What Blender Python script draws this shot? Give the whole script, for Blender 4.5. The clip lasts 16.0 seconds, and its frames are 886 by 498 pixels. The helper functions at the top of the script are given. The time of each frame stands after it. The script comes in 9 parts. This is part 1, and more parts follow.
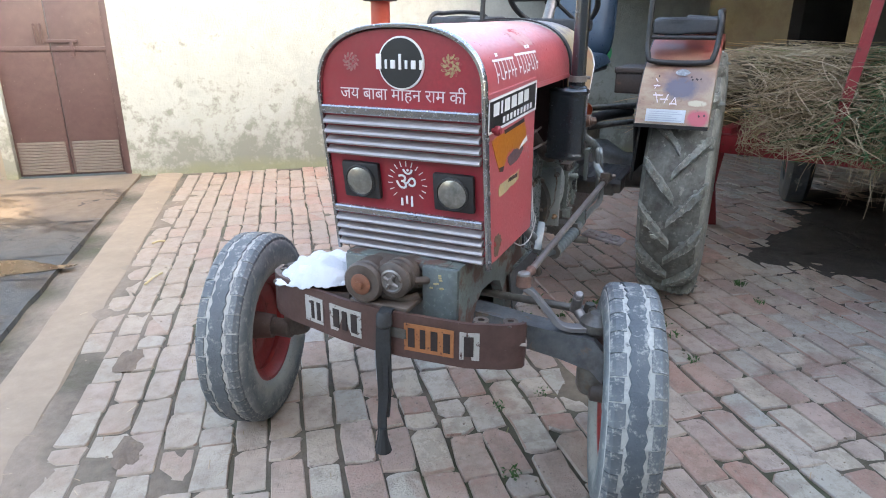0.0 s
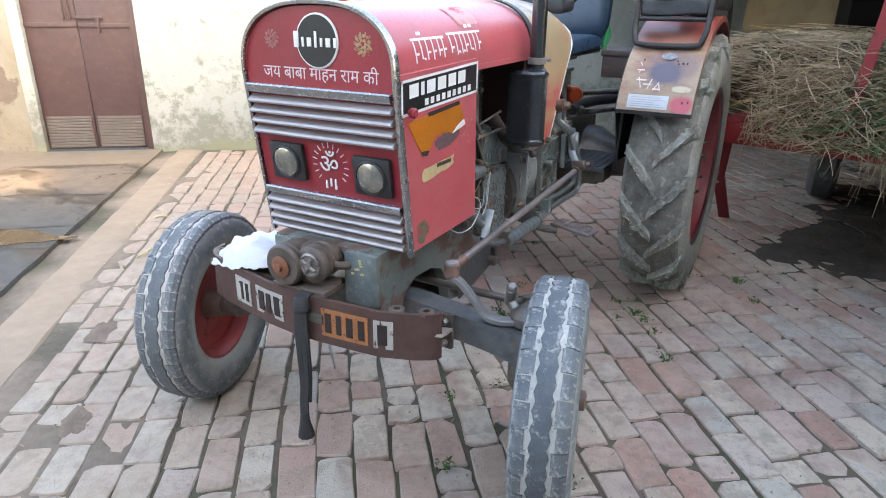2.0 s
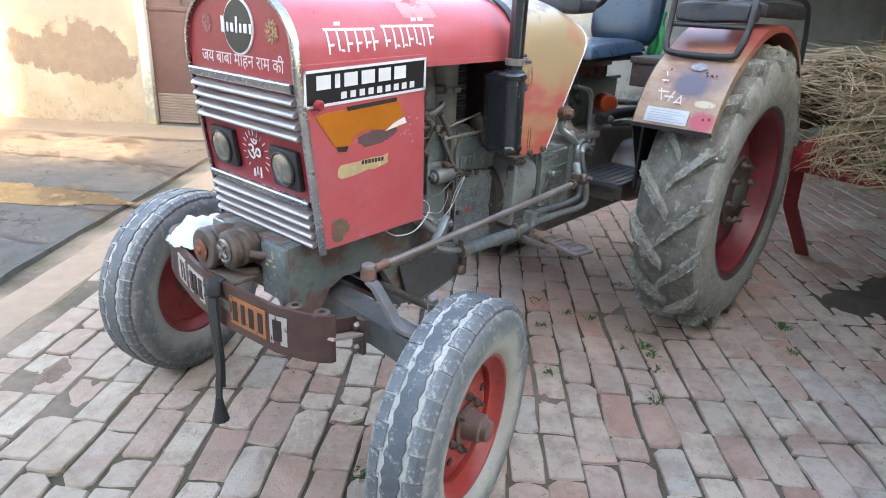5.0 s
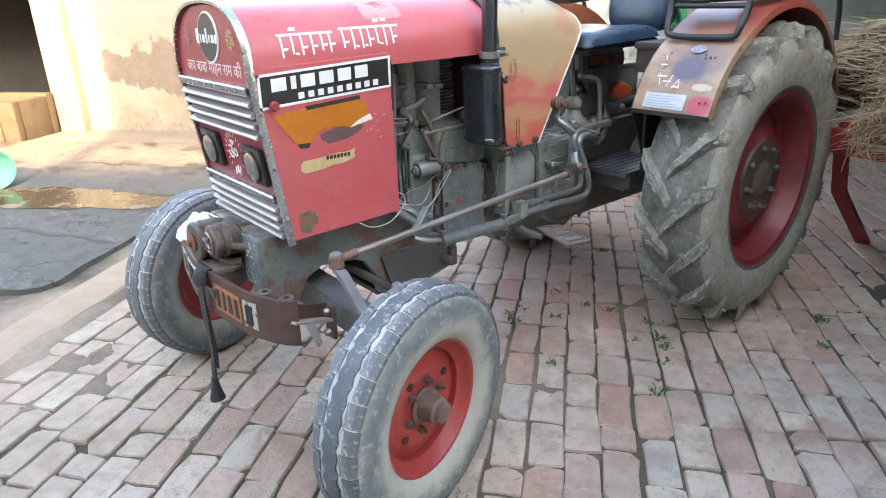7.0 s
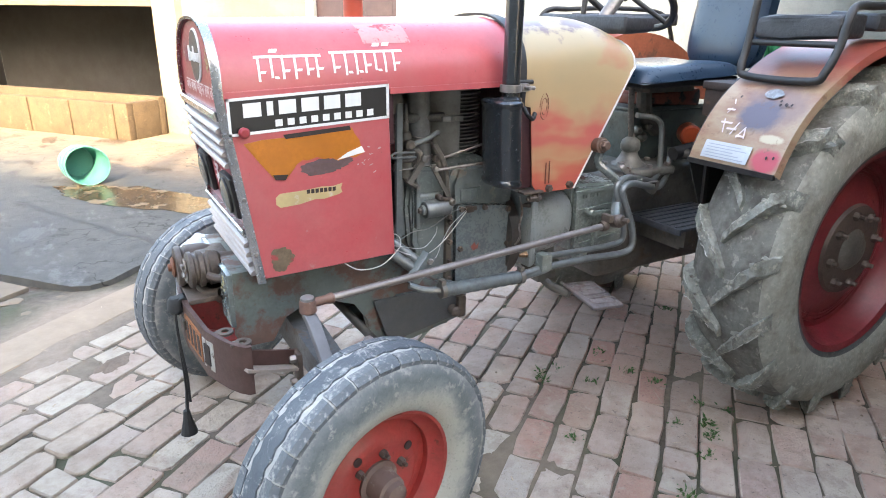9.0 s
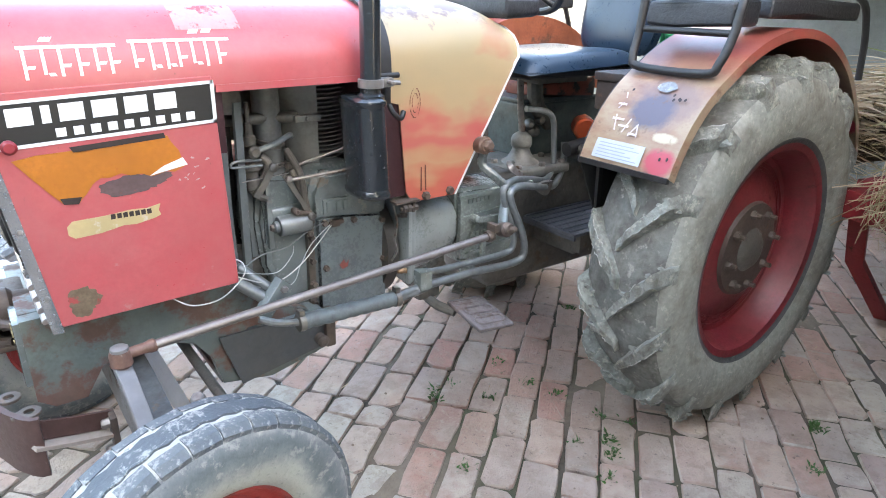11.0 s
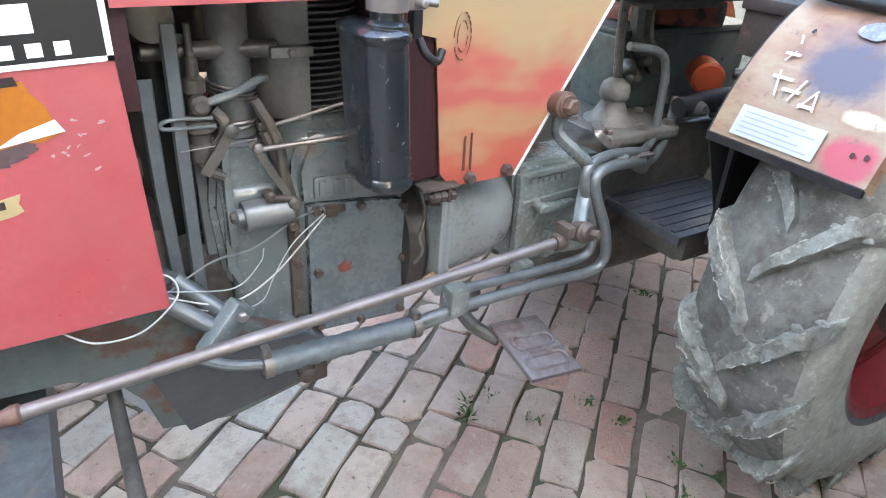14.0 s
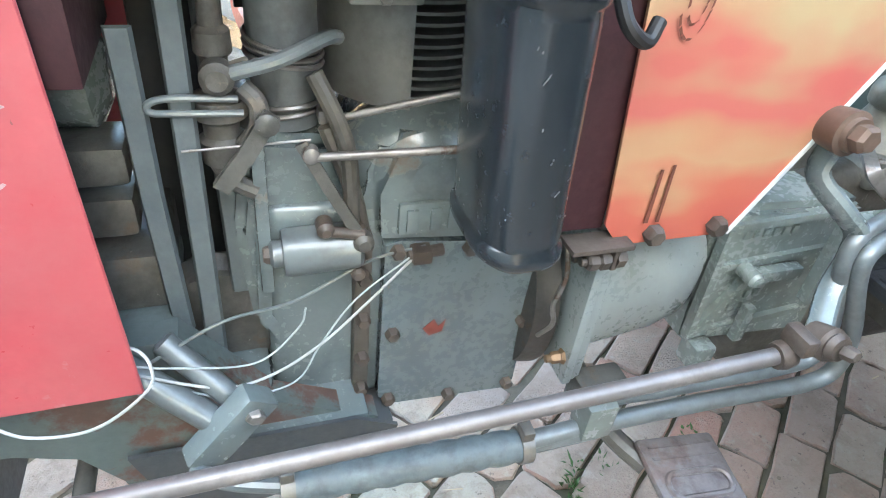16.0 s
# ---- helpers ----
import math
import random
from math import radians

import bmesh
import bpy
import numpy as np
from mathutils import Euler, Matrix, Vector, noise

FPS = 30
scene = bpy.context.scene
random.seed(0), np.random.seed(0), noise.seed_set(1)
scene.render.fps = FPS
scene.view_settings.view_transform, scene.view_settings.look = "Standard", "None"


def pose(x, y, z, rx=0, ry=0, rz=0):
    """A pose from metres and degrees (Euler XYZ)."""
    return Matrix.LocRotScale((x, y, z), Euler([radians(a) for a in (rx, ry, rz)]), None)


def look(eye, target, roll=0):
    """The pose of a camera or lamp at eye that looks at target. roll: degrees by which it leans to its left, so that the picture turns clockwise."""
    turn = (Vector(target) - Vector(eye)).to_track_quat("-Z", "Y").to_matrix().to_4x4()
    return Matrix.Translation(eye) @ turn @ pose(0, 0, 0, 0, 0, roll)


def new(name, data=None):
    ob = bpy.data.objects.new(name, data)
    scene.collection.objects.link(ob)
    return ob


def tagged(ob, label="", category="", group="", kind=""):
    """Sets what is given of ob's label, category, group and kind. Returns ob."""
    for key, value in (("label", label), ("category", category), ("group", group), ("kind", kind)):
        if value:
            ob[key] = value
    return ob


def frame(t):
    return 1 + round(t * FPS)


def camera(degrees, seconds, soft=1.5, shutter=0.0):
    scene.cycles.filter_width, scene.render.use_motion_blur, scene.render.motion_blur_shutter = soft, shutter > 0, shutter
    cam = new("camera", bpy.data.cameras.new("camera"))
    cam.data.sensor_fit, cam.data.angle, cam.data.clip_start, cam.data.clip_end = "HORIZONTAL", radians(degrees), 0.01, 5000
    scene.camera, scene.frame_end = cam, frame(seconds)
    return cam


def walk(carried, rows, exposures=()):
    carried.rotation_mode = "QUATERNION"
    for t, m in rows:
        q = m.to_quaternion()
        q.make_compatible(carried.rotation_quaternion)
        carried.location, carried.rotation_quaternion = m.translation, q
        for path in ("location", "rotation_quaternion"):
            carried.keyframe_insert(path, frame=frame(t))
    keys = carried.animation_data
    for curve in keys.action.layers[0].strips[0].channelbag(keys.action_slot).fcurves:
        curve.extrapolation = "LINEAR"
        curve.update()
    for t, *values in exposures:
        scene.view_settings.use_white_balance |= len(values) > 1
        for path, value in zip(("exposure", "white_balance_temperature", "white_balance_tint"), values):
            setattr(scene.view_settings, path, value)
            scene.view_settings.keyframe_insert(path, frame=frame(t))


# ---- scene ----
cam = camera(69.9, 16.0, soft=1.0)
PATH = [
    (0, (-1.537, -0.837, 1.412), (0.181, -0.059, 0.748), 0.2),
    (0.5, (-1.522, -0.98, 1.411), (0.173, -0.179, 0.714), 0.9),
    (1, (-1.473, -1.037, 1.405), (0.239, -0.272, 0.709), -1.3),
    (1.5, (-1.393, -1.072, 1.407), (0.266, -0.193, 0.72), -1.1),
    (2, (-1.328, -1.129, 1.405), (0.307, -0.226, 0.69), 0.7),
    (2.5, (-1.302, -1.165, 1.407), (0.238, -0.137, 0.649), -0.3),
    (3, (-1.244, -1.263, 1.408), (0.226, -0.129, 0.663), 0.3),
    (3.5, (-1.162, -1.376, 1.409), (0.26, -0.176, 0.674), -0.4),
    (4, (-1.11, -1.452, 1.406), (0.271, -0.22, 0.646), -1.0),
    (4.5, (-1.025, -1.49, 1.404), (0.378, -0.273, 0.662), -0.1),
    (4.7, (-0.977, -1.506, 1.401), (0.457, -0.318, 0.672), 2.3),
    (7, (-0.705, -1.855, 1.406), (0.497, -0.436, 0.673), -1.1),
    (7.5, (-0.578, -1.9, 1.405), (0.557, -0.414, 0.695), -0.4),
    (8, (-0.472, -1.884, 1.417), (0.641, -0.369, 0.735), 0.8),
    (8.5, (-0.409, -1.875, 1.416), (0.606, -0.302, 0.711), 0.1),
    (9, (-0.297, -1.844, 1.414), (0.654, -0.22, 0.737), 1.0),
    (9.5, (-0.167, -1.853, 1.439), (0.823, -0.279, 0.702), 1.9),
    (9.7, (-0.099, -1.846, 1.433), (0.956, -0.321, 0.683), 1.8),
    (11.8, (0.065, -1.543, 1.426), (1.212, -0.075, 0.697), 1.7),
    (12, (0.111, -1.511, 1.425), (1.212, -0.045, 0.628), 1.6),
    (12.5, (0.216, -1.492, 1.417), (1.189, 0.039, 0.575), 0.9),
    (13, (0.29, -1.43, 1.406), (1.181, 0.128, 0.523), 1.0),
    (13.5, (0.349, -1.285, 1.39), (1.271, 0.243, 0.486), 3.3),
    (14, (0.378, -1.187, 1.384), (1.328, 0.27, 0.396), 4.3),
    (14.5, (0.462, -1.066, 1.351), (1.249, 0.473, 0.345), 2.7),
    (15, (0.573, -0.971, 1.336), (1.212, 0.589, 0.259), 4.2),
    (15.5, (0.599, -0.881, 1.321), (1.056, 0.664, 0.136), 5.6),
    (16, (0.583, -0.745, 1.299), (1.173, 0.755, 0.115), 7.0),
]
walk(cam, [(t, look(eye, target, roll)) for t, eye, target, roll in PATH], exposures=((0.0, 3.46, 7200, 10), (2.5, 3.60, 7400, 10), (4.5, 3.73, 7450, 10), (7.0, 3.83, 7500, 10), (9.0, 3.89, 7500, 10), (9.5, 4.05, 7450, 9), (12.0, 4.23, 7350, 9), (13.5, 4.26, 7300, 9), (14.0, 4.33, 7300, 9), (15.0, 4.40, 7200, 6), (16.0, 4.70, 7100, 0)))

# ---- light ----
YARD = radians(39)
UX, UY = math.cos(YARD), math.sin(YARD)


def yard(u, v, z=0.0):
    """The courtyard's axes: u runs towards the back wall, v along it."""
    return Vector((u * UX - v * UY, u * UY + v * UX, z))


world = bpy.data.worlds.new("sky")
scene.world = world
world.use_nodes = True
wn = world.node_tree.nodes
sky = wn.new("ShaderNodeTexSky")
sky.sky_type, sky.sun_disc = "NISHITA", False
SUN_ELEVATION, SUN_YAW = 26.0, 20.0
sky.sun_elevation = radians(SUN_ELEVATION)
# the sun stands on the -u side of the yard, light runs towards +u and a little +v
sun_from = -(yard(math.cos(radians(SUN_YAW)), math.sin(radians(SUN_YAW))))
sky.sun_rotation = math.atan2(sun_from.x, sun_from.y)
sky.air_density, sky.dust_density = 1.0, 3.0
wn["Background"].inputs["Strength"].default_value = 0.15
world.node_tree.links.new(sky.outputs[0], wn["Background"].inputs["Color"])
sun = new("sun", bpy.data.lights.new("sun", "SUN"))
sun.data.energy, sun.data.angle, sun.data.color = 2.0, radians(1.5), (1.0, 0.84, 0.60)
sun.matrix_world = look((0, 0, 20), Vector((0, 0, 20)) - sun_from - Vector((0, 0, math.tan(radians(SUN_ELEVATION)))))

# ---- materials ----


REFLECT = 0.68  # brings the tones below to the reflectance of dusty outdoor surfaces


def tone_of(c):
    return (*(v * REFLECT for v in c), 1)


def ramp(nt, fac, stops):
    n = nt.nodes.new("ShaderNodeValToRGB")
    e = n.color_ramp.elements
    while len(e) < len(stops):
        e.new(0.5)
    for el, (p, c) in zip(e, stops):
        el.position, el.color = p, tone_of(c)
    nt.links.new(fac, n.inputs["Fac"])
    return n.outputs["Color"]


def noise_tex(nt, co, scale, detail=6, rough=0.6, stretch=None):
    if stretch:
        m = nt.nodes.new("ShaderNodeMapping")
        m.inputs["Scale"].default_value = stretch
        nt.links.new(co, m.inputs["Vector"])
        co = m.outputs["Vector"]
    n = nt.nodes.new("ShaderNodeTexNoise")
    n.inputs["Scale"].default_value, n.inputs["Detail"].default_value, n.inputs["Roughness"].default_value = scale, detail, rough
    nt.links.new(co, n.inputs["Vector"])
    return n.outputs["Fac"]


def mix(nt, fac, a, b):
    n = nt.nodes.new("ShaderNodeMix")
    n.data_type = "RGBA"
    for sock, val in ((n.inputs[0], fac), (n.inputs[6], a), (n.inputs[7], b)):
        if isinstance(val, (int, float)):
            sock.default_value = val
        elif isinstance(val, tuple):
            sock.default_value = tone_of(val)
        else:
            nt.links.new(val, sock)
    return n.outputs[2]


def band(nt, val, lo, hi):
    n = nt.nodes.new("ShaderNodeMapRange")
    n.inputs["From Min"].default_value, n.inputs["From Max"].default_value = lo, hi
    nt.links.new(val, n.inputs["Value"])
    return n.outputs["Result"]


def math_node(nt, op, a, b):
    n = nt.nodes.new("ShaderNodeMath")
    n.operation = op
    for sock, val in zip(n.inputs, (a, b)):
        if isinstance(val, (int, float)):
            sock.default_value = val
        else:
            nt.links.new(val, sock)
    return n.outputs[0]


def base_mat(name):
    m = bpy.data.materials.new(name)
    m.use_nodes = True
    nt = m.node_tree
    co = nt.nodes.new("ShaderNodeTexCoord").outputs["Object"]
    return m, nt, nt.nodes["Principled BSDF"], co


def finish(nt, bsdf, color, rough, height=None, bump=0.0, dist=0.01, metal=0.0):
    for key, val in (("Base Color", color), ("Roughness", rough), ("Metallic", metal)):
        if isinstance(val, (int, float)):
            bsdf.inputs[key].default_value = val
        elif isinstance(val, tuple):
            bsdf.inputs[key].default_value = (*val, 1)
        else:
            nt.links.new(val, bsdf.inputs[key])
    if height is not None:
        b = nt.nodes.new("ShaderNodeBump")
        b.inputs["Strength"].default_value, b.inputs["Distance"].default_value = bump, dist
        nt.links.new(height, b.inputs["Height"])
        nt.links.new(b.outputs[0], bsdf.inputs["Normal"])


def surface(name, base, tone=0.25, scale=6.0, rough=0.5, metal=0.0, wear=None, wear_amount=0.5, wear_scale=9.0, dust=None, dust_amount=0.5,
            bump=0.25, grain=90.0, dist=0.002, grime=0.0, chips=None):
    """A worn surface: a base that varies at two scales, patches of wear, a film of dust, oily grime, small chips, fine relief."""
    m, nt, bsdf, co = base_mat(name)
    big, fine = noise_tex(nt, co, scale), noise_tex(nt, co, grain, 4)
    dark = tuple(c * (1 - tone) for c in base)
    light = tuple(min(1, c * (1 + tone)) for c in base)
    col = ramp(nt, big, [(0.3, dark), (0.7, light)])
    col = mix(nt, band(nt, fine, 0.35, 0.75), col, tuple(c * (1 - 0.6 * tone) for c in base))
    r = math_node(nt, "MULTIPLY_ADD", fine, 0.25)
    nt.nodes[-1].inputs[2].default_value = rough - 0.12
    if wear:
        w = noise_tex(nt, co, wear_scale, 9, 0.68)
        mask = band(nt, w, 0.72 - 0.35 * wear_amount, 0.78 - 0.35 * wear_amount)
        col = mix(nt, mask, col, wear)
        r = math_node(nt, "ADD", r, math_node(nt, "MULTIPLY", mask, 0.3))
    if dust:
        d = noise_tex(nt, co, scale * 2.3, 8, 0.7)
        mask = math_node(nt, "MULTIPLY", band(nt, d, 0.35, 0.8), dust_amount)
        col = mix(nt, mask, col, dust)
        r = math_node(nt, "ADD", r, math_node(nt, "MULTIPLY", mask, 0.3))
    relief = math_node(nt, "ADD", fine, math_node(nt, "MULTIPLY", big, 1.5))
    if grime:
        g = noise_tex(nt, co, scale * 2.4, 8, 0.66)
        mask = math_node(nt, "MULTIPLY", band(nt, g, 0.46, 0.66), grime)
        col = mix(nt, mask, col, tuple(0.3 * c for c in (base[0] * 1.25, base[1], base[2] * 0.8)))
        r = math_node(nt, "SUBTRACT", r, math_node(nt, "MULTIPLY", mask, 0.12))
        relief = math_node(nt, "ADD", relief, math_node(nt, "MULTIPLY", g, 2.0))
    if chips:
        k = noise_tex(nt, co, 55.0, 5, 0.7, (1, 1, 0.55))
        col = mix(nt, band(nt, k, 0.685, 0.70), col, chips)
    finish(nt, bsdf, col, r, relief, bump, dist, metal)
    return m


RED = surface("red_paint", (0.63, 0.104, 0.118), 0.12, 3.0, 0.30, wear=(0.60, 0.25, 0.25), wear_amount=0.2, wear_scale=14, dust=(0.60, 0.33, 0.31), dust_amount=0.3, bump=0.03, grime=0.10, chips=(0.30, 0.10, 0.09))
RED_DARK = surface("dark_red_paint", (0.37, 0.021, 0.036), 0.2, 4.0, 0.38, dust=(0.25, 0.10, 0.09), dust_amount=0.25, bump=0.06)
RIM_RED = surface("rim_red", (0.46, 0.045, 0.04), 0.2, 9.0, 0.40, wear=(0.18, 0.055, 0.04), wear_amount=0.34, wear_scale=16, dust=(0.46, 0.15, 0.11), dust_amount=0.4, bump=0.2, grime=0.35)
RIM_MAROON = surface("rear_rim_maroon", (0.27, 0.024, 0.034), 0.3, 5.0, 0.40, wear=(0.085, 0.04, 0.035), wear_amount=0.36, wear_scale=6, dust=(0.22, 0.10, 0.085), dust_amount=0.45, bump=0.25, grime=0.45)
CHROME = surface("bright_trim", (0.58, 0.57, 0.575), 0.08, 12.0, 0.24, metal=0.85, wear=(0.36, 0.32, 0.30), wear_amount=-0.02, wear_scale=30, bump=0.02)
LOUVER = surface("pale_louver", (0.50, 0.44, 0.43), 0.14, 9.0, 0.34, metal=0.35, wear=(0.26, 0.18, 0.165), wear_amount=0.06, wear_scale=22, bump=0.03, grime=0.12)
BLACK_PAINT = surface("black_paint", (0.020, 0.026, 0.032), 0.2, 8.0, 0.22, dust=(0.05, 0.055, 0.058), dust_amount=0.10, bump=0.01, chips=(0.45, 0.46, 0.47))
BLACK = surface("black_plastic", (0.015, 0.015, 0.017), 0.3, 10.0, 0.5, dust=(0.08, 0.075, 0.07), dust_amount=0.5, bump=0.15)
IRON = surface("engine_grey", (0.195, 0.238, 0.240), 0.14, 4.0, 0.22, wear=(0.20, 0.155, 0.115), wear_amount=0.24, wear_scale=6, dust=(0.36, 0.34, 0.29), dust_amount=0.28, bump=0.05, grime=0.5, chips=(0.34, 0.33, 0.31))
IRON_DARK = surface("oily_engine", (0.105, 0.10, 0.088), 0.35, 9.0, 0.42, wear=(0.14, 0.10, 0.07), wear_amount=0.42, wear_scale=13, dust=(0.24, 0.21, 0.17), dust_amount=0.55, bump=0.4, grime=0.6, chips=(0.30, 0.28, 0.25))
SOOTY = surface("dusty_sooty_sheet", (0.24, 0.238, 0.215), 0.28, 7.0, 0.45, wear=(0.12, 0.10, 0.085), wear_amount=0.25, wear_scale=9, dust=(0.26, 0.25, 0.23), dust_amount=0.5, bump=0.2, grime=0.5)
GREEN_IRON = surface("green_grey_casting", (0.305, 0.352, 0.33), 0.12, 4.0, 0.24, wear=(0.16, 0.14, 0.11), wear_amount=0.16, wear_scale=6, dust=(0.38, 0.38, 0.34), dust_amount=0.25, bump=0.05, grime=0.4, chips=(0.36, 0.34, 0.31))
BOLSTER = surface("rust_patched_casting", (0.145, 0.182, 0.174), 0.25, 5.0, 0.36, wear=(0.19, 0.085, 0.062), wear_amount=0.62, wear_scale=6, dust=(0.27, 0.27, 0.23), dust_amount=0.35, bump=0.15, grime=0.45)
RUST = surface("rust_brown", (0.115, 0.083, 0.066), 0.3, 8.0, 0.5, wear=(0.20, 0.135, 0.10), wear_amount=0.36, wear_scale=20, dust=(0.22, 0.19, 0.165), dust_amount=0.45, bump=0.4, grime=0.6)
BUMPER = surface("brown_bumper_paint", (0.105, 0.05, 0.04), 0.25, 6.0, 0.45, wear=(0.22, 0.14, 0.11), wear_amount=0.2, wear_scale=40, dust=(0.20, 0.13, 0.11), dust_amount=0.4, bump=0.25, grime=0.35, chips=(0.32, 0.22, 0.18))
STEEL = surface("worn_steel", (0.36, 0.33, 0.31), 0.25, 12.0, 0.36, metal=0.5, wear=(0.20, 0.13, 0.095), wear_amount=0.42, wear_scale=18, bump=0.25, grime=0.5)
PALE_STEEL = surface("pale_lavender_steel", (0.26, 0.25, 0.25), 0.12, 7.0, 0.40, metal=0.25, wear=(0.24, 0.19, 0.16), wear_amount=0.06, wear_scale=12, dust=(0.42, 0.40, 0.38), dust_amount=0.3, bump=0.05, grime=0.2)
PIPE = surface("grey_pipe", (0.215, 0.24, 0.245), 0.15, 10.0, 0.36, metal=0.2, wear=(0.15, 0.12, 0.095), wear_amount=0.04, wear_scale=7, dust=(0.26, 0.26, 0.24), dust_amount=0.3, bump=0.03, grime=0.4)
COVER = surface("smooth_blue_grey_cover", (0.18, 0.222, 0.235), 0.12, 4.0, 0.26, wear=(0.27, 0.21, 0.16), wear_amount=0.05, wear_scale=9, dust=(0.33, 0.31, 0.27), dust_amount=0.22, bump=0.03, grime=0.3, chips=(0.30, 0.24, 0.19))
PALE_CASTING = surface("pale_grey_casting", (0.39, 0.43, 0.42), 0.10, 3.0, 0.28, wear=(0.18, 0.15, 0.115), wear_amount=0.10, wear_scale=6, dust=(0.42, 0.41, 0.37), dust_amount=0.25, bump=0.03, grime=0.3)
MUD = surface("dried_mud", (0.64, 0.63, 0.58), 0.25, 30.0, 0.9, wear=(0.20, 0.205, 0.205), wear_amount=0.34, wear_scale=26, bump=0.6, dist=0.004)
REAR_TYRE = surface("muddy_rear_tyre", (0.35, 0.36, 0.315), 0.4, 4.0, 0.75, wear=(0.50, 0.49, 0.42), wear_amount=0.46, wear_scale=55, dust=(0.62, 0.61, 0.52), dust_amount=0.8, bump=0.9, dist=0.004, grime=0.55, grain=60)
LUG = surface("torn_lug_rubber", (0.375, 0.40, 0.36), 0.4, 12.0, 0.7, wear=(0.64, 0.63, 0.54), wear_amount=0.50, wear_scale=40, dust=(0.50, 0.49, 0.42), dust_amount=0.6, bump=1.0, dist=0.007, grime=0.65, grain=60)
TREAD_FLOOR = surface("grimy_tread_floor", (0.21, 0.215, 0.195), 0.4, 6.0, 0.8, wear=(0.45, 0.44, 0.385), wear_amount=0.42, wear_scale=34, dust=(0.42, 0.41, 0.355), dust_amount=0.6, bump=0.9, dist=0.004, grime=0.6, grain=60)
DARK_WALL = surface("dark_tyre_wall", (0.075, 0.085, 0.088), 0.3, 7.0, 0.55, wear=(0.26, 0.26, 0.235), wear_amount=0.35, wear_scale=12, dust=(0.22, 0.22, 0.195), dust_amount=0.5, bump=0.4, dist=0.003, grime=0.3)
BLUE_VINYL = surface("blue_vinyl", (0.016, 0.042, 0.082), 0.25, 8.0, 0.28, dust=(0.07, 0.10, 0.13), dust_amount=0.3, bump=0.08)
DARK_VINYL = surface("dark_cushion_cover", (0.03, 0.034, 0.042), 0.35, 8.0, 0.5, wear=(0.22, 0.20, 0.19), wear_amount=0.0, wear_scale=20, dust=(0.10, 0.10, 0.10), dust_amount=0.5, bump=0.4, dist=0.006)
WHITE_PAINT = surface("white_lettering", (1.0, 0.98, 0.96), 0.08, 30.0, 0.55, wear=(0.55, 0.20, 0.20), wear_amount=0.0, wear_scale=50, bump=0.05)
DECAL_WHITE = surface("white_sticker", (1.0, 1.0, 0.97), 0.06, 20.0, 0.4, wear=(0.06, 0.06, 0.06), wear_amount=-0.05, wear_scale=60, bump=0.04)
FADED_WHITE = surface("faded_hand_paint", (0.86, 0.74, 0.74), 0.15, 40.0, 0.55, wear=(0.55, 0.16, 0.18), wear_amount=0.22, wear_scale=60, bump=0.05)
PAPER = surface("pale_blue_paper", (0.62, 0.68, 0.73), 0.1, 20.0, 0.55, wear=(0.40, 0.42, 0.43), wear_amount=0.05, wear_scale=40, bump=0.05)
DECAL_BLACK = surface("black_sticker", (0.014, 0.014, 0.015), 0.2, 20.0, 0.42, wear=(0.25, 0.25, 0.25), wear_amount=-0.15, wear_scale=50, bump=0.04)
ORANGE = surface("orange_sticker", (0.62, 0.20, 0.018), 0.22, 7.0, 0.35, wear=(0.50, 0.11, 0.02), wear_amount=0.35, wear_scale=12, bump=0.05)
CREAM = surface("cream_sticker", (0.66, 0.52, 0.26), 0.15, 12.0, 0.45, wear=(0.7, 0.62, 0.5), wear_amount=0.4, wear_scale=15, bump=0.05)
PLATE_ORANGE = surface("faded_orange_paint", (0.45, 0.17, 0.06), 0.2, 18.0, 0.6, wear=(0.10, 0.05, 0.04), wear_amount=0.35, wear_scale=45, bump=0.1)
PLATE_WHITE = surface("flaking_white_paint", (0.55, 0.52, 0.47), 0.15, 18.0, 0.6, wear=(0.11, 0.05, 0.04), wear_amount=0.4, wear_scale=45, bump=0.1)
INK = surface("dark_paint", (0.035, 0.02, 0.018), 0.3, 20.0, 0.6, bump=0.05)
PURPLE_WEAR = surface("primer_wear", (0.14, 0.085, 0.085), 0.3, 14.0, 0.55, wear=(0.36, 0.09, 0.08), wear_amount=0.35, wear_scale=24, bump=0.1)
ORANGE_LENS = surface("orange_lens", (0.55, 0.085, 0.03), 0.12, 10.0, 0.3, dust=(0.4, 0.16, 0.08), dust_amount=0.3, bump=0.05)
BAG = surface("white_plastic_bag", (0.72, 0.75, 0.80), 0.08, 9.0, 0.35, bump=0.5, dist=0.01, grain=30)
STRAP = surface("black_rubber_strap", (0.02, 0.022, 0.023), 0.3, 20.0, 0.6, dust=(0.07, 0.07, 0.07), dust_amount=0.5, bump=0.3)
CABLE_WHITE = surface("white_cable", (0.58, 0.58, 0.56), 0.1, 20.0, 0.5, bump=0.05)
CABLE_TEAL = surface("pale_cable", (0.50, 0.55, 0.55), 0.1, 20.0, 0.5, bump=0.05)
CHEQUER = surface("black_footplate", (0.085, 0.095, 0.115), 0.3, 12.0, 0.32, metal=0.2, wear=(0.24, 0.25, 0.27), wear_amount=0.4, wear_scale=14, dust=(0.18, 0.175, 0.17), dust_amount=0.4, bump=0.35, grime=0.4)
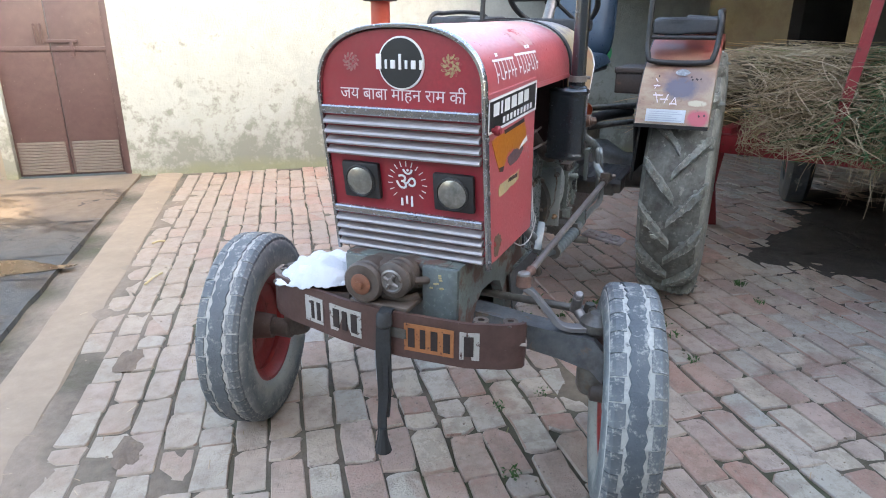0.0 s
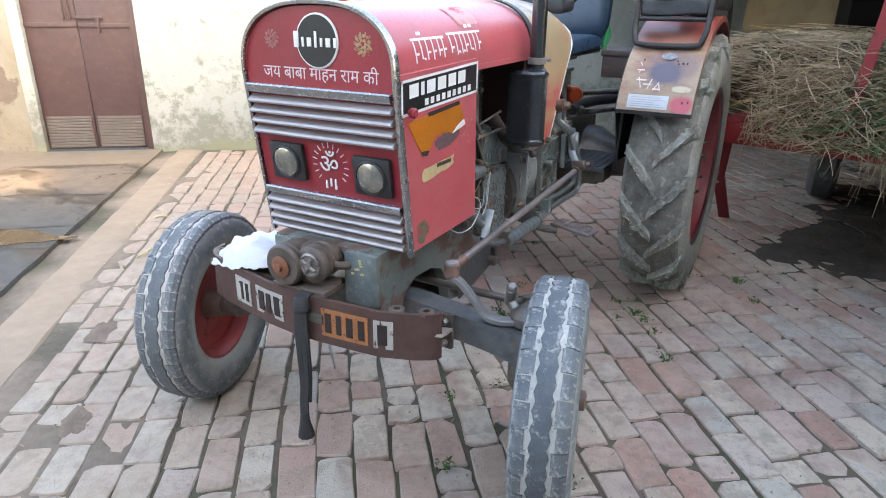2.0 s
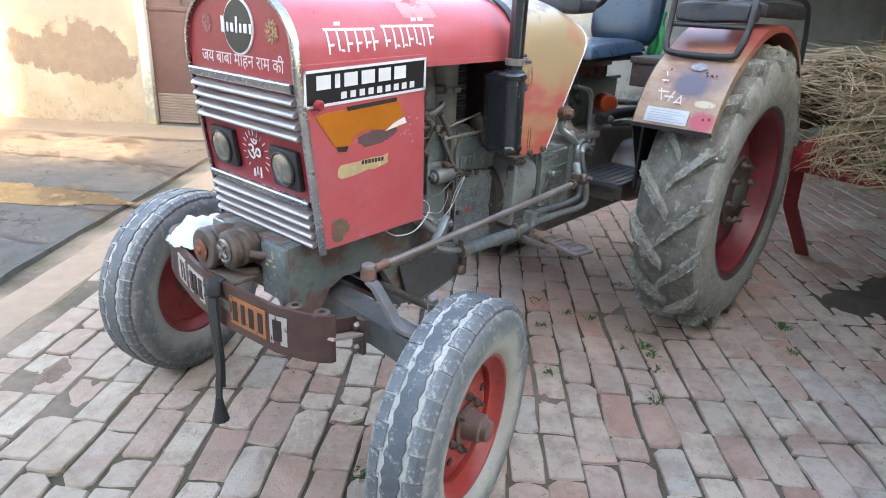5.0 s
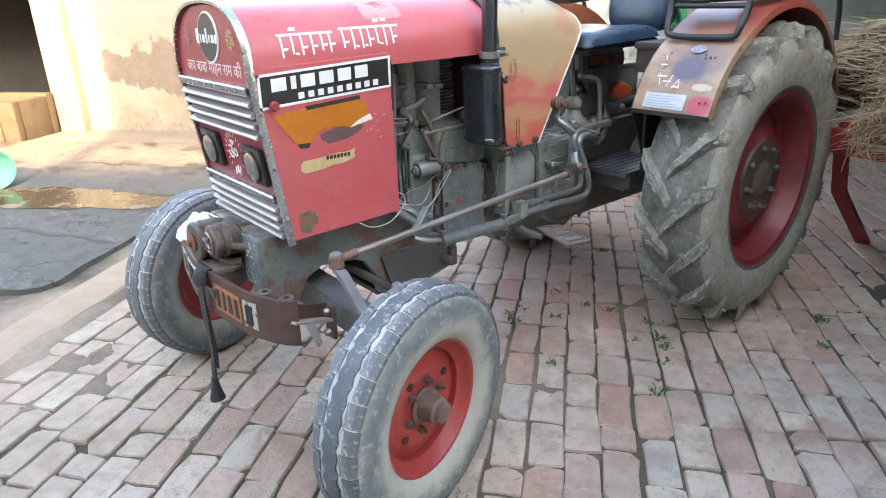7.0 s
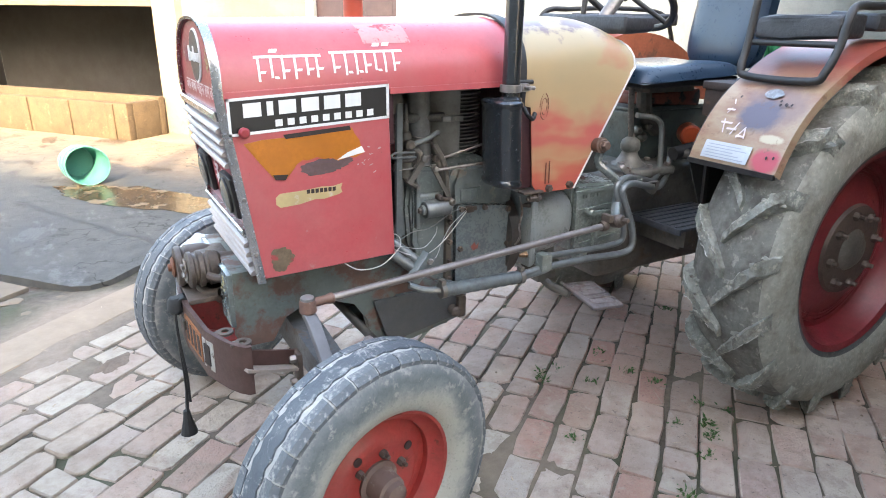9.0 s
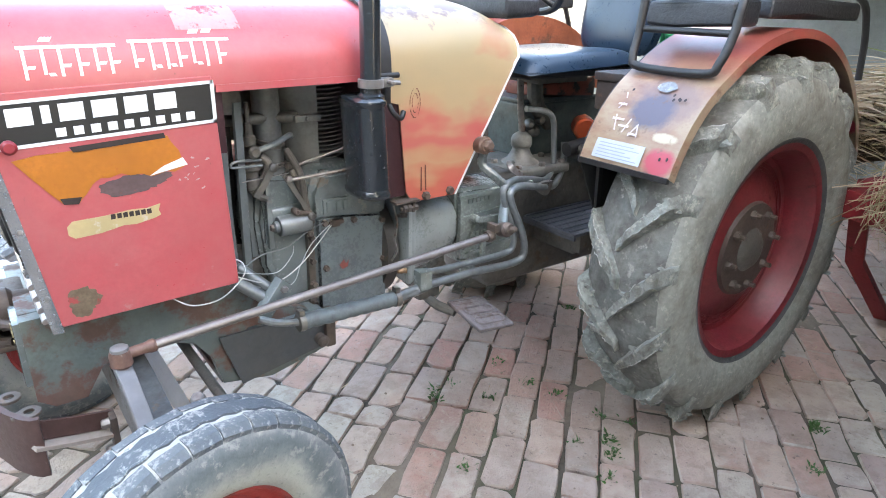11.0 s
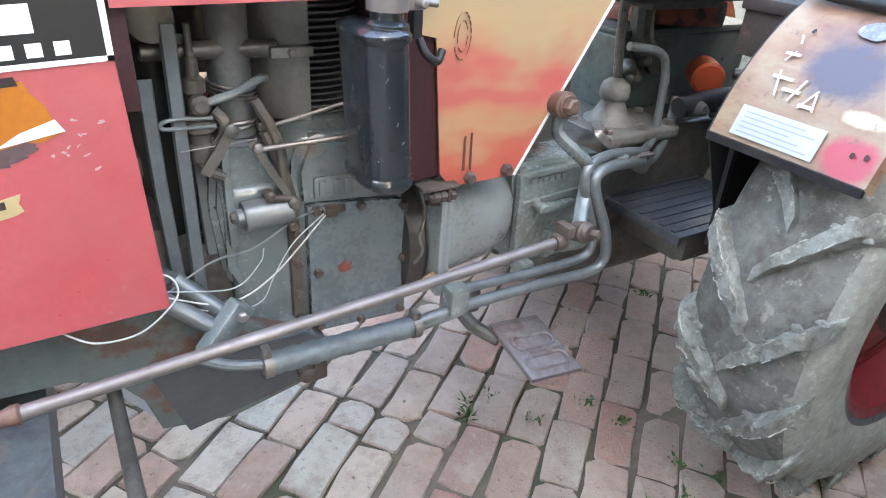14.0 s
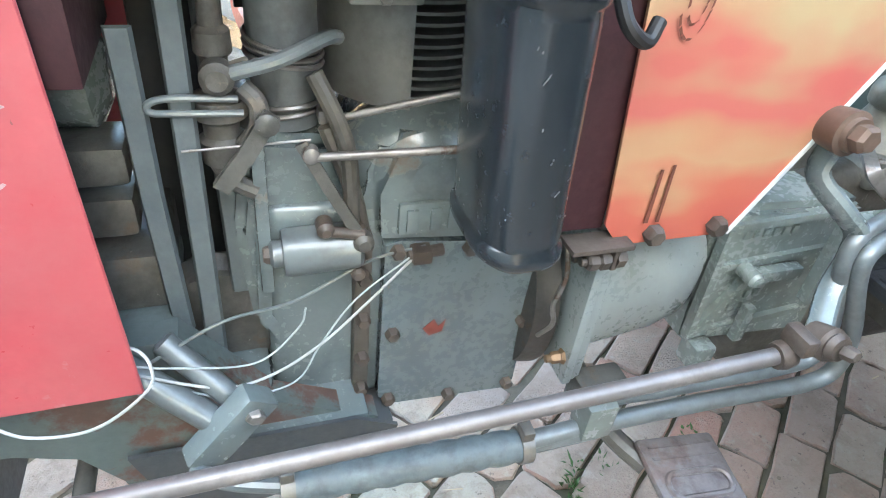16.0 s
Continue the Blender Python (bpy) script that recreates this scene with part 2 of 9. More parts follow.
DOOR_PAINT = surface("brown_door_paint", (0.068, 0.034, 0.034), 0.18, 3.0, 0.45, wear=(0.30, 0.24, 0.21), wear_amount=-0.1, wear_scale=22, dust=(0.15, 0.10, 0.09), dust_amount=0.4, bump=0.1, grime=0.2, chips=(0.32, 0.28, 0.25))
DOOR_LOUVER = surface("door_louver_paint", (0.135, 0.115, 0.102), 0.15, 5.0, 0.6, dust=(0.26, 0.22, 0.18), dust_amount=0.5, bump=0.1)
TRAILER_RED = surface("trailer_red", (0.40, 0.022, 0.03), 0.2, 5.0, 0.5, wear=(0.14, 0.05, 0.03), wear_amount=0.35, wear_scale=12, dust=(0.3, 0.10, 0.08), dust_amount=0.35, bump=0.1)
TEAL = surface("teal_plastic", (0.065, 0.31, 0.255), 0.15, 6.0, 0.45, dust=(0.24, 0.34, 0.28), dust_amount=0.3, bump=0.1)
GREEN_CLOTH = surface("green_net_cloth", (0.03, 0.42, 0.16), 0.2, 15.0, 0.7, bump=0.3)
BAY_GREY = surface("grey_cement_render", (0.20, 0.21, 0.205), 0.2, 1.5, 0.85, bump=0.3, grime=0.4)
# near black: the shade of the shed and bay is put into this colour
SHED_DARK = surface("shade_dark_wall", (0.05, 0.05, 0.055), 0.3, 2.0, 0.85, bump=0.3, grime=0.4)
WOOD_OLD = surface("weathered_beam", (0.17, 0.13, 0.09), 0.25, 5.0, 0.8, bump=0.4)
GLASS_LAMP = surface("lamp_glass", (0.50, 0.49, 0.45), 0.4, 40.0, 0.10, metal=0.7, dust=(0.30, 0.28, 0.23), dust_amount=0.6, bump=0.3)
# brown trough plaster, darkened to hold the shadow of a cow not modelled
SHADED_PLASTER = surface("shaded_brown_plaster", (0.115, 0.076, 0.040), 0.3, 4.0, 0.85, wear=(0.20, 0.145, 0.09), wear_amount=0.35, wear_scale=7, bump=0.5, dist=0.006, grime=0.4)
LEAF = surface("weed_green", (0.07, 0.17, 0.035), 0.3, 30.0, 0.55, bump=0.1)
HOUSE = surface("limewash_house", (0.34, 0.31, 0.26), 0.1, 1.2, 0.8, bump=0.2)


# an oily film on the engine's paint and on the exhaust
for m_, coat in ((IRON, 0.55), (GREEN_IRON, 0.5), (BLACK_PAINT, 0.7), (PIPE, 0.5), (IRON_DARK, 0.35)):
    node = m_.node_tree.nodes["Principled BSDF"]
    node.inputs["Coat Weight"].default_value = coat
    node.inputs["Coat Roughness"].default_value = 0.22


def fade_mat():
    """Tank cowl: hand-sprayed yellow, orange and red, primer on the worn crown."""
    m, nt, bsdf, co = base_mat("sprayed_cowl")
    sep = nt.nodes.new("ShaderNodeSeparateXYZ")
    nt.links.new(co, sep.inputs[0])
    big = noise_tex(nt, co, 4.0, 3, 0.5, (0.8, 1, 1.6))
    v = math_node(nt, "ADD", band(nt, sep.outputs["Z"], 0.80, 1.42), math_node(nt, "MULTIPLY", math_node(nt, "SUBTRACT", big, 0.5), 0.75))
    col = ramp(nt, v, [(0.10, (0.66, 0.13, 0.10)), (0.22, (0.66, 0.17, 0.11)), (0.30, (0.64, 0.36, 0.20)), (0.36, (0.64, 0.30, 0.17)), (0.42, (0.66, 0.17, 0.14)), (0.46, (0.66, 0.18, 0.14)), (0.53, (0.63, 0.36, 0.21)), (0.62, (0.60, 0.43, 0.24)), (0.9, (0.50, 0.40, 0.24))])
    rednoise = noise_tex(nt, co, 4.2, 3, 0.5, (1, 1, 1.6))
    col = mix(nt, math_node(nt, "MULTIPLY", band(nt, rednoise, 0.58, 0.76), 0.7), col, (0.62, 0.11, 0.10))
    wear = noise_tex(nt, co, 11.0, 9, 0.7)
    mask = band(nt, math_node(nt, "ADD", wear, math_node(nt, "MULTIPLY", band(nt, sep.outputs["Z"], 1.34, 1.45), 0.42)), 0.68, 0.78)
    col = mix(nt, mask, col, (0.22, 0.15, 0.15))
    fine = noise_tex(nt, co, 90.0, 4)
    finish(nt, bsdf, col, 0.36, fine, 0.05, 0.002)
    return m


def fender_mat():
    """Fender: tan and orange-brown old paint, a violet primer spot, a cream smear and a pink-red corner."""
    m, nt, bsdf, co = base_mat("weathered_fender")
    sep = nt.nodes.new("ShaderNodeSeparateXYZ")
    nt.links.new(co, sep.inputs[0])
    Y, Z = sep.outputs["Y"], sep.outputs["Z"]
    a, b, c = noise_tex(nt, co, 5.0, 5, 0.6, (1, 1, 2.2)), noise_tex(nt, co, 22.0, 9, 0.7), noise_tex(nt, co, 60.0, 4)
    col = ramp(nt, a, [(0.30, (0.26, 0.12, 0.085)), (0.42, (0.38, 0.235, 0.15)), (0.54, (0.44, 0.33, 0.215)), (0.68, (0.34, 0.17, 0.12))])

    def spot(y, z, ry, rz, soft, rag):
        dy = math_node(nt, "DIVIDE", math_node(nt, "SUBTRACT", Y, y), ry)
        dz = math_node(nt, "DIVIDE", math_node(nt, "SUBTRACT", Z, z), rz)
        d = math_node(nt, "SQRT", math_node(nt, "ADD", math_node(nt, "MULTIPLY", dy, dy), math_node(nt, "MULTIPLY", dz, dz)), 0.0)
        d = math_node(nt, "ADD", d, math_node(nt, "MULTIPLY", math_node(nt, "SUBTRACT", b, 0.5), rag))
        return band(nt, d, 1.0, 1.0 - soft)
    col = mix(nt, math_node(nt, "MULTIPLY", spot(-0.620, 1.175, 0.125, 0.085, 0.4, 0.9), 0.75), col, (0.24, 0.15, 0.14))
    col = mix(nt, spot(-0.598, 1.150, 0.082, 0.055, 0.35, 0.8), col, (0.13, 0.115, 0.15))
    col = mix(nt, spot(-0.690, 1.028, 0.055, 0.042, 0.35, 0.7), col, (0.56, 0.08, 0.11))
    col = mix(nt, spot(-0.680, 1.090, 0.045, 0.014, 0.3, 1.2), col, (0.60, 0.52, 0.36))
    up = band(nt, math_node(nt, "ADD", Z, math_node(nt, "MULTIPLY", a, 0.16)), 1.31, 1.40)
    col = mix(nt, math_node(nt, "MULTIPLY", up, 0.8), col, (0.42, 0.06, 0.05))
    rust = band(nt, b, 0.58, 0.66)
    col = mix(nt, math_node(nt, "MULTIPLY", rust, 0.65), col, (0.17, 0.095, 0.07))
    finish(nt, bsdf, col, 0.33, c, 0.15, 0.002)
    return m


def sidewall_mat():
    """Front tyre wall: bluish rubber at the shoulder, pale dried mud towards the bead, with a ragged edge."""
    m, nt, bsdf, co = base_mat("mud_dried_sidewall")
    sep = nt.nodes.new("ShaderNodeSeparateXYZ")
    nt.links.new(co, sep.inputs[0])
    r = math_node(nt, "SQRT", math_node(nt, "ADD", math_node(nt, "MULTIPLY", sep.outputs["X"], sep.outputs["X"]), math_node(nt, "MULTIPLY", sep.outputs["Z"], sep.outputs["Z"])), 0.0)
    a, b, c = noise_tex(nt, co, 7.0, 7, 0.65), noise_tex(nt, co, 34.0, 8, 0.72), noise_tex(nt, co, 120.0, 4)
    rag = math_node(nt, "ADD", math_node(nt, "MULTIPLY", math_node(nt, "SUBTRACT", a, 0.5), 0.16), math_node(nt, "MULTIPLY", math_node(nt, "SUBTRACT", b, 0.5), 0.06))
    at = math_node(nt, "ADD", r, rag)
    col = ramp(nt, band(nt, at, 0.20, 0.36), [(0.0, (0.50, 0.51, 0.45)), (0.28, (0.46, 0.47, 0.42)), (0.46, (0.25, 0.285, 0.28)), (0.62, (0.155, 0.185, 0.195)), (0.80, (0.23, 0.255, 0.26)), (1.0, (0.44, 0.445, 0.42))])
    col = mix(nt, math_node(nt, "MULTIPLY", band(nt, b, 0.54, 0.63), 0.6), col, (0.52, 0.52, 0.47))
    col = mix(nt, math_node(nt, "MULTIPLY", band(nt, c, 0.58, 0.70), 0.35), col, (0.10, 0.11, 0.115))
    finish(nt, bsdf, col, 0.66, math_node(nt, "ADD", b, c), 0.5, 0.003)
    return m


COWL, FENDER, SIDEWALL = fade_mat(), fender_mat(), sidewall_mat()


def brick_mat():
    """Paving brick: each one its own tone, a wash of dust and mud over them."""
    m, nt, bsdf, co = base_mat("paving_brick")
    geo = nt.nodes.new("ShaderNodeNewGeometry")
    rnd = nt.nodes.new("ShaderNodeObjectInfo").outputs["Random"]
    pick = math_node(nt, "FRACT", math_node(nt, "ADD", rnd, geo.outputs["Random Per Island"]), 0.0)
    col = ramp(nt, pick, [(0.0, (0.678, 0.508, 0.395)), (0.10, (0.836, 0.723, 0.576)), (0.22, (0.644, 0.39, 0.305)), (0.34, (0.791, 0.746, 0.633)), (0.44, (0.712, 0.52, 0.441)), (0.54, (0.621, 0.605, 0.537)), (0.64, (0.565, 0.316, 0.243)), (0.74, (0.814, 0.712, 0.565)), (0.83, (0.655, 0.452, 0.395)), (0.92, (0.678, 0.638, 0.537)), (1.0, (0.791, 0.678, 0.542))])
    pos = geo.outputs["Position"]
    big = noise_tex(nt, pos, 1.6, 5, 0.6)
    col = mix(nt, math_node(nt, "MULTIPLY", band(nt, big, 0.44, 0.64), 0.28), col, (0.56, 0.50, 0.42))
    damp = noise_tex(nt, pos, 1.1, 6, 0.62)
    col = mix(nt, math_node(nt, "MULTIPLY", band(nt, damp, 0.54, 0.64), 0.35), col, (0.25, 0.15, 0.115))
    mid = noise_tex(nt, pos, 14.0, 9, 0.74)
    col = mix(nt, math_node(nt, "MULTIPLY", band(nt, mid, 0.50, 0.62), 0.38), col, (0.34, 0.24, 0.18))
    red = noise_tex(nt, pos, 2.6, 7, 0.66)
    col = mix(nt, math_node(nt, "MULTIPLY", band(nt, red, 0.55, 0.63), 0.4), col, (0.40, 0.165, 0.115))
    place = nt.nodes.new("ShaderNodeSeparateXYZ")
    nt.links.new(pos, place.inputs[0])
    # bare redder bricks towards the tractor, their darkening also painting its shade
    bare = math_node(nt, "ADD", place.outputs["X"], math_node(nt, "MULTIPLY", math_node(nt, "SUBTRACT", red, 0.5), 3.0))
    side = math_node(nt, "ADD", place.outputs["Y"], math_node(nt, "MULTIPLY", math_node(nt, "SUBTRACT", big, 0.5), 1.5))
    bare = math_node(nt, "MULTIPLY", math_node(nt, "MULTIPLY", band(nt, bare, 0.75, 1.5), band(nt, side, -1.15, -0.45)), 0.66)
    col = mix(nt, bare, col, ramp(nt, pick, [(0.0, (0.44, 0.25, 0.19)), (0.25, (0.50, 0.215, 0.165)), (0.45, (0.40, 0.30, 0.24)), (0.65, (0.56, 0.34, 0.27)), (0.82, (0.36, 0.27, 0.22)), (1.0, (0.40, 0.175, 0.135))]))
    blot = noise_tex(nt, pos, 6.0, 7, 0.68)
    col = mix(nt, math_node(nt, "MULTIPLY", band(nt, blot, 0.52, 0.66), 0.35), col, (0.30, 0.20, 0.155))
    crust = noise_tex(nt, pos, 9.0, 10, 0.72)
    col = mix(nt, math_node(nt, "MULTIPLY", band(nt, crust, 0.53, 0.57), 0.34), col, (0.33, 0.245, 0.185))
    spot = noise_tex(nt, pos, 42.0, 6, 0.75)
    col = mix(nt, math_node(nt, "MULTIPLY", band(nt, spot, 0.60, 0.65), 0.65), col, (0.13, 0.095, 0.08))
    fine = noise_tex(nt, pos, 110.0, 6, 0.7)
    col = mix(nt, math_node(nt, "MULTIPLY", band(nt, fine, 0.45, 0.75), 0.3), col, (0.60, 0.51, 0.40))
    pale = noise_tex(nt, pos, 24.0, 8, 0.7)
    col = mix(nt, math_node(nt, "MULTIPLY", band(nt, pale, 0.56, 0.66), 0.42), col, (0.64, 0.57, 0.47))
    sep = nt.nodes.new("ShaderNodeSeparateXYZ")
    nt.links.new(pos, sep.inputs[0])
    across = math_node(nt, "ADD", math_node(nt, "MULTIPLY", sep.outputs["Y"], UX), math_node(nt, "MULTIPLY", sep.outputs["X"], -UY))
    drift = band(nt, math_node(nt, "ADD", across, math_node(nt, "MULTIPLY", math_node(nt, "SUBTRACT", big, 0.5), 2.2)), -0.2, 1.1)
    col = mix(nt, math_node(nt, "MULTIPLY", drift, 0.75), col, ramp(nt, mid, [(0.35, (0.55, 0.45, 0.34)), (0.65, (0.38, 0.29, 0.21))]))
    h = math_node(nt, "ADD", math_node(nt, "MULTIPLY", mid, 2.0), fine)
    finish(nt, bsdf, col, 0.70, h, 0.9, 0.008)
    return m


def soil_mat():
    """Joint soil and trodden sand, with moss."""
    m, nt, bsdf, co = base_mat("joint_soil")
    a, b, c = noise_tex(nt, co, 2.2, 6), noise_tex(nt, co, 24.0, 8, 0.7), noise_tex(nt, co, 150.0, 4)
    sep = nt.nodes.new("ShaderNodeSeparateXYZ")
    nt.links.new(co, sep.inputs[0])
    col = ramp(nt, b, [(0.3, (0.060, 0.048, 0.035)), (0.7, (0.165, 0.135, 0.098))])
    sand = band(nt, sep.outputs["Z"], -0.012, 0.002)
    col = mix(nt, sand, col, ramp(nt, b, [(0.3, (0.27, 0.20, 0.145)), (0.7, (0.37, 0.29, 0.215))]))
    moss = math_node(nt, "MULTIPLY", band(nt, a, 0.45, 0.60), math_node(nt, "SUBTRACT", 1.0, sand))
    col = mix(nt, math_node(nt, "MULTIPLY", moss, 0.8), col, (0.075, 0.088, 0.040))
    finish(nt, bsdf, col, 0.9, math_node(nt, "ADD", b, c), 0.6, 0.006)
    return m


def plaster_mat():
    """Lime-washed wall with damp, mould and bare render."""
    m, nt, bsdf, co = base_mat("limewashed_plaster")
    sep = nt.nodes.new("ShaderNodeSeparateXYZ")
    nt.links.new(co, sep.inputs[0])
    a, b, c = noise_tex(nt, co, 1.5, 8, 0.65), noise_tex(nt, co, 7.0, 9, 0.72), noise_tex(nt, co, 60.0, 5)
    col = ramp(nt, b, [(0.3, (0.34, 0.365, 0.34)), (0.6, (0.45, 0.465, 0.435))])
    damp = math_node(nt, "SUBTRACT", math_node(nt, "ADD", a, math_node(nt, "MULTIPLY", b, 0.45)), math_node(nt, "MULTIPLY", sep.outputs["Z"], 0.34))
    col = mix(nt, math_node(nt, "MULTIPLY", band(nt, damp, 0.42, 0.66), 0.75), col, (0.32, 0.33, 0.28))
    mould = band(nt, math_node(nt, "SUBTRACT", math_node(nt, "ADD", b, math_node(nt, "MULTIPLY", a, 0.35)), math_node(nt, "MULTIPLY", sep.outputs["Z"], 0.17)), 0.55, 0.67)
    col = mix(nt, math_node(nt, "MULTIPLY", mould, 0.8), col, (0.19, 0.195, 0.165))
    algae = band(nt, math_node(nt, "SUBTRACT", math_node(nt, "MULTIPLY", a, 0.34), sep.outputs["Z"]), 0.06, 0.16)
    col = mix(nt, math_node(nt, "MULTIPLY", algae, 0.7), col, (0.26, 0.27, 0.15))
    finish(nt, bsdf, col, 0.85, math_node(nt, "ADD", math_node(nt, "MULTIPLY", b, 2.0), c), 0.5, 0.01)
    return m


def render_mat():
    """Left wall: cream limewash over cracked sandy render, one large bare patch."""
    m, nt, bsdf, co = base_mat("cracked_render")
    a, b, c = noise_tex(nt, co, 1.1, 7, 0.62), noise_tex(nt, co, 8.0, 9, 0.7), noise_tex(nt, co, 70.0, 5)
    sep = nt.nodes.new("ShaderNodeSeparateXYZ")
    nt.links.new(co, sep.inputs[0])
    along = math_node(nt, "ADD", math_node(nt, "MULTIPLY", sep.outputs["Y"], UX), math_node(nt, "MULTIPLY", sep.outputs["X"], -UY))
    rag = math_node(nt, "ADD", math_node(nt, "MULTIPLY", math_node(nt, "SUBTRACT", noise_tex(nt, co, 2.6, 6, 0.6), 0.5), 2.4), math_node(nt, "MULTIPLY", math_node(nt, "SUBTRACT", b, 0.5), 0.5))

    def patch(v, z, rv, rz, soft):
        dv = math_node(nt, "DIVIDE", math_node(nt, "SUBTRACT", along, v), rv)
        dz = math_node(nt, "DIVIDE", math_node(nt, "SUBTRACT", sep.outputs["Z"], z), rz)
        d = math_node(nt, "SQRT", math_node(nt, "ADD", math_node(nt, "MULTIPLY", dv, dv), math_node(nt, "MULTIPLY", dz, dz)), 0.0)
        return band(nt, math_node(nt, "ADD", d, rag), 1.0, 1.0 - soft)
    col = ramp(nt, a, [(0.36, (0.30, 0.262, 0.195)), (0.50, (0.255, 0.217, 0.16)), (0.64, (0.305, 0.28, 0.225))])
    col = mix(nt, math_node(nt, "MULTIPLY", band(nt, b, 0.56, 0.66), 0.4), col, (0.33, 0.275, 0.205))
    col = mix(nt, math_node(nt, "MULTIPLY", patch(3.38, 1.22, 0.62, 0.36, 0.25), 0.7), col, (0.215, 0.21, 0.18))
    col = mix(nt, patch(3.46, 0.74, 0.66, 0.30, 0.12), col, ramp(nt, b, [(0.3, (0.145, 0.115, 0.09)), (0.7, (0.195, 0.155, 0.118))]))
    pits = band(nt, math_node(nt, "SUBTRACT", noise_tex(nt, co, 16.0, 6, 0.7), math_node(nt, "MULTIPLY", sep.outputs["Z"], 0.30)), 0.50, 0.56)
    col = mix(nt, math_node(nt, "MULTIPLY", pits, 0.7), col, (0.20, 0.155, 0.11))
    finish(nt, bsdf, col, 0.88, math_node(nt, "ADD", math_node(nt, "MULTIPLY", a, 6.0), math_node(nt, "ADD", b, c)), 0.5, 0.012)
    return m


def concrete_mat(name, tint, wet, stain=(0.30, 0.235, 0.165)):
    m, nt, bsdf, co = base_mat(name)
    a, b, c = noise_tex(nt, co, 1.3, 7, 0.6), noise_tex(nt, co, 9.0, 8, 0.7), noise_tex(nt, co, 90.0, 4)
    col = ramp(nt, b, [(0.3, tuple(x * 0.78 for x in tint)), (0.7, tint)])
    col = mix(nt, math_node(nt, "MULTIPLY", band(nt, a, 0.5, 0.62), 0.5), col, stain)
    w = band(nt, a, wet, wet + 0.06)
    col = mix(nt, math_node(nt, "MULTIPLY", w, 0.75), col, (0.085, 0.068, 0.052))
    finish(nt, bsdf, col, math_node(nt, "SUBTRACT", 0.85, math_node(nt, "MULTIPLY", w, 0.5)), math_node(nt, "ADD", b, c), 0.3, 0.004)
    return m


def slab_mat():
    """Grey slab, trodden sandy towards the wall, with wet brown runs, dark blots and hairline cracks."""
    m, nt, bsdf, co = base_mat("wet_stained_slab")
    a, b, c = noise_tex(nt, co, 1.3, 8, 0.62), noise_tex(nt, co, 8.0, 9, 0.72), noise_tex(nt, co, 70.0, 5)
    col = ramp(nt, b, [(0.30, (0.070, 0.069, 0.062)), (0.52, (0.105, 0.103, 0.092)), (0.72, (0.135, 0.128, 0.108))])
    sep = nt.nodes.new("ShaderNodeSeparateXYZ")
    nt.links.new(co, sep.inputs[0])
    u = math_node(nt, "ADD", math_node(nt, "MULTIPLY", sep.outputs["X"], UX), math_node(nt, "MULTIPLY", sep.outputs["Y"], UY))
    sandy = band(nt, math_node(nt, "ADD", u, math_node(nt, "MULTIPLY", math_node(nt, "SUBTRACT", a, 0.5), 3.2)), 2.7, 3.9)
    col = mix(nt, sandy, col, ramp(nt, b, [(0.32, (0.185, 0.130, 0.085)), (0.68, (0.27, 0.205, 0.145))]))
    runs = noise_tex(nt, co, 1.7, 8, 0.66, (1.5, 0.7, 1))
    wet = band(nt, runs, 0.545, 0.60)
    col = mix(nt, math_node(nt, "MULTIPLY", wet, 0.7), col, (0.060, 0.044, 0.031))
    blot = band(nt, noise_tex(nt, co, 5.0, 8, 0.7), 0.60, 0.64)
    col = mix(nt, math_node(nt, "MULTIPLY", blot, 0.6), col, (0.050, 0.042, 0.034))
    wander = noise_tex(nt, co, 0.9, 5, 0.55)
    hair = band(nt, math_node(nt, "ABSOLUTE", math_node(nt, "SUBTRACT", wander, 0.5), 0.0), 0.0035, 0.0012)
    col = mix(nt, math_node(nt, "MULTIPLY", hair, 0.8), col, (0.022, 0.019, 0.016))
    rough = math_node(nt, "SUBTRACT", 0.86, math_node(nt, "MULTIPLY", wet, 0.42))
    finish(nt, bsdf, col, rough, math_node(nt, "ADD", math_node(nt, "MULTIPLY", b, 2.5), c), 0.6, 0.006)
    return m


def tread_mat():
    """Worn blue-black tread with ragged pale scuff lines and dried mud."""
    m, nt, bsdf, co = base_mat("worn_tread")
    rnd = nt.nodes.new("ShaderNodeObjectInfo").outputs["Random"]
    a, b, c = noise_tex(nt, co, 9.0, 7, 0.65), noise_tex(nt, co, 30.0, 9, 0.74), noise_tex(nt, co, 130.0, 4)
    col = ramp(nt, a, [(0.32, (0.078, 0.096, 0.112)), (0.55, (0.12, 0.142, 0.158)), (0.72, (0.19, 0.205, 0.208))])
    line = math_node(nt, "ABSOLUTE", math_node(nt, "SUBTRACT", noise_tex(nt, co, 8.0, 8, 0.66), 0.5), 0.0)
    scuff = math_node(nt, "MULTIPLY", band(nt, line, 0.008, 0.003), band(nt, b, 0.46, 0.54))
    col = mix(nt, math_node(nt, "MULTIPLY", scuff, 0.75), col, (0.60, 0.595, 0.55))
    mask = band(nt, math_node(nt, "ADD", b, math_node(nt, "MULTIPLY", math_node(nt, "SUBTRACT", a, 0.5), 0.7)), 0.575, 0.65)
    col = mix(nt, math_node(nt, "MULTIPLY", mask, 0.8), col, (0.52, 0.515, 0.47))
    col = mix(nt, math_node(nt, "MULTIPLY", rnd, 0.22), col, (0.32, 0.33, 0.32))
    finish(nt, bsdf, col, 0.64, math_node(nt, "ADD", b, math_node(nt, "MULTIPLY", c, 0.6)), 0.8, 0.005)
    return m


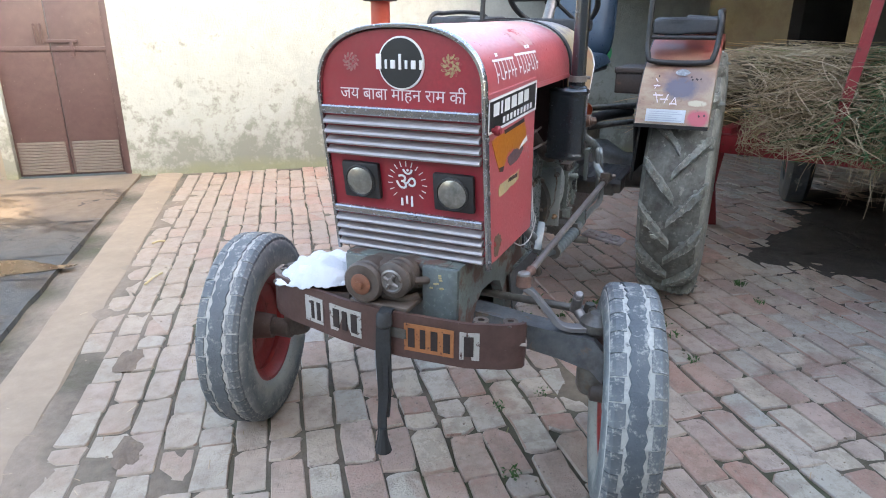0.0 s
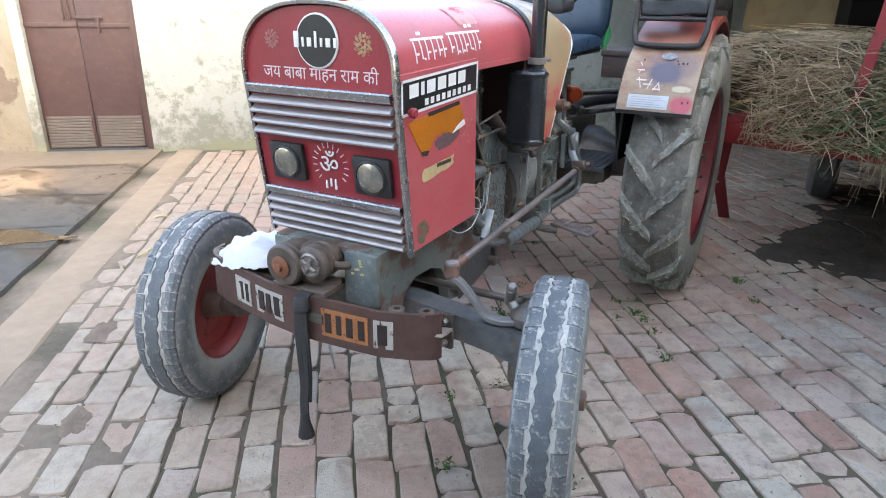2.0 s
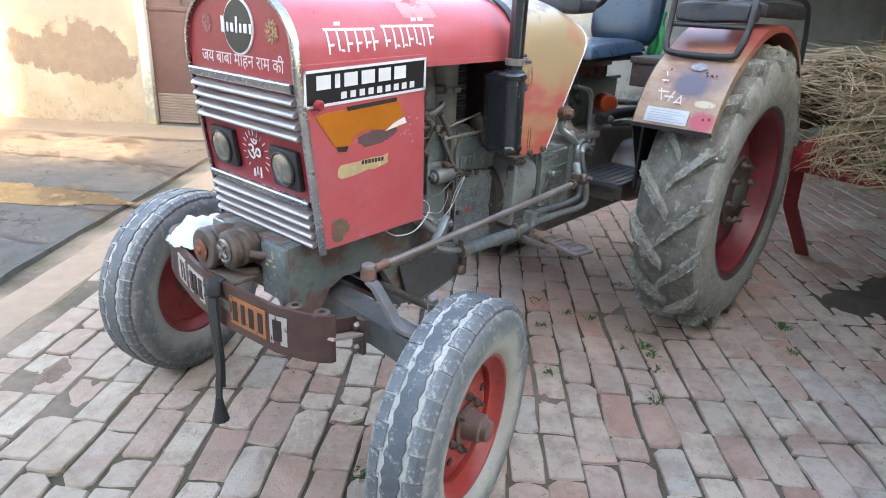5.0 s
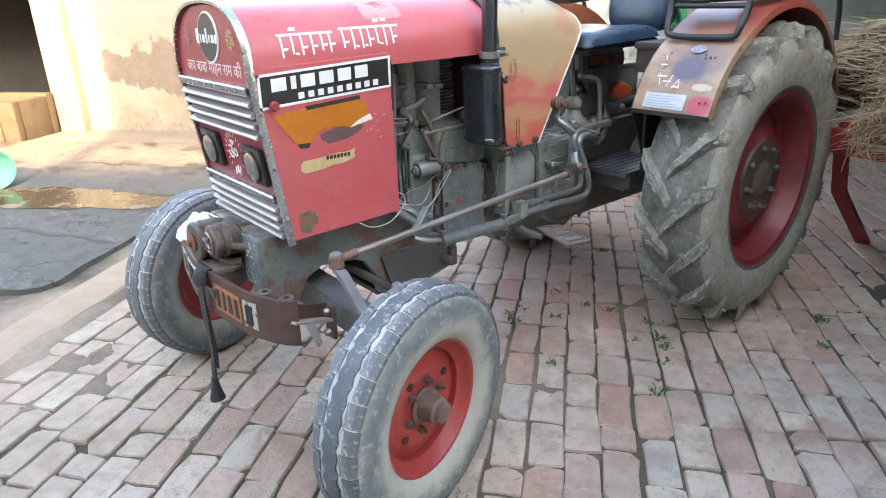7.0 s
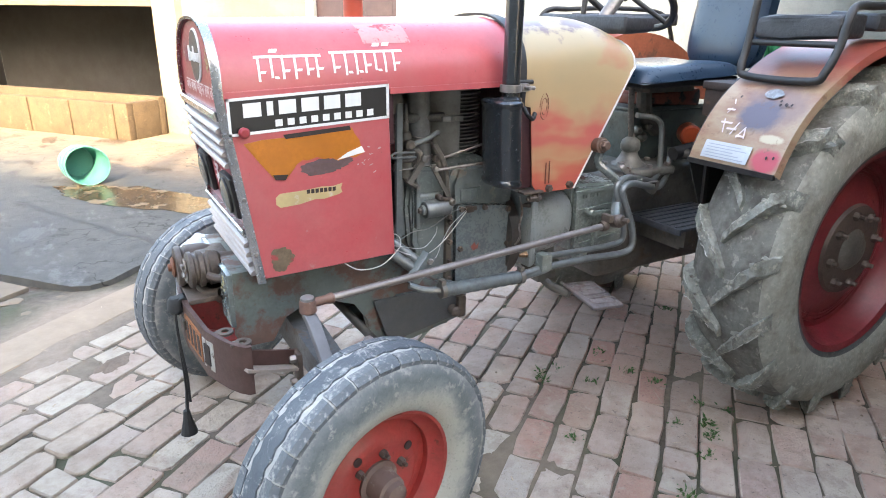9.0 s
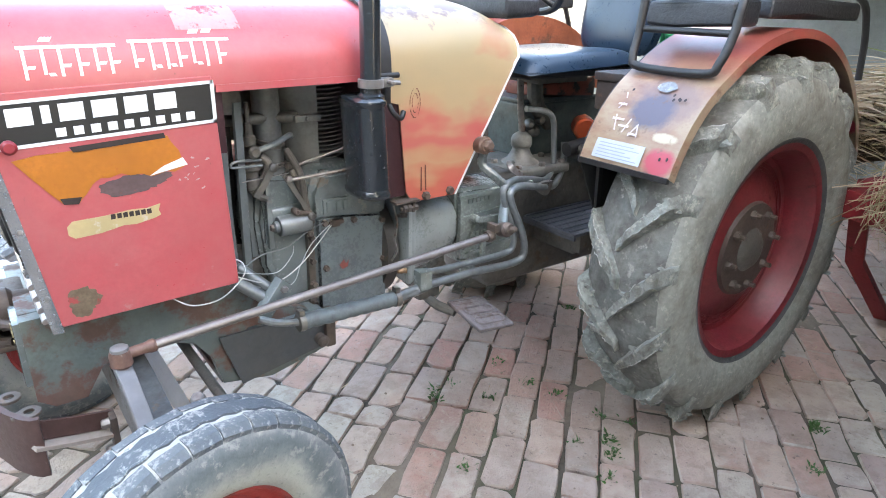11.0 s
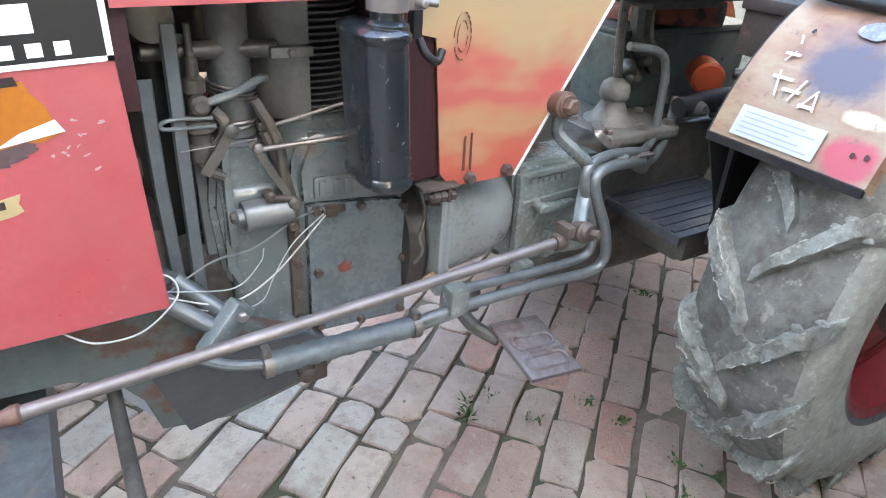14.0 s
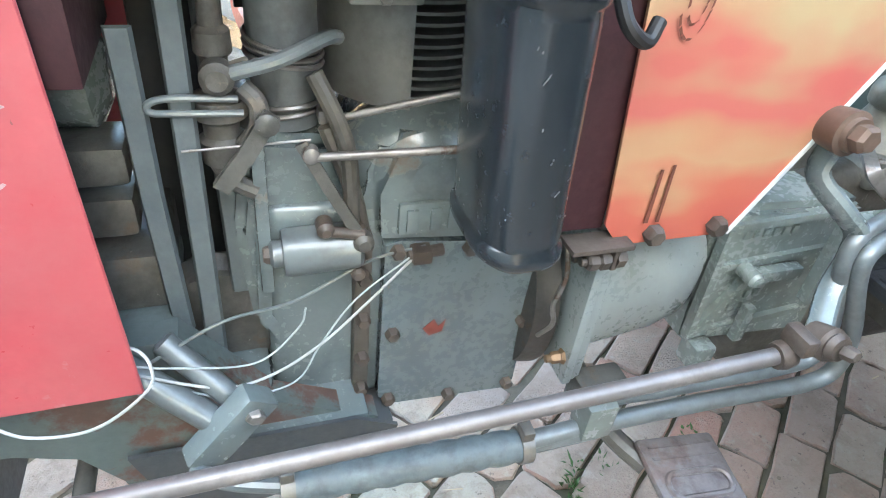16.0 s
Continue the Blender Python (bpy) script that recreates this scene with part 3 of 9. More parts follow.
def straw_mat():
    m, nt, bsdf, co = base_mat("dry_fodder")
    rnd = nt.nodes.new("ShaderNodeNewGeometry").outputs["Random Per Island"]
    big = noise_tex(nt, co, 1.7, 3)
    pick = math_node(nt, "ADD", math_node(nt, "MULTIPLY", rnd, 0.75), math_node(nt, "MULTIPLY", band(nt, big, 0.35, 0.7), 0.3))
    col = ramp(nt, pick, [(0.0, (0.20, 0.12, 0.065)), (0.22, (0.50, 0.35, 0.21)), (0.45, (0.80, 0.62, 0.43)), (0.66, (0.52, 0.38, 0.23)), (0.82, (0.40, 0.31, 0.16)), (0.92, (0.30, 0.31, 0.12)), (1.0, (0.18, 0.25, 0.07))])
    finish(nt, bsdf, col, 0.65)
    return m


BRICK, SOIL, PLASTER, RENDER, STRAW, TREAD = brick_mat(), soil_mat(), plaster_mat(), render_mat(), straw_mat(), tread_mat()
SLAB = slab_mat()
KERB = concrete_mat("kerb_cement", (0.44, 0.335, 0.235), 0.64)
APRON = concrete_mat("sandy_concrete", (0.28, 0.215, 0.15), 0.60)

# ---- mesh helpers ----


def part(name, bm, material, parent=None, label="", angle=35, smooth=True):
    """Links a bmesh as one mesh object, under a thing or a part."""
    bmesh.ops.recalc_face_normals(bm, faces=bm.faces)
    me = bpy.data.meshes.new(name)
    bm.to_mesh(me)
    bm.free()
    mats = material if isinstance(material, (list, tuple)) else [material]
    for mt in mats:
        me.materials.append(mt)
    if smooth:
        me.shade_smooth()
        me.set_sharp_from_angle(angle=radians(angle))
    ob = new(name, me)
    ob.parent = parent
    if label:
        ob["label"] = label
    return ob


def islands(name, bm, material, parent=None, label="", angle=35):
    """Links each loose piece of a bmesh as a part of its own."""
    left, made = set(bm.verts), []
    while left:
        seed = left.pop()
        group, stack = [seed], [seed]
        while stack:
            for e in stack.pop().link_edges:
                for v in e.verts:
                    if v in left:
                        left.discard(v)
                        group.append(v)
                        stack.append(v)
        one, idx = bmesh.new(), {}
        for v in group:
            idx[v] = one.verts.new(v.co)
        for f in {f for v in group for f in v.link_faces}:
            one.faces.new([idx[v] for v in f.verts])
        made.append(part(name, one, material, parent, label, angle))
    bm.free()
    return made


def holder(name, at, label, category, group="", kind=""):
    ob = new(name)
    ob.location = at
    ob.empty_display_size = 0.1
    return tagged(ob, label, category, group, kind)


def box(bm, lo, hi, bev=0.004, m=None, seg=2):
    lo, hi = Vector(lo), Vector(hi)
    vs = bmesh.ops.create_cube(bm, size=1.0)["verts"]
    for v in vs:
        v.co = Vector([(lo[i] + hi[i]) / 2 + v.co[i] * (hi[i] - lo[i]) for i in range(3)])
    if bev:
        es = list({e for v in vs for e in v.link_edges})
        vs = list({v for f in bmesh.ops.bevel(bm, geom=es, offset=bev, segments=seg, affect="EDGES", profile=0.6)["faces"] for v in f.verts} | {v for v in vs if v.is_valid})
    if m is not None:
        for v in vs:
            v.co = m @ v.co
    return vs


def curve_points(pts, n=6):
    pts = [Vector(p) for p in pts]
    if len(pts) < 3 or n < 2:
        return pts
    out = []
    ext = [2 * pts[0] - pts[1]] + pts + [2 * pts[-1] - pts[-2]]
    for i in range(1, len(ext) - 2):
        a, b, c, d = ext[i - 1:i + 3]
        for k in range(n):
            t = k / n
            out.append(0.5 * ((2 * b) + (c - a) * t + (2 * a - 5 * b + 4 * c - d) * t * t + (3 * b - a - 3 * c + d) * t ** 3))
    return out + [pts[-1]]


def sweep(bm, pts, shape, up=Vector((0, 0, 1)), closed=False, cap=True):
    """Sweeps a 2D outline [(side, up)] along points."""
    rings = []
    n = len(pts)
    prev = None
    for i, p in enumerate(pts):
        a = pts[(i - 1) % n] if closed or i else p
        b = pts[(i + 1) % n] if closed or i < n - 1 else p
        t = (b - a).normalized()
        if prev is None:
            s = t.cross(up)
            if s.length < 1e-4:
                s = t.cross(Vector((1, 0, 0)))
        else:
            s = prev - t * prev.dot(t)
        s.normalize()
        prev = s
        w = s.cross(t)
        rings.append([bm.verts.new(p + s * x + w * y) for x, y in shape])
    m = len(shape)
    for i in range(n if closed else n - 1):
        for j in range(m):
            bm.faces.new((rings[i][j], rings[i][(j + 1) % m], rings[(i + 1) % n][(j + 1) % m], rings[(i + 1) % n][j]))
    if cap and not closed:
        bm.faces.new(rings[0])
        bm.faces.new(rings[-1][::-1])
    return rings


def tube(bm, pts, r, seg=10, n=6, closed=False):
    pts = curve_points(pts, n) if not closed else [Vector(p) for p in pts]
    return sweep(bm, pts, [(r * math.cos(2 * math.pi * k / seg), r * math.sin(2 * math.pi * k / seg)) for k in range(seg)], closed=closed)


def lathe(bm, prof, at=(0, 0, 0), axis=(0, 1, 0), seg=32, loop=False, mat=None):
    """Turns a profile [(along, radius)] about an axis through at. mat: material index per profile step."""
    axis = Vector(axis).normalized()
    a = axis.orthogonal().normalized()
    if abs(axis.y) > 0.9:
        a = Vector((1, 0, 0))
    b = axis.cross(a)
    at = Vector(at)
    rings = [[bm.verts.new(at + axis * s + (a * math.cos(2 * math.pi * k / seg) + b * math.sin(2 * math.pi * k / seg)) * max(r, 1e-4)) for k in range(seg)] for s, r in prof]
    steps = len(prof) if loop else len(prof) - 1
    for i in range(steps):
        x, y = rings[i], rings[(i + 1) % len(prof)]
        for k in range(seg):
            f = bm.faces.new((x[k], x[(k + 1) % seg], y[(k + 1) % seg], y[k]))
            if mat:
                f.material_index = mat[i]
    if not loop:
        bm.faces.new(rings[0][::-1])
        bm.faces.new(rings[-1])
    return rings


def rod(bm, a, b, r, seg=12, bev=0.12):
    a, b = Vector(a), Vector(b)
    d = (b - a).length
    c = min(r * bev * 2, d / 3)
    return lathe(bm, [(0, r - c), (c, r), (d - c, r), (d, r - c)], a, b - a, seg)


def bolt(bm, at, axis, r=0.012, h=0.01):
    lathe(bm, [(-0.004, r), (h * 0.7, r), (h, r * 0.75)], at, axis, 6)


def grid_sheet(bm, f, ni, nj, mat=0):
    vs = [[bm.verts.new(f(i / ni, j / nj)) for j in range(nj + 1)] for i in range(ni + 1)]
    for i in range(ni):
        for j in range(nj):
            bm.faces.new((vs[i][j], vs[i + 1][j], vs[i + 1][j + 1], vs[i][j + 1])).material_index = mat
    return vs


def thick(bm, t):
    bmesh.ops.recalc_face_normals(bm, faces=bm.faces)
    bmesh.ops.solidify(bm, geom=list(bm.faces), thickness=t)


def prism(bm, poly, off, axes="xz", depth=0.002):
    """A flat polygon plate; poly in the two named axes, off on the third, depth towards minus of the third."""
    i, j = "xyz".index(axes[0]), "xyz".index(axes[1])
    k = 3 - i - j

    def at(p, d):
        c = [0, 0, 0]
        c[i], c[j], c[k] = p[0], p[1], d
        return Vector(c)
    lo = [bm.verts.new(at(p, off)) for p in poly]
    hi = [bm.verts.new(at(p, off - depth)) for p in poly]
    bm.faces.new(lo)
    bm.faces.new(hi[::-1])
    n = len(poly)
    for a in range(n):
        bm.faces.new((lo[a], lo[(a + 1) % n], hi[(a + 1) % n], hi[a]))


def lettering(name, words, size, material, parent, m, depth=0.0008, label=""):
    """Painted words as flat raised letters, laid by the pose m."""
    cu = bpy.data.curves.new(name, "FONT")
    cu.body, cu.size, cu.align_x, cu.align_y, cu.extrude = words, size, "CENTER", "CENTER", depth
    cu.resolution_u = 3
    tmp = bpy.data.objects.new(name, cu)
    me = bpy.data.meshes.new_from_object(tmp)
    bpy.data.objects.remove(tmp)
    me.transform(m)
    me.materials.clear()
    me.materials.append(material)
    ob = new(name, me)
    ob.parent = parent
    if label:
        ob["label"] = label
    return ob

# ---- setting ----
BRICK_YAW = radians(38)
WALL_U, WALL_T, WALL_H = 5.03, 0.25, 2.9
DOOR_V0, DOOR_V1, DOOR_H = 1.80, 2.73, 2.0
SHED_V = 4.55


def sand_height(u, v):
    """How high the joint soil and drifted sand lie."""
    n = noise.noise(Vector((u * 1.7, v * 1.7, 3.1))) + 0.5 * noise.noise(Vector((u * 5, v * 5, 7.7)))
    edge = max(0.0, min(1.0, (v - 0.55 - 0.22 * u * 0.3) / 0.75))
    z = -0.0105 + 0.010 * n + edge * (0.009 + 0.007 * n)
    return min(z, 0.012)


def ground_sheet():
    us = [-60, -30, -15, -8, -5] + [-4 + 0.05 * i for i in range(186)] + [6.5, 9, 15, 30, 60]
    vs = [-60, -30, -15, -9, -7] + [-6 + 0.05 * i for i in range(151)] + [2.2, 3, 5, 8, 15, 30, 60]
    bm = bmesh.new()
    vv = []
    for u in us:
        row = []
        for v in vs:
            inside = -4 <= u <= 5.3 and -6 <= v <= 1.5
            row.append(bm.verts.new(yard(u, v, sand_height(u, v) if inside else -0.012 if v < 1.55 else -0.03)))
        vv.append(row)
    for i in range(len(us) - 1):
        for j in range(len(vs) - 1):
            bm.faces.new((vv[i][j], vv[i + 1][j], vv[i + 1][j + 1], vv[i][j + 1]))
    ob = part("ground", bm, SOIL)
    return tagged(ob, "brown trodden soil and sand between the paving bricks", "ground", kind="structure")


ground = ground_sheet()


def slab_things():
    # raised slab with a rounded, chipped corner
    bm = bmesh.new()
    out = [(0.84, 1.90), (0.85, 1.75), (0.90, 1.67), (1.0, 1.635)]
    for i in range(1, 18):
        out.append((1.0 + 0.2 * i, 1.66 + 0.012 * noise.noise(Vector((i * 0.9, 0, 0)))))
    out += [(4.4, 1.66), (4.4, 7.5), (0.75, 7.5), (0.8, 3.0)]
    lo = [bm.verts.new(yard(u, v, -0.03)) for u, v in out]
    hi = [bm.verts.new(yard(u + (0.006 if u < 2 else 0), v + 0.006, 0.022)) for u, v in out]
    bm.faces.new(hi)
    n = len(out)
    for i in range(n):
        bm.faces.new((lo[i], lo[(i + 1) % n], hi[(i + 1) % n], hi[i]))
    slab = part("slab", bm, SLAB)
    tagged(slab, "grey stained concrete slab with cracks beside the brick paving", "slab", kind="structure")
    # cracks and muddy seams that run over the slab
    bm = bmesh.new()
    random.seed(5)
    for (u0, v0, u1, v1, w) in ((1.55, 1.70, 1.9, 3.6, 0.016), (2.15, 1.68, 2.35, 3.9, 0.02), (2.6, 1.68, 2.5, 4.4, 0.012), (0.95, 2.3, 1.5, 3.5, 0.012), (3.35, 1.7, 3.5, 3.5, 0.012)):
        pts = []
        for k in range(25):
            t = k / 24
            pts.append((u0 + (u1 - u0) * t + 0.06 * noise.noise(Vector((k * 0.35, u0 * 9, 0))), v0 + (v1 - v0) * t))
        for (a, b), (c, d) in zip(pts, pts[1:]):
            w0 = w * (0.4 + 0.8 * random.random())
            bm.faces.new([bm.verts.new(yard(x, y, 0.0245)) for x, y in ((a - w0, b), (a + w0, b), (c + w0, d), (c - w0, d))])
    part("crack", bm, surface("wet_crack", (0.05, 0.042, 0.034), 0.3, 20, 0.6), slab, smooth=False)
    # puddle of muddy water, with a run towards the drain
    bm = bmesh.new()
    ring = []
    for k in range(72):
        a = 2 * math.pi * k / 72
        r = 1 + 0.30 * noise.noise(Vector((math.cos(a) * 2, math.sin(a) * 2, 4))) + 0.16 * noise.noise(Vector((math.cos(a) * 7, math.sin(a) * 7, 2)))
        run = 0.50 * max(0.0, -math.sin(a)) ** 7
        ring.append(bm.verts.new(yard(2.38 + 0.27 * r * math.cos(a) - 0.10 * run, 2.85 + 0.85 * (r + run) * math.sin(a), 0.0265)))
    bm.faces.new(ring)
    puddle = part("puddle", bm, surface("muddy_water", (0.13, 0.082, 0.042), 0.45, 4, 0.24, wear=(0.30, 0.20, 0.10), wear_amount=0.5, wear_scale=5, bump=0.12, dist=0.004, grain=30, grime=0.4), smooth=False)
    tagged(puddle, "shallow brown puddle lying on the grey slab", "puddle", kind="structure")
    # concrete apron before door and shed
    bm = bmesh.new()
    box(bm, (4.4, 1.66, -0.03), (WALL_U, 9.0, 0.018), 0.004)
    box(bm, (-1.5, 2.0, -0.03), (0.79, 9.0, 0.004), 0.004)
    for v in bm.verts:
        v.co = yard(*v.co)
    apron = part("apron", bm, APRON)
    tagged(apron, "sandy beige concrete apron in front of the door", "floor", kind="structure")
    # cement kerb strip along the drain
    bm = bmesh.new()

    def f(i, j):
        u = -0.6 + i * 5.62
        v = 1.24 + j * 0.30
        return yard(u, v + 0.012 * noise.noise(Vector((u * 3, j * 2, 1))), (0.010 if 0.01 < j < 0.99 else -0.03) + 0.007 * noise.noise(Vector((u * 4, v * 6, 2))) - 0.012 * (1 - min(1, j * 3)))
    grid_sheet(bm, f, 140, 8)
    kerb = part("kerb", bm, KERB)
    tagged(kerb, "worn sandy cement strip along the edge of the paving", "kerb", kind="structure")
    # wet mud in the drain
    bm = bmesh.new()
    grid_sheet(bm, lambda i, j: yard(-1.9 + 2.86 * i, 1.50 + 0.56 * j, -0.021 + 0.012 * noise.noise(Vector((i * 22, j * 5, 8))) - 0.006 * math.sin(math.pi * j)), 60, 12)
    drain = part("drain_mud", bm, surface("wet_drain_mud", (0.10, 0.064, 0.038), 0.35, 9, 0.42, wear=(0.34, 0.25, 0.165), wear_amount=0.26, wear_scale=9, bump=0.5, dist=0.006, grime=0.5))
    tagged(drain, "wet brown mud in the open drain by the slab", "mud", kind="structure")
    # rubble and mud left in the drain
    bm = bmesh.new()
    for k in range(70):
        u, v = random.uniform(-1.6, 1.0), random.uniform(1.55, 2.1)
        s = random.uniform(0.012, 0.05)
        vs = bmesh.ops.create_icosphere(bm, subdivisions=1, radius=s)["verts"]
        for q in vs:
            q.co = yard(u, v, -0.02) + Vector((q.co.x * random.uniform(0.7, 1.3), q.co.y * random.uniform(0.7, 1.3), q.co.z * 0.5))
    tagged(part("rubble", bm, APRON), "broken cement crumbs and mud by the slab corner", "rubble", kind="stuff")


slab_things()


def wall_panel(name, v0, v1, z0, z1, material, label, relief=0.006):
    """A wall stretch with thickness, its plaster slightly uneven."""
    bm = bmesh.new()
    ni, nj = max(2, int((v1 - v0) / 0.06)), max(2, int((z1 - z0) / 0.06))

    def f(i, j):
        v, z = v0 + (v1 - v0) * i, z0 + (z1 - z0) * j
        d = relief * (noise.noise(Vector((v * 2.1, z * 2.1, 5))) + 0.5 * noise.noise(Vector((v * 7, z * 7, 9))))
        if 0.001 < i < 0.999:
            return yard(WALL_U + d, v, z)
        return yard(WALL_U, v, z)
    vs = grid_sheet(bm, f, ni, nj)
    back = [[bm.verts.new(yard(WALL_U + WALL_T, v, z)) for z in (z0, z1)] for v in (v0, v1)]
    edge = [vs[i][0] for i in range(ni + 1)]
    bm.faces.new(edge + [back[1][0], back[0][0]])
    bm.faces.new([vs[i][nj] for i in range(ni + 1)][::-1] + [back[0][1], back[1][1]])
    bm.faces.new([vs[0][j] for j in range(nj + 1)] + [back[0][1], back[0][0]])
    bm.faces.new([vs[ni][j] for j in range(nj + 1)][::-1] + [back[1][0], back[1][1]])
    bm.faces.new((back[0][0], back[0][1], back[1][1], back[1][0]))
    return tagged(part(name, bm, material), label, "wall", kind="structure")


wall_panel("wall_back", -4.6, DOOR_V0 - 0.06, -0.05, WALL_H, PLASTER, "white limewashed courtyard wall with grey damp stains")
wall_panel("wall_left", DOOR_V1 + 0.10, SHED_V, -0.05, WALL_H, RENDER, "sandy cracked rendered wall beside the door")
wall_panel("wall_lintel", DOOR_V0 - 0.06, DOOR_V1 + 0.10, DOOR_H + 0.06, WALL_H, PLASTER, "white limewashed wall over the door")


def yard_box(bm, lo, hi, bev=0.005):
    for v in box(bm, lo, hi, bev):
        v.co = yard(*v.co)


def door():
    d = holder("door_1", yard(WALL_U, (DOOR_V0 + DOOR_V1) / 2, 0.018), "closed brown double metal door with louvred lower panels", "door", kind="structure")
    inv = Matrix.Translation(-d.location)

    def dpart(name, bm, mat, parent, label=""):
        ob = part(name, bm, mat, None, label)
        ob.data.transform(inv)
        ob.parent = parent
        return ob
    bm = bmesh.new()
    yard_box(bm, (WALL_U + 0.02, DOOR_V0 - 0.06, 0.018), (WALL_U + 0.12, DOOR_V0, DOOR_H + 0.06))
    dpart("door_frame", bm, DOOR_PAINT, d)
    bm = bmesh.new()
    yard_box(bm, (WALL_U - 0.02, DOOR_V1, 0.018), (WALL_U + 0.12, DOOR_V1 + 0.10, DOOR_H + 0.06))
    dpart("jamb", bm, PLASTER, d, "whitewashed door jamb")
    bm = bmesh.new()
    yard_box(bm, (WALL_U + 0.02, DOOR_V0, DOOR_H), (WALL_U + 0.12, DOOR_V1, DOOR_H + 0.06))
    dpart("head", bm, DOOR_PAINT, d)
    mid = (DOOR_V0 + DOOR_V1) / 2
    for a, b in ((DOOR_V0, mid - 0.004), (mid + 0.004, DOOR_V1)):
        bm = bmesh.new()
        yard_box(bm, (WALL_U + 0.05, a, 0.03), (WALL_U + 0.085, b, DOOR_H), 0.003)
        yard_box(bm, (WALL_U + 0.035, a, 1.18), (WALL_U + 0.05, b, 1.22), 0.004)
        leaf = dpart("leaf", bm, DOOR_PAINT, d)
        for k in range(11):
            bm = bmesh.new()
            yard_box(bm, (WALL_U + 0.032, a + 0.025, 0.05 + k * 0.028), (WALL_U + 0.050, b - 0.025, 0.072 + k * 0.028), 0.005)
            dpart("slat", bm, DOOR_LOUVER, leaf)
    bm = bmesh.new()
    yard_box(bm, (WALL_U + 0.02, mid - 0.24, 1.255), (WALL_U + 0.036, mid + 0.02, 1.285), 0.006)
    yard_box(bm, (WALL_U + 0.018, mid - 0.20, 1.13), (WALL_U + 0.034, mid - 0.165, 1.27), 0.006)
    dpart("bolt", bm, DOOR_PAINT, d, "sliding door bolt")
    bm = bmesh.new()
    rod(bm, yard(WALL_U + 0.02, mid + 0.10, 1.25), yard(WALL_U + 0.02, mid + 0.10, 1.42), 0.011)
    rod(bm, yard(WALL_U + 0.02, mid + 0.05, 1.25), yard(WALL_U + 0.02, mid + 0.05, 1.42), 0.011)
    dpart("door_handle", bm, DOOR_PAINT, d)


door()


def shed_and_house():
    # cattle shed beyond the left wall: beam, dark interior, manger
    bm = bmesh.new()
    yard_box(bm, (WALL_U - 0.12, SHED_V, -0.05), (WALL_U + 0.25, SHED_V + 0.35, 2.2), 0.012)
    tagged(part("pillar", bm, RENDER), "sandy rendered pillar at the shed opening", "pillar", kind="structure")
    bm = bmesh.new()
    yard_box(bm, (WALL_U - 0.05, SHED_V + 0.35, 1.52), (WALL_U + 0.2, 12, 1.9), 0.012)
    tagged(part("beam", bm, WOOD_OLD), "beige beam over the dark shed opening", "beam", kind="structure")
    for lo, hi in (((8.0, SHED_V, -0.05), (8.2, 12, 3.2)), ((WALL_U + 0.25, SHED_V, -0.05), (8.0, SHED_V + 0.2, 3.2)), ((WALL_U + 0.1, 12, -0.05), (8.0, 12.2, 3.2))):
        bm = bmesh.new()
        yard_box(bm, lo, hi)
        tagged(part("wall_shed", bm, SHED_DARK), "shed inner wall coloured near black for the interior's shade", "wall", kind="structure")
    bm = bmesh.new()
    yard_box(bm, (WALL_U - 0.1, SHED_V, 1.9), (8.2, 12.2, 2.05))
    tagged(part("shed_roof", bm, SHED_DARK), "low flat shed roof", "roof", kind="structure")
    man = holder("manger", yard(WALL_U - 0.45, 6.9, 0.0), "low sandy masonry feeding trough by the shed", "trough")
    inv = Matrix.Translation(-man.location)
    for name, lo, hi in (("front_wall", (WALL_U - 0.75, SHED_V + 0.30, 0.0), (WALL_U - 0.65, 9.0, 0.45)), ("rear_wall", (WALL_U - 0.25, SHED_V + 0.30, 0.0), (WALL_U - 0.15, 9.0, 0.48)), ("end_wall", (WALL_U - 0.65, SHED_V + 0.30, 0.0), (WALL_U - 0.25, SHED_V + 0.42, 0.45)), ("end_wall", (WALL_U - 0.65, 8.88, 0.0), (WALL_U - 0.25, 9.0, 0.45)), ("trough_floor", (WALL_U - 0.65, SHED_V + 0.42, 0.0), (WALL_U - 0.25, 8.88, 0.2))):
        bm = bmesh.new()
        yard_box(bm, lo, hi, 0.02)
        part(name, bm, SHADED_PLASTER, man).data.transform(inv)
    for k in range(6):
        bm = bmesh.new()
        yard_box(bm, (WALL_U - 0.77, SHED_V + 0.5 + k * 0.7, 0.0), (WALL_U - 0.745, SHED_V + 0.62 + k * 0.7, 0.44), 0.008)
        part("buttress", bm, SHADED_PLASTER, man).data.transform(inv)
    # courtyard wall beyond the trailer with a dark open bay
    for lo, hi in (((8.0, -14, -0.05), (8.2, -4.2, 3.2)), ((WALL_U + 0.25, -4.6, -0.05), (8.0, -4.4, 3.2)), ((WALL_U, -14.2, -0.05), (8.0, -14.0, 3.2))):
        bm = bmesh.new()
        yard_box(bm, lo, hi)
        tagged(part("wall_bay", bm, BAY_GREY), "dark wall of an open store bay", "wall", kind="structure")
    # unseen canopy and posts, added to cut sky light around the trailer
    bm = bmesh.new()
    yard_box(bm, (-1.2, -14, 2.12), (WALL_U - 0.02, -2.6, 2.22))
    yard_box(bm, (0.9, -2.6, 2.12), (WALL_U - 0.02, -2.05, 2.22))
    tagged(part("canopy", bm, SHED_DARK), "unseen dark canopy added to shade the parked trailer", "roof", kind="structure")
    for v in (-4.6, -8.0, -11.5):
        bm = bmesh.new()
        rod(bm, yard(-1.1, v, -0.03), yard(-1.1, v, 2.12), 0.05)
        tagged(part("unseen_canopy_post", bm, RUST), "rusty steel post of the added unseen canopy", "post", kind="structure")
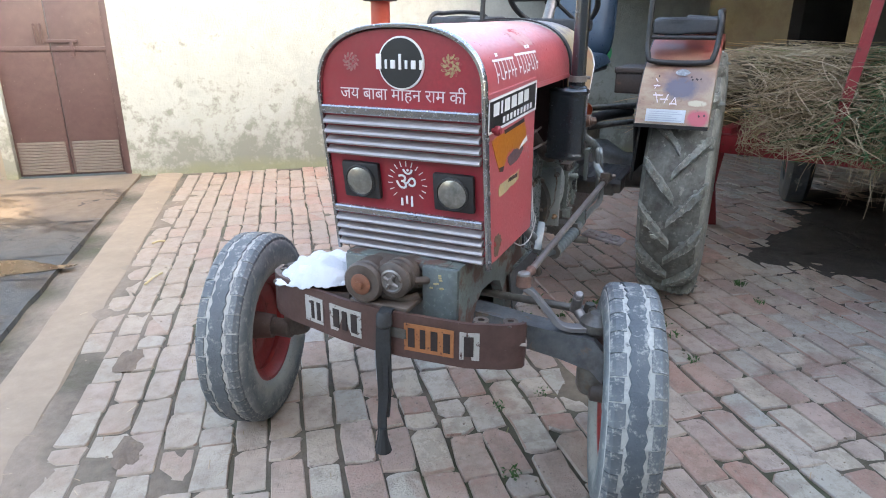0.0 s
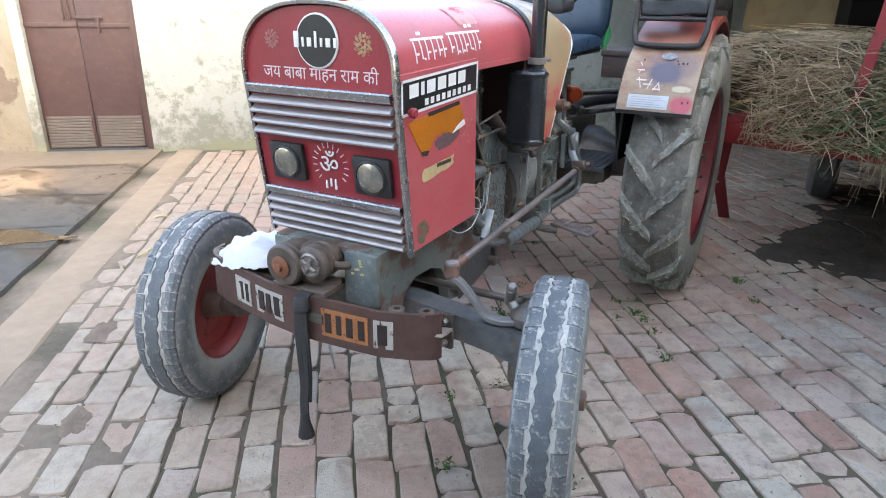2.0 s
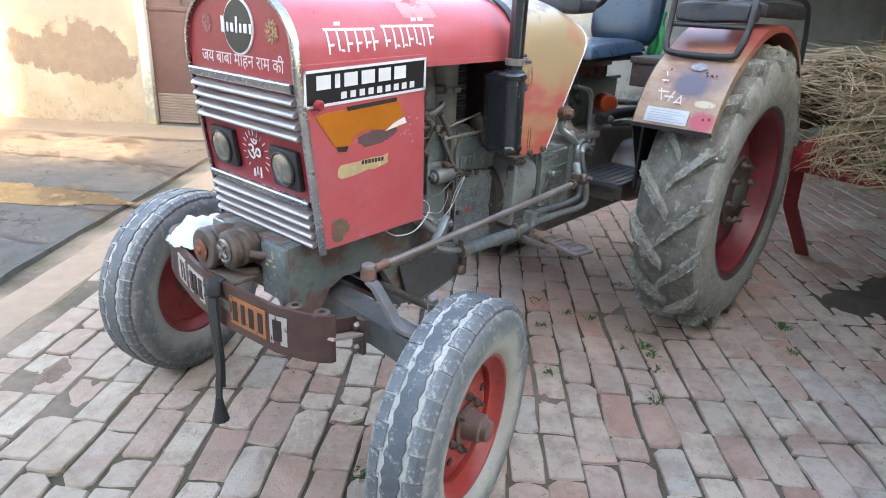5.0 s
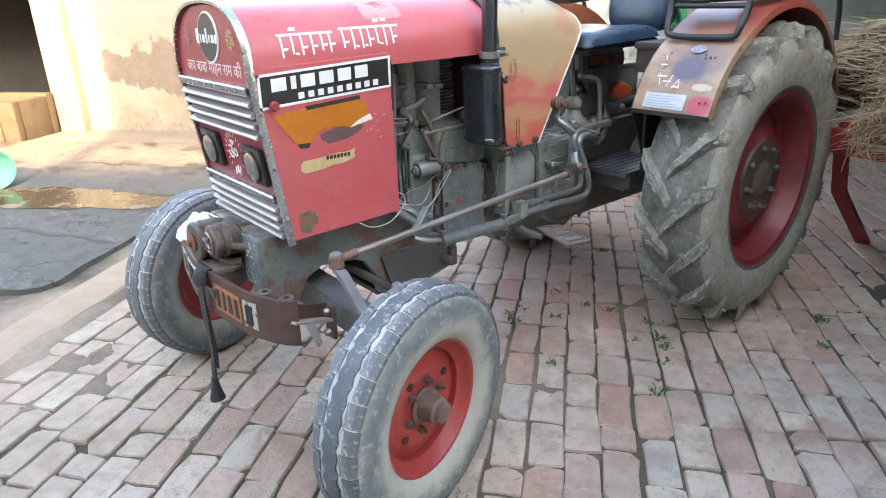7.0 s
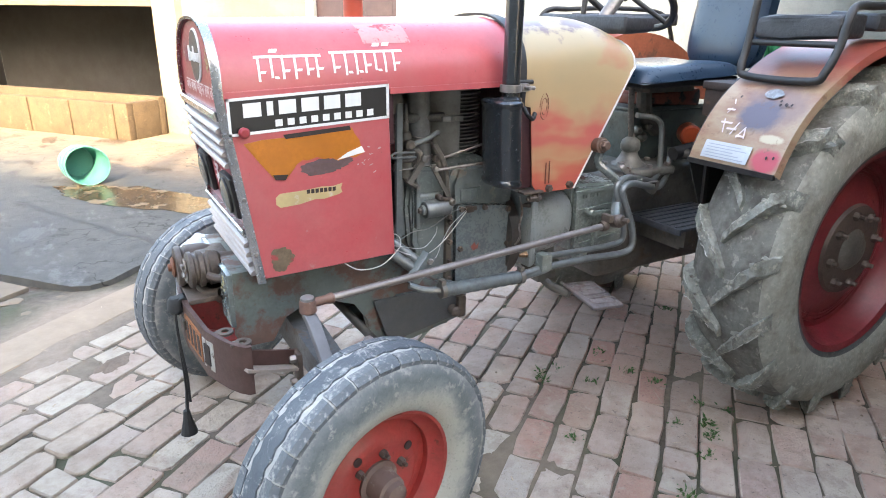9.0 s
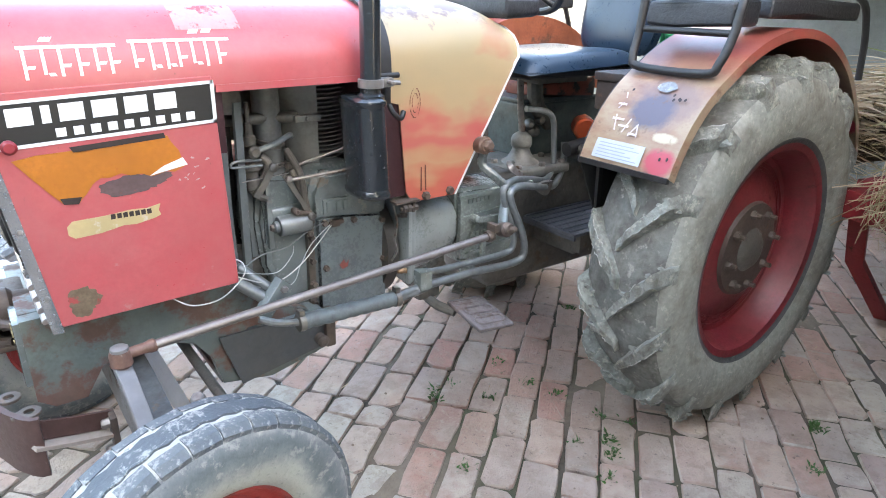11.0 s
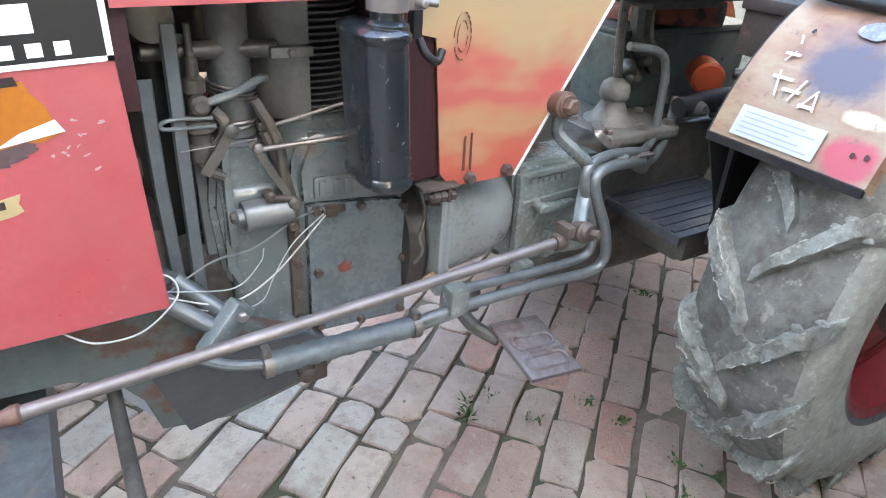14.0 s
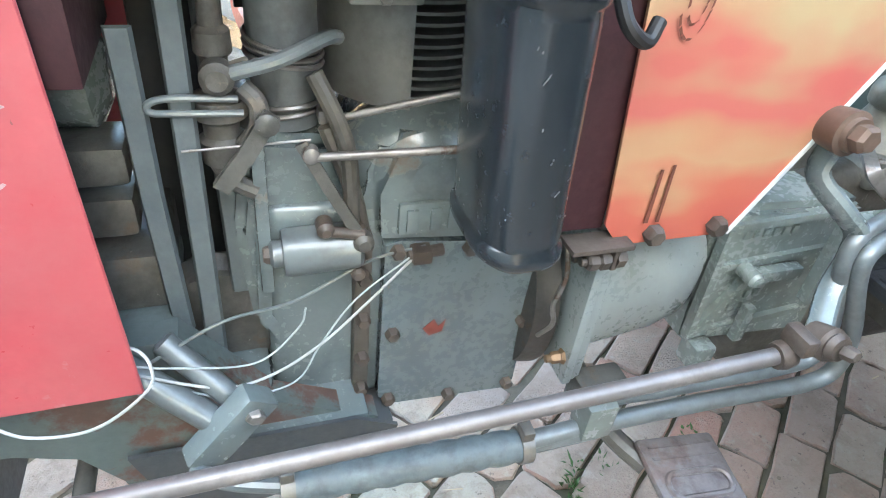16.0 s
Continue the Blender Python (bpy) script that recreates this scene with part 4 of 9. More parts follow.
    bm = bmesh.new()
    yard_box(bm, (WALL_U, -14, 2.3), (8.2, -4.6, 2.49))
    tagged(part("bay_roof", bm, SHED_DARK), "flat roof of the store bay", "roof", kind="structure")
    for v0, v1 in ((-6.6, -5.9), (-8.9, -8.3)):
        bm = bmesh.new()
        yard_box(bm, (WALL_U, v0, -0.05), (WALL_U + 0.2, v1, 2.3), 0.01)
        tagged(part("bay_pillar", bm, SHED_DARK), "plain store bay pillar coloured near black for shade", "pillar", kind="structure")
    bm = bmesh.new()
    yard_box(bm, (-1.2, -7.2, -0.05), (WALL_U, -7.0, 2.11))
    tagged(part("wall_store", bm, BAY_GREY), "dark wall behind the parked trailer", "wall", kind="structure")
    # unseen wall, added to block light that reaches below the trailer
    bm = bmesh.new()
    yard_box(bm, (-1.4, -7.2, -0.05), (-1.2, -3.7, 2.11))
    tagged(part("unseen_shade_wall", bm, SHED_DARK), "unseen dark wall added to darken the ground below the trailer", "wall", kind="structure")
    # unseen house blocks, added to shade the yard; the stepped roofline's gap passes a sun patch
    for lo, hi in (((-9.0, -7, -0.05), (-4.2, 0.8, 3.6)), ((-9.0, 0.8, -0.05), (-4.2, 9, 3.5)), ((-4.5, -7, 3.6), (-4.2, 0.8, 3.98)), ((-4.5, -7, 3.98), (-4.2, -0.75, 4.55)), ((-4.5, 0.70, 3.98), (-4.2, 0.8, 4.55)), ((-4.5, -7, 4.55), (-4.2, 0.8, 6.6))):
        bm = bmesh.new()
        yard_box(bm, lo, hi, 0)
        tagged(part("unseen_shade_block", bm, HOUSE), "unseen plain house block added to shade the yard", "house", kind="structure")
    bm = bmesh.new()
    yard_box(bm, (-4.2, -14.2, -0.05), (WALL_U, -14.0, 2.4), 0)
    tagged(part("wall_side", bm, HOUSE), "plain limewashed side wall of the yard", "wall", kind="structure")
    bm = bmesh.new()
    yard_box(bm, (-4.2, 12.0, -0.05), (WALL_U, 12.2, 2.4), 0)
    tagged(part("wall_far_side", bm, HOUSE), "plain limewashed far side wall of the yard", "wall", kind="structure")


shed_and_house()

# ---- tractor ----
tractor = holder("tractor", (0, 0, 0), "old red tractor with faded paint standing on brick paving", "tractor")
W = 0.25


def arch(a, w, z0, top):
    """Hood outline: a from -1 (near foot) over 0 (crown) to 1 (far foot)."""
    th = math.pi / 2 * (1 - abs(a))
    y = w * math.cos(th) ** (2 / 2.5)
    z = z0 + (top - z0) * math.sin(th) ** (2 / 2.5)
    return (-y if a < 0 else y), z


def face_x(z):
    return 0.012 + max(0.0, 1.2 - z) * 0.135


def hood_point(x, a, off=0.0):
    t = min(1, max(0, x / 0.9))
    w, z0, top = W + 0.004 * t + off, 1.235 + 0.012 * t, 1.412 + 0.018 * t + off
    return Vector((x, *arch(a, w, z0, top)))


def hood():
    bm = bmesh.new()

    def f(i, j):
        x, a = 0.012 + i * 0.87, -1.16 + 2.32 * j
        if abs(a) > 1:
            p = hood_point(x, -1 if a < 0 else 1)
            p.z -= (abs(a) - 1) / 0.16 * (0.0 + 0.004)
            return p
        return hood_point(x, a)
    grid_sheet(bm, f, 14, 44)
    thick(bm, 0.004)
    h = part("hood", bm, RED, tractor, "faded red hood")
    # rolled lower lip towards the rear
    for s in (-1, 1):
        bm = bmesh.new()
        sweep(bm, [Vector((0.46, s * (W + 0.001), 1.238)), Vector((0.88, s * (W + 0.003), 1.245))], [(-0.004, -0.012), (0.004, -0.012), (0.004, 0.004), (-0.004, 0.004)])
        part("lip", bm, RED, h)
    # faded patch on the crown and bars of painted script on both flanks
    bm = bmesh.new()
    grid_sheet(bm, lambda i, j: hood_point(0.40 + 0.14 * i, -0.62 + 0.28 * j, 0.0012), 6, 8)
    part("faded_patch", bm, surface("faded_pink_paint", (0.66, 0.30, 0.28), 0.1, 20, 0.5, wear=(0.6, 0.08, 0.1), wear_amount=0.55, wear_scale=18), h)
    bm = bmesh.new()
    random.seed(11)

    def bar(x0, x1, z0, z1, lean=0.0):
        def g(i, j):
            z = z0 + (z1 - z0) * j
            t = min(0.99, max(0, (z - 1.24) / 0.176))
            th = math.asin(t ** 1.25)
            a = -(1 - th / (math.pi / 2))
            p = hood_point(x0 + (x1 - x0) * i + lean * j, a, 0.0016)
            return p
        grid_sheet(bm, g, 3, 4)
    for x0, x1 in ((0.105, 0.275), (0.298, 0.505)):
        bar(x0, x1, 1.323 + 0.03 * (x0 - 0.1), 1.329 + 0.03 * (x0 - 0.1))
        x = x0 + 0.006
        while x < x1 - 0.012:
            zt = 1.322 + 0.03 * (x - 0.1)
            kind = random.random()
            bar(x, x + 0.006, zt - random.choice((0.05, 0.045, 0.052)), zt)
            if kind < 0.6:
                bar(x + 0.0045, x + 0.018, zt - 0.034, zt - 0.028, 0.003)
            elif kind < 0.8:
                bar(x + 0.010, x + 0.021, zt - 0.048, zt - 0.042, -0.003)
            if kind > 0.7:
                bar(x, x + 0.02, zt + 0.012, zt + 0.020, 0.006)
            x += random.uniform(0.024, 0.033)
    part("painted_script", bm, WHITE_PAINT, h, "white hand-painted script shown as plain bars")


hood()


def side_panels():
    for s in (-1, 1):
        bm = bmesh.new()
        poly = [(face_x(0.757) + 0.012, 0.757), (0.469, 0.765), (0.452, 1.262), (0.02, 1.245), (0.02, 1.2)]
        prism(bm, poly, s * (W + 0.001), "xz", 0.004 * -s)
        es = [e for e in bm.edges]
        bmesh.ops.bevel(bm, geom=es, offset=0.0015, segments=1, affect="EDGES")
        p = part("side_panel", bm, RED, tractor, "faded red side panel")
        if s > 0:
            continue
        y = -W - 0.0053
        bm = bmesh.new()
        prism(bm, [(0.029, 1.140), (0.456, 1.162), (0.452, 1.252), (0.027, 1.230)], y, "xz", 0.0012)
        part("brand_sticker", bm, DECAL_BLACK, p, "black and white brand sticker")
        bm = bmesh.new()
        yy = y - 0.0014

        def sl(x, z):
            return (x, z + (x - 0.03) * 0.052)
        for x0, z0, x1, z1 in ((0.027, 1.224, 0.452, 1.231), (0.027, 1.140, 0.455, 1.147), (0.027, 1.140, 0.034, 1.231), (0.447, 1.140, 0.455, 1.231)):
            prism(bm, [sl(x0, z0), sl(x1, z0), sl(x1, z1), sl(x0, z1)], yy, "xz", 0.0008)
        # plain blocks in place of the brand letters
        random.seed(3)
        x = 0.062
        for k in range(6):
            w = (0.05, 0.022, 0.05, 0.052, 0.05, 0.05)[k]
            prism(bm, [sl(x + 0.003, 1.182), sl(x + w - 0.003, 1.182), sl(x + w - 0.003, 1.216), sl(x + 0.003, 1.216)], yy, "xz", 0.0008)
            x += w + 0.008
        x = 0.14
        for k in range(9):
            prism(bm, [sl(x + 0.002, 1.153), sl(x + 0.020, 1.153), sl(x + 0.020, 1.170), sl(x + 0.002, 1.170)], yy, "xz", 0.0008)
            x += 0.031
        islands("white_block", bm, DECAL_WHITE, p)
        bm = bmesh.new()
        prism(bm, [(0.059, 1.12), (0.10, 1.127), (0.165, 1.130), (0.226, 1.138), (0.29, 1.139), (0.346, 1.143), (0.352, 1.128), (0.366, 1.108), (0.370, 1.090), (0.381, 1.075), (0.352, 1.062), (0.336, 1.066), (0.304, 1.058), (0.285, 1.067), (0.262, 1.066), (0.245, 1.073), (0.222, 1.066), (0.206, 1.068), (0.191, 1.059), (0.176, 1.040), (0.158, 1.02), (0.132, 1.023), (0.104, 1.058), (0.082, 1.088)], y, "xz", 0.001)
        part("torn_orange_sticker", bm, ORANGE, p)
        bm = bmesh.new()
        prism(bm, [(0.159, 1.137), (0.339, 1.149), (0.342, 1.138), (0.165, 1.126)], y - 0.0012, "xz", 0.0008)
        prism(bm, [(0.132, 1.023), (0.158, 1.02), (0.166, 1.034), (0.126, 1.036)], y - 0.0012, "xz", 0.0008)
        part("sticker_stripe", bm, INK, p)
        bm = bmesh.new()
        prism(bm, [(0.300, 1.060), (0.381, 1.075), (0.372, 1.092), (0.33, 1.078)], y - 0.0012, "xz", 0.0008)
        part("torn_edge", bm, DECAL_WHITE, p)
        bm = bmesh.new()
        prism(bm, [(0.129, 0.975), (0.140, 0.985), (0.20, 0.987), (0.255, 0.992), (0.285, 0.990), (0.313, 0.996), (0.308, 0.982), (0.312, 0.971), (0.300, 0.966), (0.26, 0.958), (0.235, 0.960), (0.19, 0.951), (0.140, 0.948), (0.129, 0.957)], y, "xz", 0.001)
        part("cream_sticker", bm, CREAM, p)
        bm = bmesh.new()
        for k in range(7):
            prism(bm, [(0.212 + 0.012 * k, 0.977), (0.221 + 0.012 * k, 0.9775), (0.221 + 0.012 * k, 0.9885), (0.212 + 0.012 * k, 0.988)], y - 0.0012, "xz", 0.0006)
        islands("dark_bar", bm, INK, p)
        def ragged(cx, cz, rx, rz, rag, lean=0.0):
            out = []
            for k in range(44):
                a = 2 * math.pi * k / 44
                e = 1 + rag * (noise.noise(Vector((math.cos(a) * 1.6, math.sin(a) * 1.6, cx * 40))) + 0.5 * noise.noise(Vector((math.cos(a) * 6, math.sin(a) * 6, cz * 40))))
                out.append((cx + rx * e * math.cos(a), cz + rz * e * math.sin(a) + lean * math.cos(a)))
            return out
        for cx, cz, rx, rz, rag, lean in ((0.268, 1.047, 0.070, 0.022, 0.35, 0.004), (0.135, 0.806, 0.034, 0.032, 0.4, 0.0)):
            bm = bmesh.new()
            prism(bm, ragged(cx, cz, rx, rz, rag, lean), y - 0.0002, "xz", 0.0006)
            part("worn_patch", bm, PURPLE_WEAR if cz > 0.9 else surface("scraped_olive_primer", (0.22, 0.165, 0.105), 0.35, 20, 0.55, wear=(0.50, 0.09, 0.09), wear_amount=0.5, wear_scale=16, grime=0.4), p)
        bm = bmesh.new()
        random.seed(13)
        for k in range(11):
            cx, cz = random.gauss(0.395, 0.022), random.gauss(1.055, 0.022)
            if 0.06 < cx < 0.44:
                prism(bm, ragged(cx, cz, random.uniform(0.0015, 0.005), random.uniform(0.0008, 0.0024), 0.6, random.uniform(-0.002, 0.003)), y, "xz", 0.0005)
        ob = part("paint_flake", bm, surface("bare_pale_flake", (0.62, 0.45, 0.44), 0.2, 40, 0.5), p)
        ob["kind"] = "stuff"
        bm = bmesh.new()
        lathe(bm, [(0, 0.007), (0.012, 0.007), (0.014, 0.013), (0.024, 0.014), (0.03, 0.009)], (0.06, y + 0.004, 1.150), (0, -1, 0), 16)
        part("panel_knob", bm, RED_DARK, p)


side_panels()


def grille():
    # red front plate, its upper part arched
    bm = bmesh.new()

    def f(i, j):
        a = -1 + 2 * i
        y, z = arch(a, W - 0.006, 1.235, 1.404)
        zz = 1.19 + (z - 1.19) * j
        return Vector((0.012 + 0.004, y, zz))
    grid_sheet(bm, f, 40, 6)

    def g(i, j):
        z = 0.765 + (1.19 - 0.765) * j
        return Vector((face_x(z) + 0.006, -W + 0.006 + (2 * W - 0.012) * i, z))
    grid_sheet(bm, g, 2, 10)
    thick(bm, 0.003)
    gr = part("front_plate", bm, RED_DARK, tractor, "dark red front plate of the hood")
    # bright trim round the mouth
    path = [Vector((face_x(0.745), -W - 0.002, 0.745)), Vector((face_x(1.0), -W - 0.002, 1.0)), Vector((face_x(1.2), -W - 0.002, 1.2))]
    path += [Vector((0.008, *arch(-1 + 2 * k / 40, W + 0.002, 1.235, 1.414))) for k in range(41)]
    path += [Vector((face_x(z), W + 0.002, z)) for z in (1.2, 1.0, 0.745)]
    bm = bmesh.new()
    rings = []
    for i, p in enumerate(path):
        t = (path[min(i + 1, len(path) - 1)] - path[max(i - 1, 0)]).normalized()
        out = Vector((0, t.z, -t.y)).normalized()
        if out.dot(Vector((0, p.y, p.z - 1.1))) < 0:
            out = -out
        rings.append([bm.verts.new(p + Vector((dx, 0, 0)) + out * do) for dx, do in ((-0.007, -0.006), (-0.008, 0.002), (-0.005, 0.004), (0.014, 0.005), (0.014, 0.001), (0.0, -0.006))])
    for a, b in zip(rings, rings[1:]):
        for k in range(6):
            bm.faces.new((a[k], a[(k + 1) % 6], b[(k + 1) % 6], b[k]))
    bm.faces.new(rings[0])
    bm.faces.new(rings[-1][::-1])
    trim = part("trim", bm, CHROME, tractor, "dull bright metal edge trim")
    bm = bmesh.new()
    for s in (-1, 1):
        for z in (1.13, 0.98, 0.83):
            lathe(bm, [(0, 0.006), (0.004, 0.005), (0.005, 0.002)], (face_x(z) + 0.006, s * (W + 0.007), z), (0, s, 0), 10)
    islands("trim_screw", bm, STEEL, trim)
    # louvres
    for top, n, h in ((1.2, 5, 0.0292), (0.897, 5, 0.0274)):
        for k in range(n):
            zt = top - k * h
            zb = zt - h + 0.005
            xt, xb = face_x(zt), face_x(zb)
            prof = [(xt + 0.010, zt), (xt + 0.005, zt - 0.001), (xb - 0.017, zb + 0.011), (xb - 0.020, zb + 0.005), (xb - 0.017, zb), (xb + 0.010, zb + 0.003)]
            if k == 0:
                prof = [(xt + 0.004, zt), (xt - 0.012, zt), (xt - 0.016, zt - 0.004), (xb - 0.016, zb + 0.004), (xb - 0.012, zb), (xb + 0.004, zb)]
            bm = bmesh.new()
            a = [bm.verts.new((x, -W + 0.010, z)) for x, z in prof]
            b = [bm.verts.new((x, W - 0.010, z)) for x, z in prof]
            for q in range(6):
                bm.faces.new((a[q], a[(q + 1) % 6], b[(q + 1) % 6], b[q]))
            bm.faces.new(a[::-1])
            bm.faces.new(b)
            part("louvre", bm, CHROME if k == 0 else LOUVER, tractor, "bright grille strip" if k == 0 else "", angle=25)
    # round badge with plain shapes
    cy, cz, x = -0.012, 1.318, 0.010
    bm = bmesh.new()
    lathe(bm, [(0, 0.069), (0.004, 0.069), (0.006, 0.066), (0.006, 0.060), (0.003, 0.060)], (x + 0.004, cy, cz), (-1, 0, 0), 48)
    badge = part("badge", bm, WHITE_PAINT, tractor, "round black badge with a white ring")
    bm = bmesh.new()
    lathe(bm, [(0, 0.0645), (0.0062, 0.0645)], (x + 0.004, cy, cz), (-1, 0, 0), 48)
    part("disc", bm, DECAL_BLACK, badge)
    bm = bmesh.new()
    y = cy + 0.074
    for w, h, dz in ((0.016, 0.040, 0.003), (0.007, 0.024, -0.003), (0.014, 0.022, -0.003), (0.008, 0.040, 0.004), (0.008, 0.022, -0.003), (0.014, 0.022, -0.003), (0.010, 0.024, -0.003)):
        box(bm, (x - 0.005, y - w, cz + dz - h / 2), (x - 0.001, y, cz + dz + h / 2), 0.0015)
        y -= w + 0.0105
    islands("badge_shape", bm, WHITE_PAINT, badge)
    # two rubbed stickers beside the badge
    for yc, mt in ((0.145, surface("rubbed_blue_sticker", (0.20, 0.06, 0.10), 0.4, 60, 0.5, wear=(0.42, 0.03, 0.05), wear_amount=0.7, wear_scale=60)), (-0.165, surface("rubbed_gold_sticker", (0.42, 0.25, 0.10), 0.4, 60, 0.5, wear=(0.40, 0.03, 0.05), wear_amount=0.6, wear_scale=70))):
        bm = bmesh.new()
        lathe(bm, [(0, 0.030), (0.0012, 0.029)], (x + 0.0065, yc, 1.314), (-1, 0, 0), 24)
        part("rubbed_sticker", bm, mt, gr, "round sticker rubbed nearly away")
    # words painted by hand
    front = Matrix(((0, 0, -1, 0), (-1, 0, 0, 0), (0, 1, 0, 0), (0, 0, 0, 1)))
    lettering("painted_lettering", "जय बाबा मोहन राम की", 0.046, FADED_WHITE, gr, Matrix.Translation((x + 0.0035, -0.008, 1.234)) @ front, label="white hand-painted devotional words")
    lettering("om_sign", "ॐ", 0.078, WHITE_PAINT, gr, Matrix.Translation((face_x(0.985) - 0.001, -0.006, 0.985)) @ pose(0, 0, 0, 0, -7.7, 0) @ front, label="white painted om sign")
    bm = bmesh.new()
    for k in range(15):
        a = radians(-40 + 260 * k / 14)
        p, q = [Vector((face_x(0.985 + r * math.sin(a)) + 0.003, -0.008 - r * math.cos(a) * 0.95, 0.985 + r * math.sin(a))) for r in (0.050, 0.066)]
        sweep(bm, [p, q], [(-0.0012, -0.001), (0.0012, -0.001), (0.0012, 0.001), (-0.0012, 0.001)])
    for y0, z0, z1 in ((-0.022, 0.915, 0.946), (-0.006, 0.922, 0.946), (0.010, 0.915, 0.938)):
        box(bm, (face_x(0.93), y0, z0), (face_x(0.92) + 0.005, y0 + 0.006, z1), 0.001)
    part("painted_rays", bm, WHITE_PAINT, gr)
    # headlights
    for yc, zc in ((0.138, 0.984), (-0.157, 0.974)):
        fx = face_x(zc)
        tilt = pose(fx, yc, zc, 0, -7.7, 0)
        bm = bmesh.new()
        box(bm, (-0.014, -0.062, -0.056), (0.006, 0.062, 0.056), 0.010)
        for v in bm.verts:
            v.co = tilt @ v.co
        lamp = part("headlight", bm, BLACK, tractor, "square black headlight surround with a dusty round glass")
        bm = bmesh.new()
        lathe(bm, [(0.0, 0.049), (0.006, 0.049), (0.008, 0.046), (0.004, 0.043), (0.004, 0.020)], (0, 0, 0), (-1, 0, 0), 36)
        for v in bm.verts:
            v.co = tilt @ (v.co + Vector((-0.013, 0, 0)))
        part("bezel", bm, BLACK, lamp)
        bm = bmesh.new()
        lathe(bm, [(0.0, 0.044), (0.004, 0.042), (0.009, 0.030), (0.011, 0.012), (0.0115, 0.0)], (0, 0, 0), (-1, 0, 0), 36)
        for v in bm.verts:
            v.co = tilt @ (v.co + Vector((-0.016, 0, 0)))
        part("lens", bm, GLASS_LAMP, lamp, "dusty lamp glass")


grille()


def flower_stickers():
    """Two round, half worn floral stickers beside the roundel."""
    for y, z, r, tone in ((-0.156, 1.315, 0.030, (0.50, 0.36, 0.17)), (0.145, 1.319, 0.026, (0.40, 0.17, 0.16))):
        mt = surface("worn_gilt_print" if y < 0 else "worn_pink_print", tone, 0.35, 60, 0.45, wear=(0.45, 0.06, 0.08), wear_amount=0.62, wear_scale=90, bump=0.05)
        bm = bmesh.new()
        for ring, cnt, size in ((0.72, 11, 0.26), (0.34, 6, 0.22)):
            for k in range(cnt):
                a = 2 * math.pi * k / cnt
                c = (y + r * ring * math.cos(a), z + r * ring * math.sin(a))
                vs = []
                for j in range(10):
                    b = 2 * math.pi * j / 10
                    u, v = r * size * 1.25 * math.cos(b), r * size * 0.55 * math.sin(b)
                    py = c[0] + u * math.cos(a + 0.6) - v * math.sin(a + 0.6)
                    pz = c[1] + u * math.sin(a + 0.6) + v * math.cos(a + 0.6)
                    vs.append(bm.verts.new((face_x(pz) - 0.0005, py, pz)))
                bm.faces.new(vs)
        thick(bm, 0.0005)
        part("flower_sticker", bm, mt, tractor, "half worn round floral sticker")


flower_stickers()


